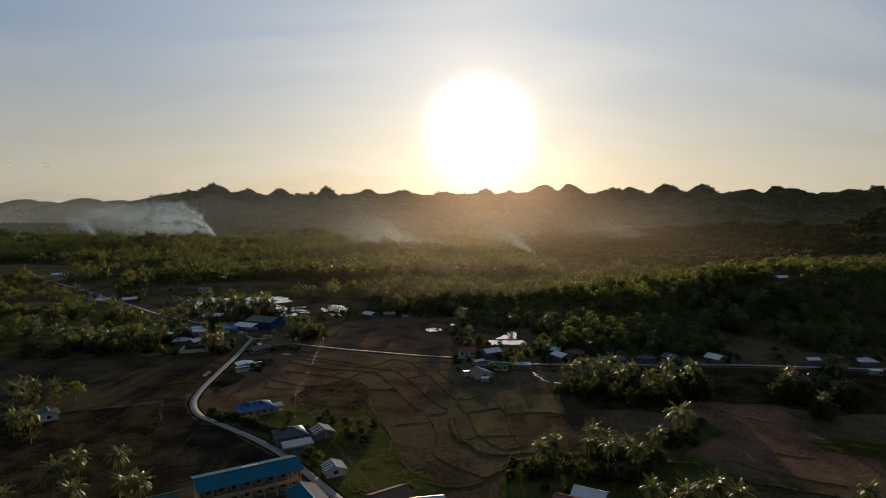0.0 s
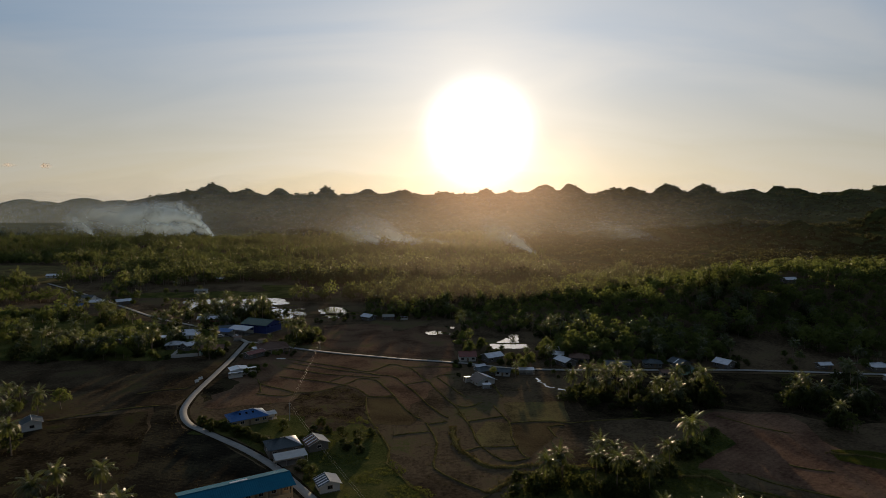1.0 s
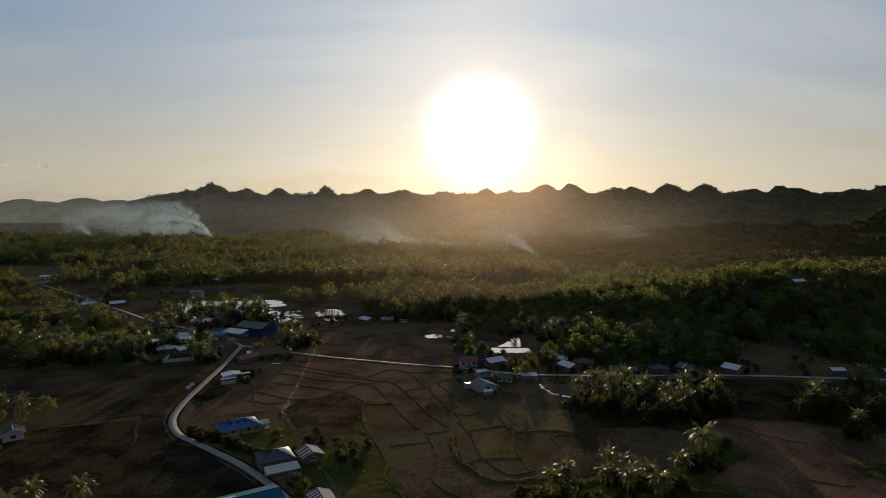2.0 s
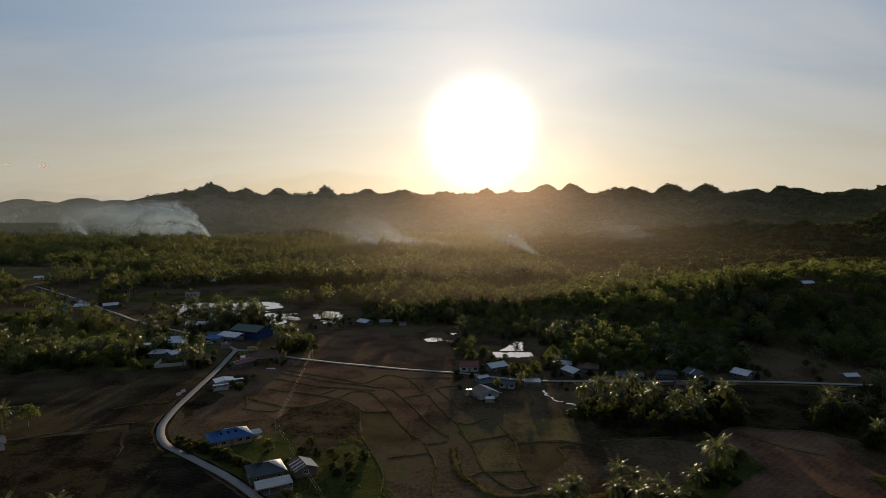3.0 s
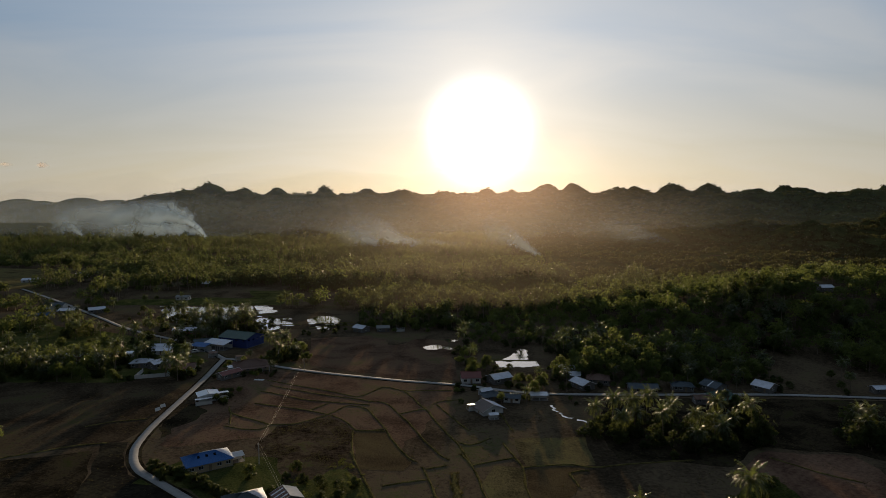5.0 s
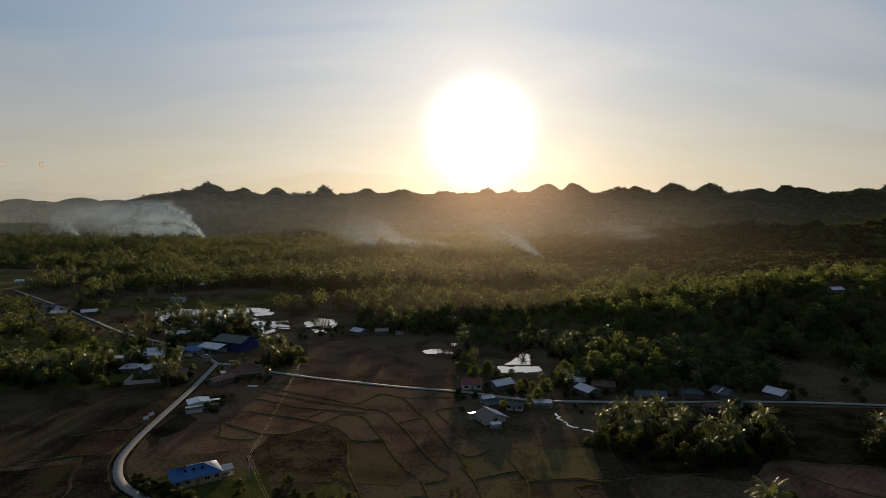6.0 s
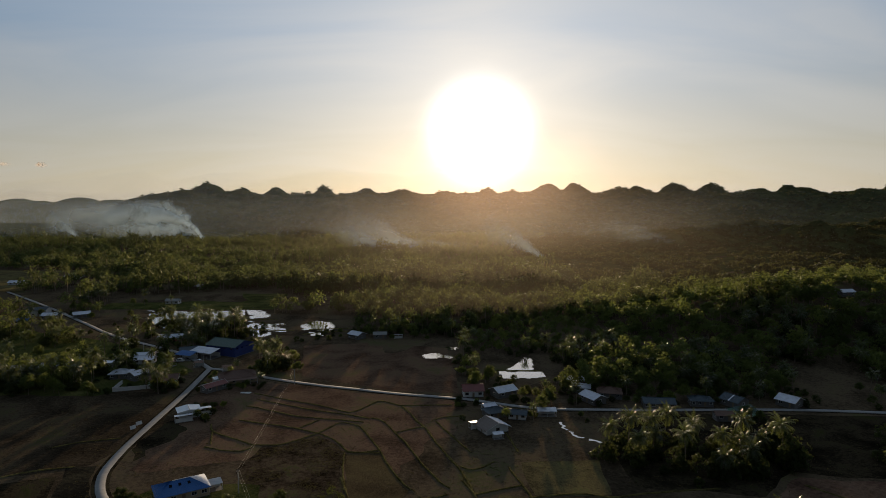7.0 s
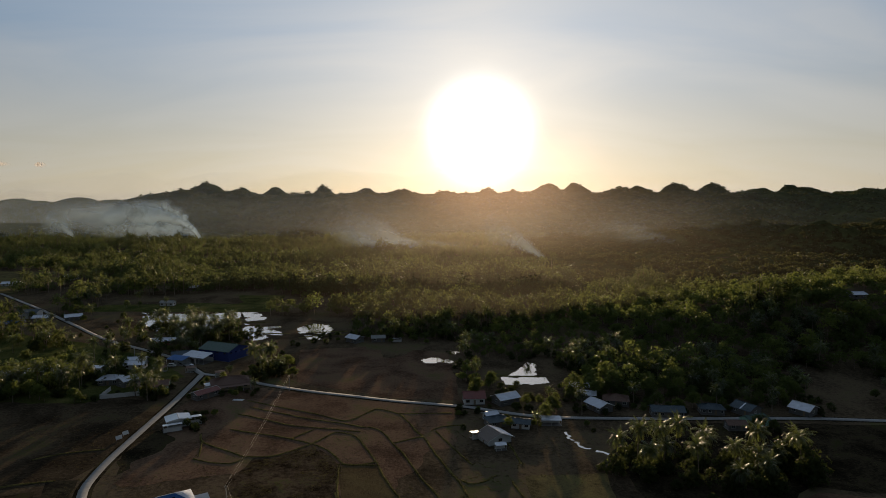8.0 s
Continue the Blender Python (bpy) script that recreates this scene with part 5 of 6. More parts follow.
def school(x, y, turn, L, W):
    """Two-storey classroom block: open galleries with parapets between columns, and a long blue roof."""
    FOOT.append((x, y, 17.0))
    sc = thing("school_building", x, y, 0, turn, "two-storey cream school block under a long teal-blue metal roof", "school")
    H, t, bays = 3.2, 0.2, 8
    part("floor_slab", boxes((-L / 2 - 0.3, L / 2 + 0.3, -W / 2 - 0.3, W / 2 + 0.3, -0.3, 0.2)), M_GREY, sc)
    part("floor_slab", boxes((-L / 2, L / 2, -W / 2, W / 2 - t - 0.003, H + 0.03, H + 0.2)), M_CREAM, sc)
    gal = -W / 2 + 2.3
    for lvl in range(2):
        z0 = 0.2 + lvl * H
        holes = []
        for b in range(bays):
            c = L * (b + 0.5) / bays
            holes += [(c - 1.45, c - 0.45, 0.0, 2.1), (c + 0.05, c + 1.45, 0.95, 2.1)]
        w = part("wall", wall_panel(L, H - 0.17, t, holes), M_CREAM, sc)
        w.matrix_basis = pose(-L / 2, gal, z0, 0, 0, 0)
        fit_out(holes, w, t, M_CREAM)
        holes = opening_row(L, bays * 2, 1.4, 0.95, 2.2)
        w = part("wall", wall_panel(L, H - 0.003, t, holes), M_CREAM, sc)
        w.matrix_basis = pose(L / 2, W / 2, z0, 0, 0, 180)
        fit_out(holes, w, t, M_CREAM)
        for sx, ang in ((1, 90), (-1, 270)):
            ln = W / 2 - t - gal - t
            w = part("wall", wall_panel(ln, H - 0.17, t, []), M_CREAM, sc)
            w.matrix_basis = pose(sx * L / 2, gal + t if sx > 0 else W / 2 - t, z0, 0, 0, ang)
        for b in range(bays):
            u0, u1 = -L / 2 + L * b / bays + 0.2, -L / 2 + L * (b + 1) / bays - 0.2
            if lvl == 1:
                part("parapet", boxes((u0, u1, -W / 2 + 0.05, -W / 2 + 0.2, z0 - 0.25, z0 + 0.95)), M_CREAM, sc)
    for b in range(bays + 1):
        u = -L / 2 + L * b / bays
        part("column", boxes((u - 0.2, u + 0.2, -W / 2, -W / 2 + 0.35, 0.2, 2 * H + 0.2)), M_CREAM, sc)
    part("eave_beam", boxes((-L / 2, L / 2, -W / 2 + 0.002, -W / 2 + 0.352, 2 * H + 0.2, 2 * H + 0.6)), M_CREAM, sc)
    e, over, pitch = 2 * H + 0.55, 1.0, 15.0
    X, Y = L / 2 + 0.9, W / 2 + over
    top = e + math.tan(radians(pitch)) * Y
    part("roof_slope", sheet(bmesh.new(), (-X, -Y, e), (X, -Y, e), (X, 0, top), (-X, 0, top), 0.6), M_TEAL, sc)
    part("roof_slope", sheet(bmesh.new(), (X, Y, e), (-X, Y, e), (-X, 0, top), (X, 0, top), 0.6), M_TEAL, sc)
    part("ridge_cap", tube(bmesh.new(), [(-X, 0, top + 0.02), (X, 0, top + 0.02)], [0.16, 0.16], 6), M_TEAL, sc)
    part("skylight_sheet", boxes((-1.5, 3.5, 1.2, 2.0, top - 0.42, top - 0.2)), M_ZINC, sc, "bright bare zinc sheet laid on the roof")
    for sx in (-1, 1):
        bm = bmesh.new()
        va = [bm.verts.new((q, yy, zz)) for q in (sx * L / 2, sx * (L / 2 - t)) for yy, zz in ((-W / 2, e + 0.06), (W / 2, e + 0.06), (0, top - 0.25))]
        bm.faces.new(va[:3]); bm.faces.new(va[3:][::-1])
        for i, j in ((0, 1), (1, 2), (2, 0)):
            bm.faces.new((va[i], va[i + 3], va[j + 3], va[j]))
        bmesh.ops.recalc_face_normals(bm, faces=bm.faces[:])
        part("gable", bm, M_CREAM, sc)
    return sc


def covered_hall(x, y, turn, L, W, h):
    """Covered court: a green ribbed roof on blue walls."""
    FOOT.append((x, y, 15.0))
    hl = thing("village_hall", x, y, 0, turn, "large hall with dull green roof and bright blue end wall", "hall")
    part("floor_slab", boxes((-L / 2 - 0.4, L / 2 + 0.4, -W / 2 - 0.4, W / 2 + 0.4, -0.3, 0.15)), M_GREY, hl)
    for ln, ang, ox, oy in ((L, 0, -L / 2, -W / 2), (W - 0.4, 90, L / 2, -W / 2 + 0.2), (L, 180, L / 2, W / 2), (W - 0.4, 270, -L / 2, W / 2 - 0.2)):
        w = part("wall", wall_panel(ln, h, 0.2, opening_row(ln, 4, 1.6, h - 1.6, h - 0.7)), M_BLUEWALL, hl)
        w.matrix_basis = pose(ox, oy, 0.15, 0, 0, ang)
    e, Y, X = h + 0.05, W / 2 + 0.7, L / 2 + 0.5
    top = e + math.tan(radians(17)) * Y
    part("roof_slope", sheet(bmesh.new(), (-X, -Y, e), (X, -Y, e), (X, 0, top), (-X, 0, top), 0.7), M_GREEN, hl)
    part("roof_slope", sheet(bmesh.new(), (X, Y, e), (-X, Y, e), (-X, 0, top), (X, 0, top), 0.7), M_GREEN, hl)
    part("ridge_cap", tube(bmesh.new(), [(-X, 0, top + 0.02), (X, 0, top + 0.02)], [0.16, 0.16], 6), M_GREEN, hl)
    for sx in (-1, 1):
        bm = bmesh.new()
        va = [bm.verts.new((q, yy, zz)) for q in (sx * L / 2, sx * (L / 2 - 0.2)) for yy, zz in ((-W / 2, h + 0.15), (W / 2, h + 0.15), (0, top - 0.2))]
        bm.faces.new(va[:3]); bm.faces.new(va[3:][::-1])
        for i, j in ((0, 1), (1, 2), (2, 0)):
            bm.faces.new((va[i], va[i + 3], va[j + 3], va[j]))
        bmesh.ops.recalc_face_normals(bm, faces=bm.faces[:])
        part("gable", bm, M_BLUEWALL, hl)
    return hl


def open_shed(x, y, turn, L, W, h, roof_mat, label, pitch=8.0):
    """A lean-to roof on posts with a low wall behind."""
    FOOT.append((x, y, 0.55 * max(L, W) + 0.5))
    sh = thing("open_shed", x, y, 0, turn, label, "shed")
    rise = math.tan(radians(pitch)) * W
    part("roof_slope", sheet(bmesh.new(), (-L / 2, -W / 2, h), (L / 2, -W / 2, h), (L / 2, W / 2, h + rise), (-L / 2, W / 2, h + rise)), roof_mat, sh)
    n = max(2, int(L / 3.0))
    for i in range(n + 1):
        px = -L / 2 + 0.2 + (L - 0.4) * i / n
        for py, ph in ((-W / 2 + 0.2, h - 0.06), (W / 2 - 0.2, h + rise - 0.14)):
            part("post", tube(bmesh.new(), [(px, py, -0.1), (px, py, ph)], [0.07, 0.06], 6), M_WHITE, sh)
    part("back_wall", boxes((-L / 2 + 0.35, L / 2 - 0.35, W / 2 - 0.5, W / 2 - 0.35, -0.1, h * 0.72)), M_WHITE, sh)
    part("floor_slab", boxes((-L / 2, L / 2, -W / 2, W / 2, -0.2, 0.06)), M_GREY, sh)
    return sh

# ---------------------------------------------------------------- houses, near ones first
SCHOOL = school(-60.4, 179.6, 31.2, 29.4, 10.6)
house(-39.2, 170.0, -57.0, 17.0, 8.5, 3.4, M_CREAM, M_TEAL, "single-storey school wing with teal and bare zinc roof slopes", second=M_CEMENT, trim=M_WHITE, windows=4, pitch=20, name="school_wing")
covered_hall(-127.4, 424.6, -22.0, 21.0, 16.0, 5.6)
open_shed(-138.5, 414.5, -22.0, 16.0, 8.0, 3.4, M_ZINC, "long pale-roofed shed on white posts before the hall", 10)
open_shed(-147.0, 409.5, -20.0, 11.0, 6.0, 3.0, M_BLUE, "open shed with blue roof at the junction", 10)
# right hip ends of these two roofs get bright zinc to paint their sun glare
BLUE_HOUSE = house(-80.9, 251.3, 33, 14.5, 9.0, 2.9, M_CREAM, M_BLUE, "long cream house under a bright blue metal roof", roof="hip", second=M_ZINC, trim=M_WHITE, windows=5, pitch=24)
house(-58.7, 222.5, 28, 11, 9, 3.0, M_GREY, M_SLATE, "block house with dark slate-blue sheet roof", roof="hip", second=M_ZINC, trim=M_WHITE, windows=3)
open_shed(-53.5, 213.2, 28, 11, 4.8, 2.45, M_PALE, "lean-to with pale zinc roof in front of the slate house")
house(-47.3, 225.5, -58, 6.5, 7, 2.6, M_GREY, M_RUST, "small house with rusty roof patched by white sheets", trim=M_WHITE, second=M_PALE, windows=2, patches=3)
house(-37.0, 194.2, -64, 6.0, 6.2, 2.4, M_WHITE, M_SLATE, "small whitewashed hut with dark roof patched by zinc", trim=M_WHITE, second=M_PALE, windows=2, pitch=20, patches=4)
house(-16.6, 174.0, 35, 11, 7.5, 2.8, M_GREY, M_RUST, "house with dark red rusted roof beside the grass", trim=M_RUST, windows=3)
house(-5.3, 170.5, 10, 9, 6, 2.6, M_WHITE, M_ZINC, "low house with pale zinc roof", windows=2)
house(43.0, 175.3, -28, 9, 6, 2.8, M_GREY, M_ZINC, "house with pale blue-grey zinc roof under palms", second=M_ZINC, windows=2)
house(36.2, 170.4, -28, 9, 6, 2.8, M_GREY, M_RED, "house with faded red roof under palms", windows=2)
house(-83.1, 170.2, 30, 9, 7, 2.8, M_CREAM, M_GREEN, "small house with teal-green roof beside the school", windows=2)
house(-163.5, 243.6, -52, 6.5, 6.5, 2.9, M_WHITE, M_SLATE, "white hut with dark roof among palms", trim=M_WHITE, second=M_SLATE, windows=2)
open_shed(-72.2, 255.4, 33, 4.2, 3.6, 2.2, M_PALE, "zinc lean-to behind the blue-roofed house")
house(17.8, 304.5, -62, 8.0, 9.6, 2.2, M_WHITE, M_BROWN, "large house with brown-grey gable roof and white edges", trim=M_WHITE, second=M_ZINC, windows=3, pitch=22, over=1.1)
open_shed(19.4, 296.2, 14, 4.2, 2.4, 2.0, M_ZINC, "white awning before the large gabled house")
open_shed(10.6, 306.6, 200, 3.4, 3, 2.4, M_GLINTZINC, "shiny zinc lean-to beside the gabled house", 8)
house(11.9, 347.5, 5, 9, 7, 3.0, M_WHITE, M_RED, "white-walled house with a red roof by the lane", windows=3, trim=M_RED, pitch=28)
house(26.0, 347.2, 30, 10, 7, 2.8, M_GREY, M_ZINC, "house with silvery zinc gable roof", windows=2, trim=M_WHITE)
house(20.1, 320.8, 22, 8.5, 6.5, 2.4, M_GREY, M_SLATE, "low house with dark hipped roof by the lane", roof="hip", windows=3)
house(29.3, 318.1, -12, 7, 5, 2.3, M_WHITE, M_SLATE, "white-walled dwelling with dark roof by the lane", windows=3)
house(17.8, 326.3, 25, 5, 4, 2.4, M_WHITE, M_ZINC, "small hut with gleaming zinc roof", windows=1)
open_shed(41.7, 321.1, 0, 8, 4, 2.3, M_ZINC, "roadside shelter with grey zinc roof")
house(62.3, 364.7, -12, 8.5, 5.3, 2.6, M_GREY, M_ZINC, "dwelling with weathered zinc roof by the pond", windows=2)
house(63.1, 352.8, -12, 7.6, 5.3, 2.6, M_GREY, M_ZINC, "dwelling with pale zinc roof by the pond", windows=2)
house(65.2, 338.6, -62, 9.3, 7.0, 2.6, M_GREY, M_ZINC, "tall pale house with bright zinc gable roof", windows=3, trim=M_WHITE)
house(74.5, 346.2, -12, 10.5, 8.0, 2.6, M_GREY, M_RUST, "house with dull reddish hipped roof by the lane", roof="hip", windows=3)
house(91.8, 331.8, -6, 12.8, 6.6, 2.6, M_GREY, M_SLATE, "long dark-roofed house with white window wall", windows=5, second=M_ZINC)
house(111.5, 334.9, -8, 9.3, 6.2, 2.6, M_GREY, M_SLATE, "white house with dark hipped roof by the lane", roof="hip", windows=4)
house(126.2, 334.6, -60, 8.5, 8.0, 2.6, M_GREY, M_SLATE, "house with dark gable roof and a bright zinc strip", windows=2, patches=1)
house(122.9, 321.3, 20, 9, 6, 2.6, M_MINT, M_GREEN, "mint-walled house with teal roof before the lane", windows=2)
house(113.1, 316.6, 0, 6.8, 4.4, 2.5, M_GREY, M_RUST, "small rusty-roofed hut before the lane", windows=2)
house(150.2, 334.5, -54, 8.0, 8.0, 2.6, M_GREY, M_ZINC, "house with bright blue-grey zinc gable roof by the lane", windows=2, trim=M_WHITE)
house(201.9, 331.3, 5, 6.5, 4.0, 2.4, M_GREY, M_ZINC, "small house with white zinc roof", windows=2)
house(229.3, 328.3, 0, 10, 7.0, 2.6, M_GREY, M_ZINC, "pale house with zinc hipped roof and white posts", roof="hip", windows=4)
open_shed(221.7, 309.5, 0, 6, 3, 2.3, M_ZINC, "low shed with pale roof by the lane")
open_shed(-112.0, 365.8, 40, 6, 3.5, 2.3, M_ZINC, "patched awning in front of the broad house")
open_shed(-115.3, 386.0, 25, 5, 3.0, 2.4, M_RUST, "small rusty lean-to beside the broad house")
open_shed(-133.6, 394.3, 10, 5, 3.4, 2.4, M_RUST, "roadside stall with rusty roof near the junction")
open_shed(-182.9, 394.0, 5, 7, 4, 2.4, M_ZINC, "zinc-roofed lean-to in the village yard")
open_shed(-149.4, 394.2, 70, 6, 4, 2.4, M_RUST, "rusty-roofed lean-to among the village palms")
house(-164.7, 374.2, 8, 9.5, 7, 2.8, M_GREY, M_ZINC, "house with pale zinc hipped roof behind a white fence", roof="hip", windows=3, trim=M_WHITE)
house(-154.9, 371.9, 60, 8, 6, 3.0, M_GREY, M_ZINC, "small gabled house with patched zinc roof", windows=2, trim=M_WHITE)
house(-138.5, 364.2, 15, 13, 8, 2.6, M_MINT, M_RUST, "green-walled house with patched rusty roof", windows=4, second=M_ZINC)
house(-169.3, 408.6, 10, 10, 6, 2.8, M_GREY, M_ZINC, "house with pale grey zinc roof in the village", windows=3)
house(-150.0, 421.0, 25, 10, 7, 2.8, M_GREY, M_SLATE, "grey-roofed house by the hall", windows=2)
house(-104.1, 368.9, 25, 17, 11, 3.0, M_CREAM, M_RUST, "broad house with dark reddish roof by the junction", roof="hip", windows=4, porch=2.2)
house(-110.2, 354.0, 55, 11, 5, 2.6, M_GREY, M_RED, "long narrow house with dull red roof along the lane", windows=3, trim=M_WHITE)
house(-107.5, 319.6, -60, 6.5, 8, 2.8, M_WHITE, M_GLINTZINC, "white house with low gleaming zinc roof beside the lane", windows=3, trim=M_WHITE, second=M_GLINTZINC, pitch=9)
open_shed(-107.0, 313.6, 208, 7, 3.4, 2.3, M_GLINTZINC, "low bright awning before the white house", 8)
open_shed(-101.6, 321.6, 208, 5, 4.5, 2.6, M_GLINTZINC, "gleaming zinc lean-to beside the white house", 9)
house(-315.9, 536.8, 5, 15, 8, 5.0, M_WHITE, M_SLATE, "two-storey white house far in the village", windows=4)
house(-306.8, 505.9, 12, 14, 7, 2.8, M_GREY, M_BLUE, "long low blue-roofed building in the village", windows=5)
house(-299.4, 526.8, 12, 11, 7, 2.8, M_GREY, M_ZINC, "long low zinc-roofed building in the village", windows=5)
house(-279.1, 531.3, 35, 11, 7, 2.8, M_GREY, M_ZINC, "grey-roofed house by the western lane", windows=3)
house(-206.0, 388.3, 15, 14, 7, 2.8, M_GREY, M_ZINC, "zinc-roofed dwelling under palms", windows=3)
house(-217.0, 380.1, 10, 13, 7, 2.8, M_WHITE, M_ZINC, "pale-roofed dwelling under palms", windows=3)
house(-193.1, 395.9, 20, 12, 7, 2.8, M_GREY, M_SLATE, "dark-roofed dwelling under palms", windows=3)
house(-175.6, 454.4, 10, 14, 6, 2.8, M_RED, M_ZINC, "red-walled house with pale zinc roof before the palms", windows=3)
house(-166.1, 401.3, 5, 10, 6, 2.6, M_WHITE, M_ZINC, "white-walled house with pale roof in the village", windows=3)
house(-236.1, 592.0, 0, 11, 6, 2.8, M_WHITE, M_CEMENT, "low pale house behind the paddies", windows=3)
house(-251.8, 678.9, -10, 14, 8, 3.0, M_GREY, M_ZINC, "zinc-roofed house at the wood's edge", windows=3)
house(-58.2, 462.4, -38, 9, 7, 2.8, M_GREY, M_ZINC, "house with pale bluish zinc roof at the field's edge", windows=3)
house(-43.5, 463.5, 8, 8, 5.5, 2.6, M_GREY, M_CEMENT, "low grey-roofed house at the field's edge", windows=2)
open_shed(-31.5, 462.0, 190, 6, 2.6, 2.3, M_ZINC, "narrow pale shelter at the field's edge", 6)
house(-451.0, 706.3, 10, 16, 8, 2.8, M_WHITE, M_ZINC, "pale-roofed house among far palms", windows=3)
house(-417.9, 752.6, 10, 14, 8, 2.8, M_WHITE, M_ZINC, "pale-roofed house by the far lane", windows=3)
house(-416.3, 743.1, 5, 14, 7, 2.8, M_WHITE, M_ZINC, "pale-roofed house beyond the glade", windows=3)
house(251.0, 455.0, 10, 9, 6, 2.5, M_GREY, M_ZINC, "pale-roofed house on the wooded rise", windows=3)

# ---------------------------------------------------------------- gardens: palms and bushes between the houses
garden_rng = random.Random(91)


def garden(x0, x1, y0, y1, palms, trees, shrubs, group, size=0.85):
    """Plants a stretch of yards, keeping off the buildings, the lanes, the camera's sight of the west lane and each
    other.
    """
    taken = []
    for kind, n in (("palm", palms), ("tree", trees), ("shrub", shrubs)):
        k = tries = 0
        while k < n and tries < 40 * n:
            tries += 1
            x, y = garden_rng.uniform(x0, x1), garden_rng.uniform(y0, y1)
            gap = 2.6 if kind != "shrub" else 1.4
            if road_gap(x, y) < 3.6 or kind != "shrub" and x < -130 and road_gap(x, y + 10) < 6 or any((x - a) ** 2 + (y - b) ** 2 < (r + (0.4 if kind != "shrub" else 0.0)) ** 2 for a, b, r in FOOT):
                continue
            if any((x - a) ** 2 + (y - b) ** 2 < gap * gap for a, b in taken):
                continue
            taken.append((x, y))
            k += 1
            lab = {"palm": "coconut palm leaning over the house yards", "tree": "leafy garden tree between the houses", "shrub": "garden bush beside the houses"}[kind]
            plant(kind, x, y, size * {"palm": 0.95, "tree": 0.75, "shrub": 1.25}[kind] * garden_rng.uniform(0.75, 1.15), lab, group)


garden(-214, -128, 346, 384, 14, 14, 10, "village gardens")
garden(-200, -150, 384, 452, 12, 14, 6, "village gardens")
garden(-160, -128, 425, 462, 5, 8, 4, "village gardens")
garden(-118, -84, 352, 378, 1, 5, 8, "gardens at the junction", 0.6)
garden(-116, -82, 385, 452, 4, 10, 6, "gardens by the hall")
garden(-205, -122, 452, 500, 16, 22, 4, "palms before the flooded paddies", 0.95)
garden(-300, -214, 355, 500, 10, 14, 6, "village gardens")
garden(2, 58, 311, 366, 2, 20, 22, "gardens of the middle houses", 0.62)
garden(56, 165, 331, 356, 8, 26, 22, "gardens along the eastern lane", 0.75)
garden(118, 128, 312, 322, 1, 3, 3, "gardens along the eastern lane", 0.7)
garden(-84, 4, 455, 478, 3, 16, 6, "trees at the field's edge", 0.8)
garden(180, 250, 326, 352, 4, 12, 6, "gardens at the end of the lane", 0.8)
garden(12, 70, 420, 455, 3, 12, 6, "trees behind the ponds", 0.8)
garden(-330, -215, 500, 590, 10, 14, 4, "trees along the western lane", 0.9)
for k in range(22):
    # hedge along the lane below the blue-roofed house
    a = k / 21
    hx, hy = -99.0 + 37.0 * a, 250.0 - 26.0 * a + 2.0 * math.sin(a * 3.1)
    if road_gap(hx, hy) > 2.6:
        plant("shrub", hx, hy, 0.75 + 0.3 * garden_rng.random(), "dark hedge bush along the lane", "hedge along the lane")
garden(-112, -96, 312, 332, 0, 3, 12, "bushes by the lane house", 0.6)
garden(-112, -96, 360, 386, 1, 6, 10, "gardens at the junction", 0.6)

# ---------------------------------------------------------------- lines, lamps, fences
def pole(x, y, h, turn=0.0):
    p = thing("utility_pole", x, y, 0, turn, "plain grey concrete utility pole in the field", "pole")
    part("shaft", tube(bmesh.new(), [(0, 0, -0.5), (0, 0, h)], [0.17, 0.10], 8), M_POLE, p)
    part("crossarm", boxes((-0.5, 0.5, -0.06, 0.06, h - 0.55, h - 0.42)), M_TIMBER, p)
    for sx in (-0.4, 0.4):
        part("insulator", tube(bmesh.new(), [(sx, 0, h - 0.42), (sx, 0, h - 0.2)], [0.06, 0.05], 6), M_WHITE, p)


def wire(a, b, sag):
    bm = bmesh.new()
    a, b = Vector(a), Vector(b)
    pts = [a.lerp(b, i / 14) - Vector((0, 0, sag * 4 * (i / 14) * (1 - i / 14))) for i in range(15)]
    tube(bm, pts, [0.018] * 15, 5)
    me = bpy.data.meshes.new("power_line")
    bm.to_mesh(me)
    bm.free()
    me.materials.append(M_WIRE)
    tagged(new("power_line", me), "thin power line glinting between two poles", "wire", "power lines")


POLES = [(-74.2, 363.2, 7.5, -7), (-63.8, 252.5, 7.5, 20), (-12.0, 154.0, 7.5, 25)]
for q in POLES:
    pole(*q)
for (x0, y0, h0, a0), (x1, y1, h1, a1) in zip(POLES, POLES[1:]):
    for sx in (-0.4, 0.4):
        wire((x0 + sx * math.cos(radians(a0)), y0 + sx * math.sin(radians(a0)), h0 - 0.18), (x1 + sx * math.cos(radians(a1)), y1 + sx * math.sin(radians(a1)), h1 - 0.18), 1.3)


def street_lamp(x, y, turn):
    s = thing("street_lamp", x, y, 0, turn, "slim street lamp with flat white head by the lane", "street lamp", "street lamps")
    part("post", tube(bmesh.new(), [(0, 0, -0.3), (0, 0, 7.6)], [0.13, 0.08], 8), M_POLE, s)
    part("arm", tube(bmesh.new(), [(0, 0, 7.5), (0.6, 0, 7.9), (1.5, 0, 8.0)], [0.06, 0.05, 0.05], 6), M_POLE, s)
    part("lamp_head", boxes((1.3, 2.2, -0.18, 0.18, 7.93, 8.05)), M_WHITE, s)


for x, y, a in ((-92.0, 379.5, 80), (-131.2, 394.6, 30), (-171.3, 410.5, 120)):
    street_lamp(x, y, a)


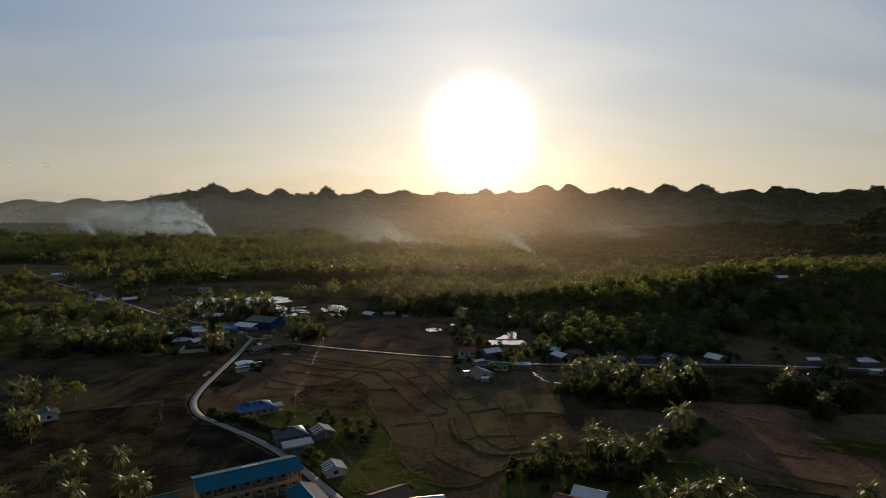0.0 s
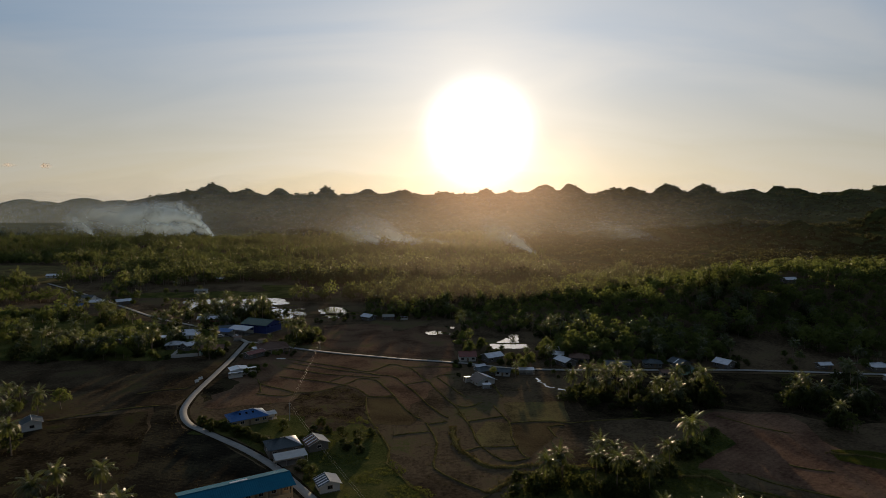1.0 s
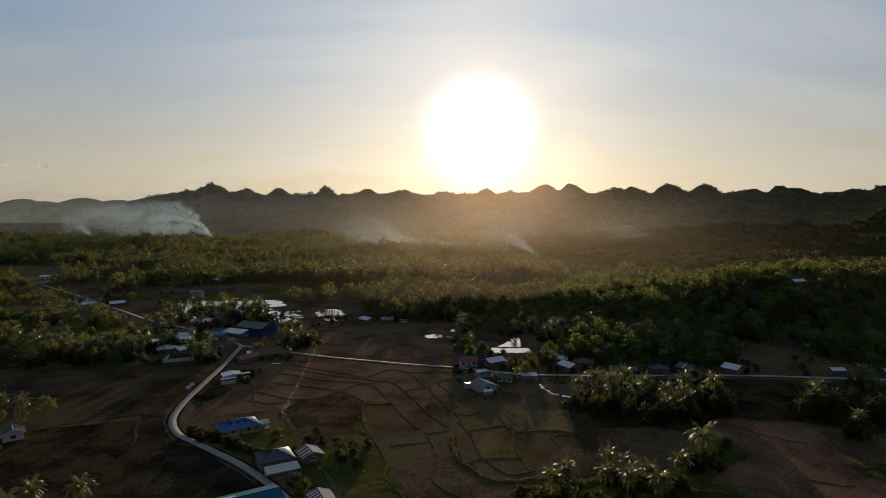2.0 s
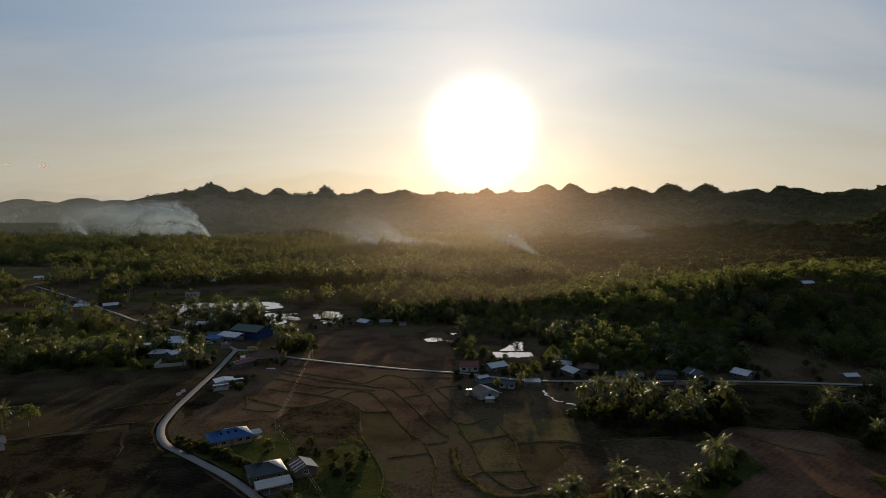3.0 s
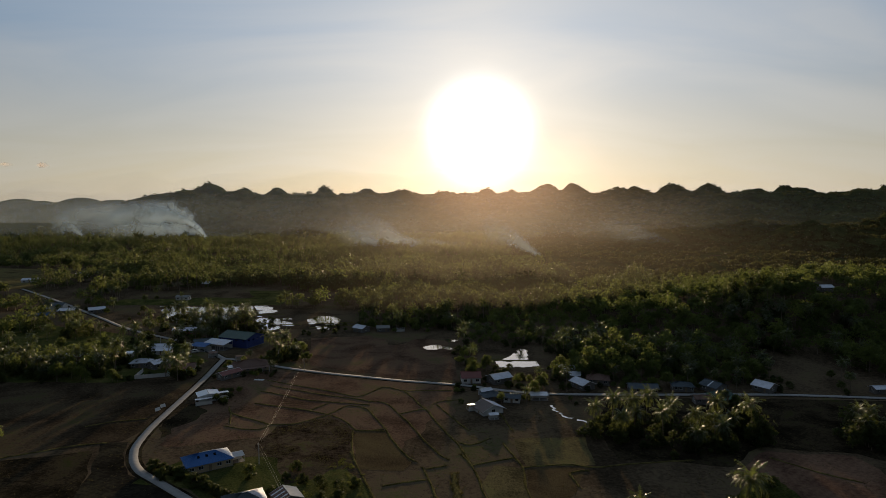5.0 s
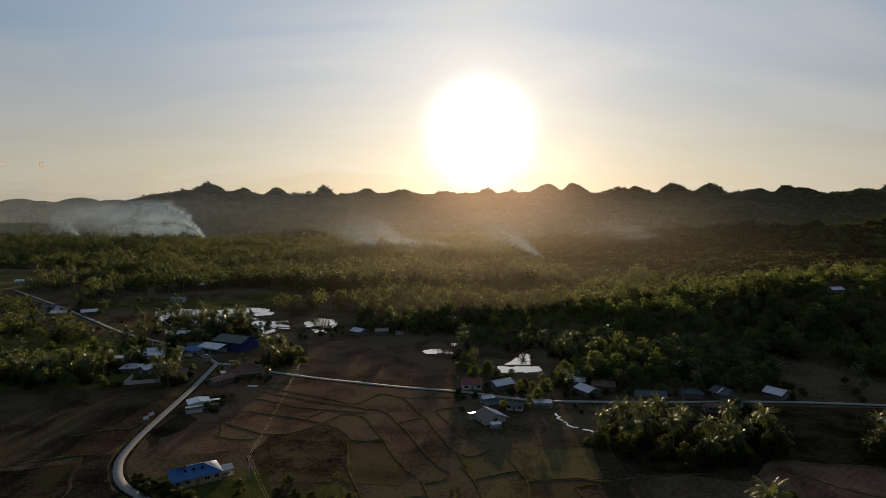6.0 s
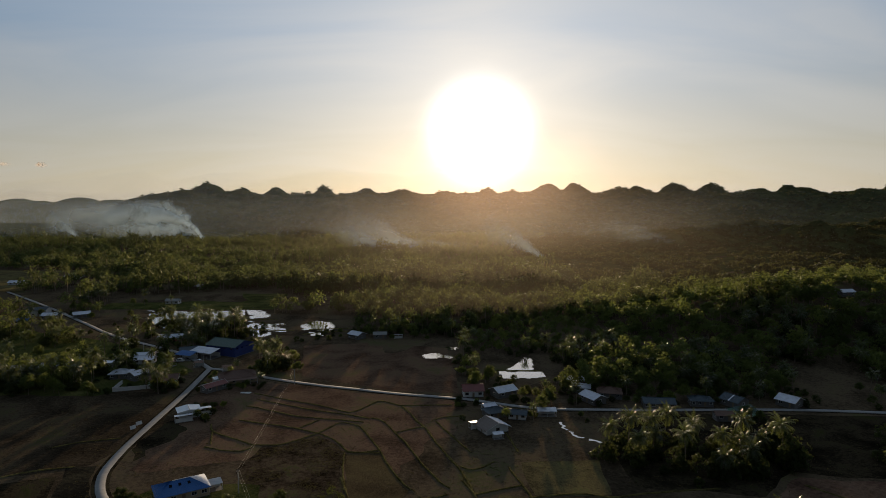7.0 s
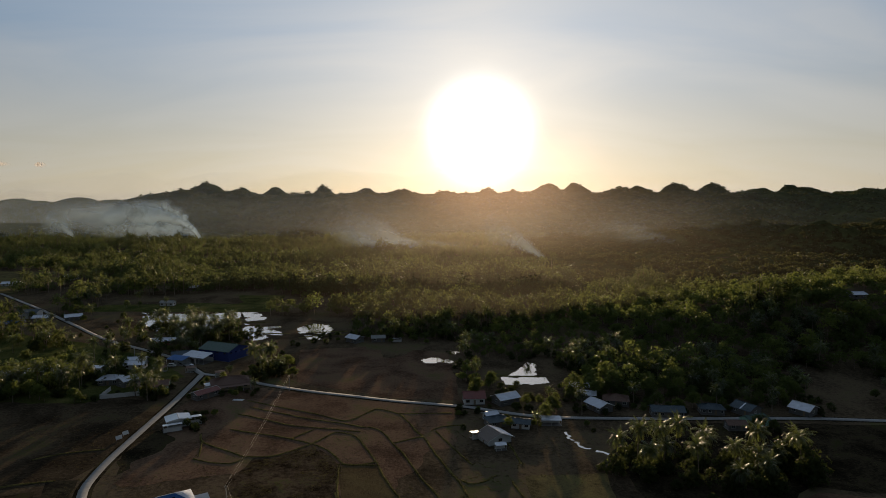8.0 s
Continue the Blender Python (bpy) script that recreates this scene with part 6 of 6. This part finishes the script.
def fence(x0, y0, x1, y1, h):
    """A whitewashed block fence: panels between piers."""
    n = max(2, int(math.dist((x0, y0), (x1, y1)) / 3.2))
    ang = math.degrees(math.atan2(y1 - y0, x1 - x0))
    f = thing("fence", x0, y0, 0, ang, "whitewashed block fence round a yard", "fence")
    ln = math.dist((x0, y0), (x1, y1))
    for i in range(n):
        part("panel", boxes((ln * i / n + 0.15, ln * (i + 1) / n - 0.15, -0.07, 0.07, -0.1, h)), M_WHITE, f)
    for i in range(n + 1):
        part("pier", boxes((ln * i / n - 0.15, ln * i / n + 0.15, -0.15, 0.15, -0.1, h + 0.18)), M_WHITE, f)


fence(-156.5, 350.8, -141.5, 355.9, 1.9)
fence(-156.5, 350.8, -158.5, 363.0, 1.9)


def sheet_on_ground(x, y, turn, L, W, z, material, label):
    bm = bmesh.new()
    n = 8
    g = [[bm.verts.new((L * (i / n - 0.5), W * (j / 3 - 0.5), z + 0.18 * abs(fbm(i * 1.7, j * 2.3 + x, 0.5, 2)))) for j in range(4)] for i in range(n + 1)]
    for i in range(n):
        for j in range(3):
            bm.faces.new((g[i][j], g[i + 1][j], g[i + 1][j + 1], g[i][j + 1]))
    ob = bmesh.ops.extrude_face_region(bm, geom=bm.faces[:])
    for v in [e for e in ob["geom"] if isinstance(e, bmesh.types.BMVert)]:
        v.co.z += 0.03
    me = bpy.data.meshes.new("drying_sheet")
    bm.to_mesh(me)
    bm.free()
    me.materials.append(material)
    o = new("drying_sheet", me)
    o.matrix_world = pose(x, y, 0, 0, 0, turn)
    tagged(o, label, "sheet")


sheet_on_ground(-93.6, 349.5, -4, 5.0, 2.2, 0.12, M_WHITE, "white plastic sheet lying in the dry field")


def drum(x, y):
    d = thing("water_drum", x, y, 0, 0, "white plastic water drum standing in the grass", "drum")
    part("body", tube(bmesh.new(), [(0, 0, -0.02), (0, 0, 0.15), (0, 0, 0.5), (0, 0, 0.85), (0, 0, 1.0)], [0.36, 0.4, 0.42, 0.4, 0.34], 14), M_WHITE, d)
    part("lid", tube(bmesh.new(), [(0, 0, 1.0), (0, 0, 1.08)], [0.37, 0.35], 14), M_BLUE, d)


drum(-37.1, 227.3)


def trestle(x, y, turn):
    """White slanted boards on legs beside the lane."""
    t = thing("roadside_board", x, y, 0, turn, "white slanted board on short legs by the lane", "sign", "roadside boards")
    bm = boxes((-1.2, 1.2, -0.04, 0.04, 0.5, 1.9))
    bmesh.ops.rotate(bm, verts=bm.verts[:], cent=(0, 0, 0.5), matrix=Matrix.Rotation(radians(-20), 3, "X"))
    part("board", bm, M_WHITE, t)
    for sx in (-1.0, 1.0):
        part("leg", tube(bmesh.new(), [(sx, 0.05, -0.1), (sx, 0.05, 0.6)], [0.05, 0.05], 6), M_TIMBER, t)


trestle(-122.4, 303.5, 60)
trestle(-122.3, 308.0, 60)


def pickup(x, y, turn, body_mat, label):
    """A small parked utility vehicle: body, cab glass, bumpers and wheels."""
    c = thing("parked_van", x, y, 0.2, turn, label, "vehicle")
    bm = boxes((-2.1, 2.1, -0.85, 0.85, 0.45, 1.05))
    bmesh.ops.bevel(bm, geom=bm.edges[:], offset=0.1, segments=2, affect="EDGES")
    part("body", bm, body_mat, c)
    bm = boxes((-1.9, 1.2, -0.78, 0.78, 1.03, 1.85))
    for v in bm.verts:
        if v.co.z > 1.5:
            v.co.x *= 0.86
            v.co.y *= 0.88
    bmesh.ops.bevel(bm, geom=bm.edges[:], offset=0.1, segments=2, affect="EDGES")
    part("cab", bm, body_mat, c)
    for sy in (-1, 1):
        part("side_window", boxes((-1.5, 0.85, sy * 0.74 - 0.03, sy * 0.74 + 0.03, 1.2, 1.65)), M_GLASS, c)
    part("windscreen", boxes((1.02, 1.12, -0.6, 0.6, 1.15, 1.6)), M_GLASS, c)
    for sx in (-1.3, 1.3):
        for sy in (-0.8, 0.8):
            w = part("wheel", tube(bmesh.new(), [(sx, sy - 0.1, 0.33), (sx, sy + 0.1, 0.33)], [0.33, 0.33], 14), M_DARKMETAL, c)
            part("rim", tube(bmesh.new(), [(sx, sy - 0.115, 0.33), (sx, sy + 0.115, 0.33)], [0.18, 0.18], 10), M_ZINC, w)


pickup(-145.0, 415.4, -43, M_WHITE, "white van parked at the junction")
pickup(-136.2, 401.5, -43, M_ZINC, "pale van parked before the sheds")
pickup(-147.5, 403.0, 5, M_WHITE, "white van parked by the shed")


# ---------------------------------------------------------------- grass, tufts and far woodland
def tufts(name, spots, tall, material, label):
    """Grass clumps: a few bent blades each."""
    rng = random.Random(len(spots) + 7)
    V, Fc, T = [], [], []
    for x, y in spots:
        z = ground_z(x, y)
        tone = rng.random()
        for _ in range(5):
            a, l, s = rng.uniform(0, 6.28), rng.uniform(0.5, 1.0) * tall, rng.uniform(0.1, 0.22)
            dx, dy = math.cos(a), math.sin(a)
            px, py = x + rng.uniform(-0.4, 0.4), y + rng.uniform(-0.4, 0.4)
            b = len(V)
            V += [(px - dy * s, py + dx * s, z - 0.02), (px + dy * s, py - dx * s, z - 0.02), (px + dx * l * 0.55, py + dy * l * 0.55, z + l)]
            Fc.append((b, b + 1, b + 2))
            T += [tone] * 3
    ob = new(name, mesh_from(name, V, Fc, (material,), tone=T))
    return tagged(ob, label, "grass", kind="stuff")


M_TUFT = leafy("dry_grass_blade", (0.06, 0.055, 0.02), (0.08, 0.07, 0.032), (0.13, 0.11, 0.045), 0.45, 0.03)


M_YARD = leafy("green_grass_blade", (0.03, 0.038, 0.011), (0.070, 0.080, 0.02), (0.20, 0.215, 0.05), 0.45, 0.03)


def in_poly(x, y, poly):
    inside = False
    for (x0, y0), (x1, y1) in zip(poly, poly[1:] + poly[:1]):
        if (y0 > y) != (y1 > y) and x < (x1 - x0) * (y - y0) / (y1 - y0) + x0:
            inside = not inside
    return inside


def grow_grass():
    rng = random.Random(77)
    spots = []
    for ln in BUND_LINES:
        for p in ln:
            spots += [(p.x + rng.gauss(0, 0.3), p.y + rng.gauss(0, 0.3)) for _ in range(2)]
    tufts("bund_grass", spots, 0.34, M_TUFT, "dry grass fringing the field bunds")
    spots = []
    for ln in LEVEE_LINES:
        for p in ln:
            spots += [(p.x + rng.gauss(0, 0.8), p.y + rng.gauss(0, 0.8)) for _ in range(7)]
    tufts("bank_grass", spots, 0.8, M_TUFT, "tall sunlit grass on the ditch banks")
    spots = []
    yard = [(-42, 246), (-36, 258), (-24, 240), (-20, 218), (-2, 188), (-20, 176), (-42, 190), (-50, 215), (-58, 238)]
    knoll = [(17, 191), (26, 209), (48, 212), (90, 212), (95, 180), (60, 172), (15, 172)]
    for poly, n in ((yard, 9000), (knoll, 6000), (RICE, 5000), (BANK_GRASS, 5000)):
        xs, ys = [p[0] for p in poly], [p[1] for p in poly]
        k = 0
        while k < n:
            x, y = rng.uniform(min(xs), max(xs)), rng.uniform(min(ys), max(ys))
            if in_poly(x, y, poly) and road_gap(x, y) > 3 and (fbm(x, y, 0.09, 3) > 0.02 or poly in (RICE, BANK_GRASS)):
                spots.append((x, y))
            k += 1
    tufts("yard_grass", spots, 0.4, M_YARD, "rough tall grass on the open yards and knoll")
    spots = []
    while len(spots) < 1200:
        x, y = rng.uniform(-70, -28), rng.uniform(247, 301)
        if in_poly(x, y, ROUGH_PLOT) and fbm(x, y, 0.12, 3) > -0.1:
            spots.append((x, y))
    tufts("plot_weeds", spots, 0.26, M_TUFT, "dry weeds and clods over the rough plot")
    spots = [(rng.uniform(-165, 160), rng.uniform(175, 330)) for _ in range(9000)]
    spots = [(x, y) for x, y in spots if road_gap(x, y) > 3 and fbm(x, y, 0.05, 3) > 0.0]
    tufts("stubble", spots, 0.22, M_TUFT, "sparse dry stubble over the fields")


grow_grass()


def plain_z(x, y):
    return 7.0 + 3.5 * fbm(x, y, 0.03, 3) + 3.0 * fbm(x, y, 0.004, 2) - 14 * (1 - smoothstep(1330, 1420, y)) - 60 * smoothstep(3900, 4300, y) * (x > -1200)


relief("wooded_plain", plain_z, -3900, 1500, 1330, 3700, 24, 20, "far plain closed over with trees")


def glare_sheet_mat(name, colour, width):
    """Stand-in for sun glare: nearly clear, turning a little of the light it meets by a few degrees."""
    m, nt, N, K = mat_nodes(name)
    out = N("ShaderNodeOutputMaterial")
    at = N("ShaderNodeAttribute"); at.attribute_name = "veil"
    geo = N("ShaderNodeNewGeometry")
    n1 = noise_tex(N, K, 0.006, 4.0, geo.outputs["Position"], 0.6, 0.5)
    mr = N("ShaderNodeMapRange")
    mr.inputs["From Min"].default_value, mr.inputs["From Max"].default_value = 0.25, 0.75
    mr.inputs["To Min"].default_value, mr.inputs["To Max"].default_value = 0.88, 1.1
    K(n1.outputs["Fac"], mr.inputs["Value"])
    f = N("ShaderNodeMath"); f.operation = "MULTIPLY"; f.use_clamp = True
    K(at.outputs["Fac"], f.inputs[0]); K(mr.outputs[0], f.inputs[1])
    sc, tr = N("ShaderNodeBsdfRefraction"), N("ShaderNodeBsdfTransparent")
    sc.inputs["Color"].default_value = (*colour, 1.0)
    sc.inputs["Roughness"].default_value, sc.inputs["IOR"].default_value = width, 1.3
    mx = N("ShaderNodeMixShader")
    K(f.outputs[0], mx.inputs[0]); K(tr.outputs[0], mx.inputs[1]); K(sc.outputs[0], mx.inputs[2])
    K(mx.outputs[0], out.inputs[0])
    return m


M_GLARE = glare_sheet_mat("sun_glare_sheet", (0.95, 0.82, 0.70), 0.9)
M_FARGLARE = glare_sheet_mat("far_sun_glare_sheet", (1.0, 0.74, 0.60), 0.62)
# sheet colour standing in for distance haze over ridge and far hills
M_HAZE = smoke_mat("haze_sheet", (0.42, 0.50, 0.60), 0.004, -0.1, 0.8, 3.0, 0.42)


# ---------------------------------------------------------------- smoke of field fires, haze sheets
def smoke_plume(x, y, z, path, widths, dens, label, material=None):
    """A drifting veil of smoke on one bulged sheet: it rises from its fire along a path (metres across and up), swells
    and thins out. Haze sheets use it too.
    """
    material = material or M_SMOKE
    n, m = 40, 16
    line = spline(path, max(1.0, math.dist(path[0], path[-1]) / 40))
    verts, d = [], []
    cnt = len(line)
    for i, p in enumerate(line):
        t = i / (cnt - 1)
        k = t * (len(widths) - 1)
        a, f = min(int(k), len(widths) - 2), k - min(int(k), len(widths) - 2)
        w = widths[a] + (widths[a + 1] - widths[a]) * f
        q = dens[a] + (dens[a + 1] - dens[a]) * f
        tan = (line[min(i + 1, cnt - 1)] - line[max(i - 1, 0)]).normalized()
        nx, nz = -tan.y, tan.x
        for j in range(m + 1):
            r = 2 * j / m - 1
            px, pz = p.x + nx * r * w, p.y + nz * r * w
            px, pz = px + 0.3 * w * fbm(px + x, pz, 1.4 / (w + 6), 3), pz + 0.3 * w * fbm(pz, px + x, 1.4 / (w + 6), 3)
            bulge = w * 0.8 * math.sqrt(max(0.0, 1 - r * r)) * (1 + 0.5 * fbm(px, pz, 0.03, 3))
            verts.append((x + px, y - bulge, max(z + pz, ground_z(x + px, y) + 0.5)))
            d.append(q * (1 - r * r) ** 0.9)
    faces = [(i * (m + 1) + j, i * (m + 1) + j + 1, (i + 1) * (m + 1) + j + 1, (i + 1) * (m + 1) + j) for i in range(cnt - 1) for j in range(m)]
    me = mesh_from("smoke_plume", verts, faces, (material,), smooth=True)
    at = me.attributes.new("veil", "FLOAT", "POINT")
    at.data.foreach_set("value", np.asarray(d, np.float32))
    return tagged(new("smoke_plume", me), label, "smoke", kind="stuff")


smoke_plume(-491, 1300, 6, [(0, 0), (-8, 14), (-22, 30), (-46, 43), (-85, 50), (-130, 52), (-210, 50), (-300, 46)], [3, 9, 17, 24, 29, 31, 31, 29], [1.0, 1.0, 0.95, 0.85, 0.7, 0.55, 0.35, 0.0], "bluish field-fire smoke billowing over the wood")
smoke_plume(-493, 1318, 5, [(0, 0), (-22, 16), (-62, 22), (-120, 24), (-205, 24)], [4, 15, 22, 24, 20], [0.5, 0.8, 0.72, 0.5, 0.0], "low smoke drifting off the field fire")
smoke_plume(-525, 1318, 50, [(0, 0), (-30, 16), (-75, 22), (-130, 20)], [7, 14, 18, 16], [0.2, 0.5, 0.45, 0.0], "upper billows of the field-fire smoke")
for px, pz, pr, pd in ((-24, 46, 9, 0.6), (-38, 58, 11, 0.6), (-13, 28, 7, 0.7), (-62, 70, 13, 0.45)):
    smoke_plume(-491 + px, 1285, 6 + pz, [(-pr, -pr * 0.3), (-pr * 0.3, 0), (pr * 0.3, pr * 0.2), (pr, pr * 0.2)], [pr * 0.5, pr, pr, pr * 0.5], [0.0, pd, pd, 0.0], "billow on the edge of the smoke")
smoke_plume(-749, 1305, 8, [(0, 0), (-8, 14), (-26, 28), (-60, 36)], [3, 10, 18, 26], [0.7, 0.55, 0.35, 0.0], "thin smoke rising from a far field fire")
smoke_plume(-40, 1090, 6, [(0, 0), (-24, 10), (-60, 20), (-100, 38), (-130, 44)], [4, 13, 24, 32, 36], [0.4, 0.45, 0.4, 0.25, 0.0], "hazy smoke hanging over the wood")
smoke_plume(-70, 1050, 6, [(0, 0), (-20, 6), (-50, 14), (-90, 30), (-110, 46)], [3, 9, 16, 22, 26], [0.5, 0.5, 0.4, 0.25, 0.0], "thin smoke curling up behind the wood")
smoke_plume(60, 1080, 4, [(0, 4), (-60, 8), (-140, 10), (-230, 12)], [6, 12, 14, 10], [0.0, 0.4, 0.4, 0.0], "low streak of smoke along the edge of the wood")
smoke_plume(140, 960, 6, [(0, 0), (-16, 10), (-34, 22), (-60, 34), (-90, 38)], [3, 9, 14, 22, 28], [0.4, 0.5, 0.4, 0.22, 0.0], "thin smoke trailing from a clearing fire")
smoke_plume(420, 1200, 8, [(0, 0), (-40, 12), (-100, 24), (-170, 30)], [6, 16, 24, 30], [0.14, 0.2, 0.14, 0.0], "faint smoke under the ridge")
# two wide sheets added to lighten the ridge and blue the far hills
smoke_plume(1250, 1385, 0, [(0, 50), (-600, 58), (-1250, 60), (-1900, 56), (-2500, 45), (-2900, 40)], [70, 85, 95, 90, 75, 50], [0.0, 0.05, 0.18, 0.24, 0.22, 0.1], "low sheet of smoke and painted haze along the foot of the ridge", M_HAZE)
smoke_plume(-700, 2200, 0, [(250, 30), (-200, 40), (-600, 45), (-1300, 45)], [40, 60, 70, 70], [0.0, 0.22, 0.34, 0.34], "bluish sheet painting distance haze before the far hills", M_HAZE)
smoke_plume(-2800, 4300, 322, [(-45, 0), (-12, 4), (12, 3), (50, 0)], [5, 20, 18, 6], [0.0, 0.8, 0.7, 0.0], "small grey cloud low in the evening sky", M_CLOUD)
smoke_plume(-3060, 4300, 328, [(-60, 0), (-10, 4), (60, 0)], [5, 18, 5], [0.0, 0.6, 0.0], "small pale cloud low in the evening sky", M_CLOUD)


def glare_bank(y, x0, x1, top, dens, material, label):
    """A wavering upright sheet that adds sun glare over the wood, thinning out upwards."""
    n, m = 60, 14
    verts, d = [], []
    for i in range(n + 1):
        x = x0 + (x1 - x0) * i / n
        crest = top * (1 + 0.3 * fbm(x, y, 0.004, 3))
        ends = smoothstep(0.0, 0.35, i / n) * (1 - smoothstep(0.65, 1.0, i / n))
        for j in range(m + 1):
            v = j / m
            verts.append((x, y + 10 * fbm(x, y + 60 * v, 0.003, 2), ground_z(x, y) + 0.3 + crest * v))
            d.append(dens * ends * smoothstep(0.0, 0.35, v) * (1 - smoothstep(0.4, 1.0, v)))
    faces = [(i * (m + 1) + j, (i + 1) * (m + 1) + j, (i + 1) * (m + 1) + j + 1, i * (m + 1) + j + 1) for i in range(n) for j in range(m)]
    me = mesh_from("glare_sheet", verts, faces, (material,), smooth=True)
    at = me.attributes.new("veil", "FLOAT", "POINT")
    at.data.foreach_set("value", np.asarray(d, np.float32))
    return tagged(new("glare_sheet", me), label, "smoke", kind="stuff")


# upright sheets added to lay sun glare over the wood and ridge
glare_bank(480, -260, 460, 55, 0.0045, M_GLARE, "added sheet of sun glare at the edge of the wood")
glare_bank(640, -450, 620, 80, 0.006, M_GLARE, "added sheet of sun glare between the palms")
glare_bank(930, -700, 680, 120, 0.0085, M_GLARE, "added sheet of sun glare over the middle of the wood")
glare_bank(1440, -1250, 1350, 230, 0.007, M_FARGLARE, "added sheet of sun glare standing before the ridge")

# black plates laid on the blue roof, painting its three skylights as dark holes
for k in range(3):
    vent = part("roof_opening", boxes((-0.4, 0.4, -0.55, 0.55, 0.0, 0.05)), M_BLACKPLATE, BLUE_HOUSE, "black square plate standing for a roof opening")
    vent.matrix_basis = pose(-3.2 + 2.6 * k, -1.9, 4.42, 24, 0, 0)
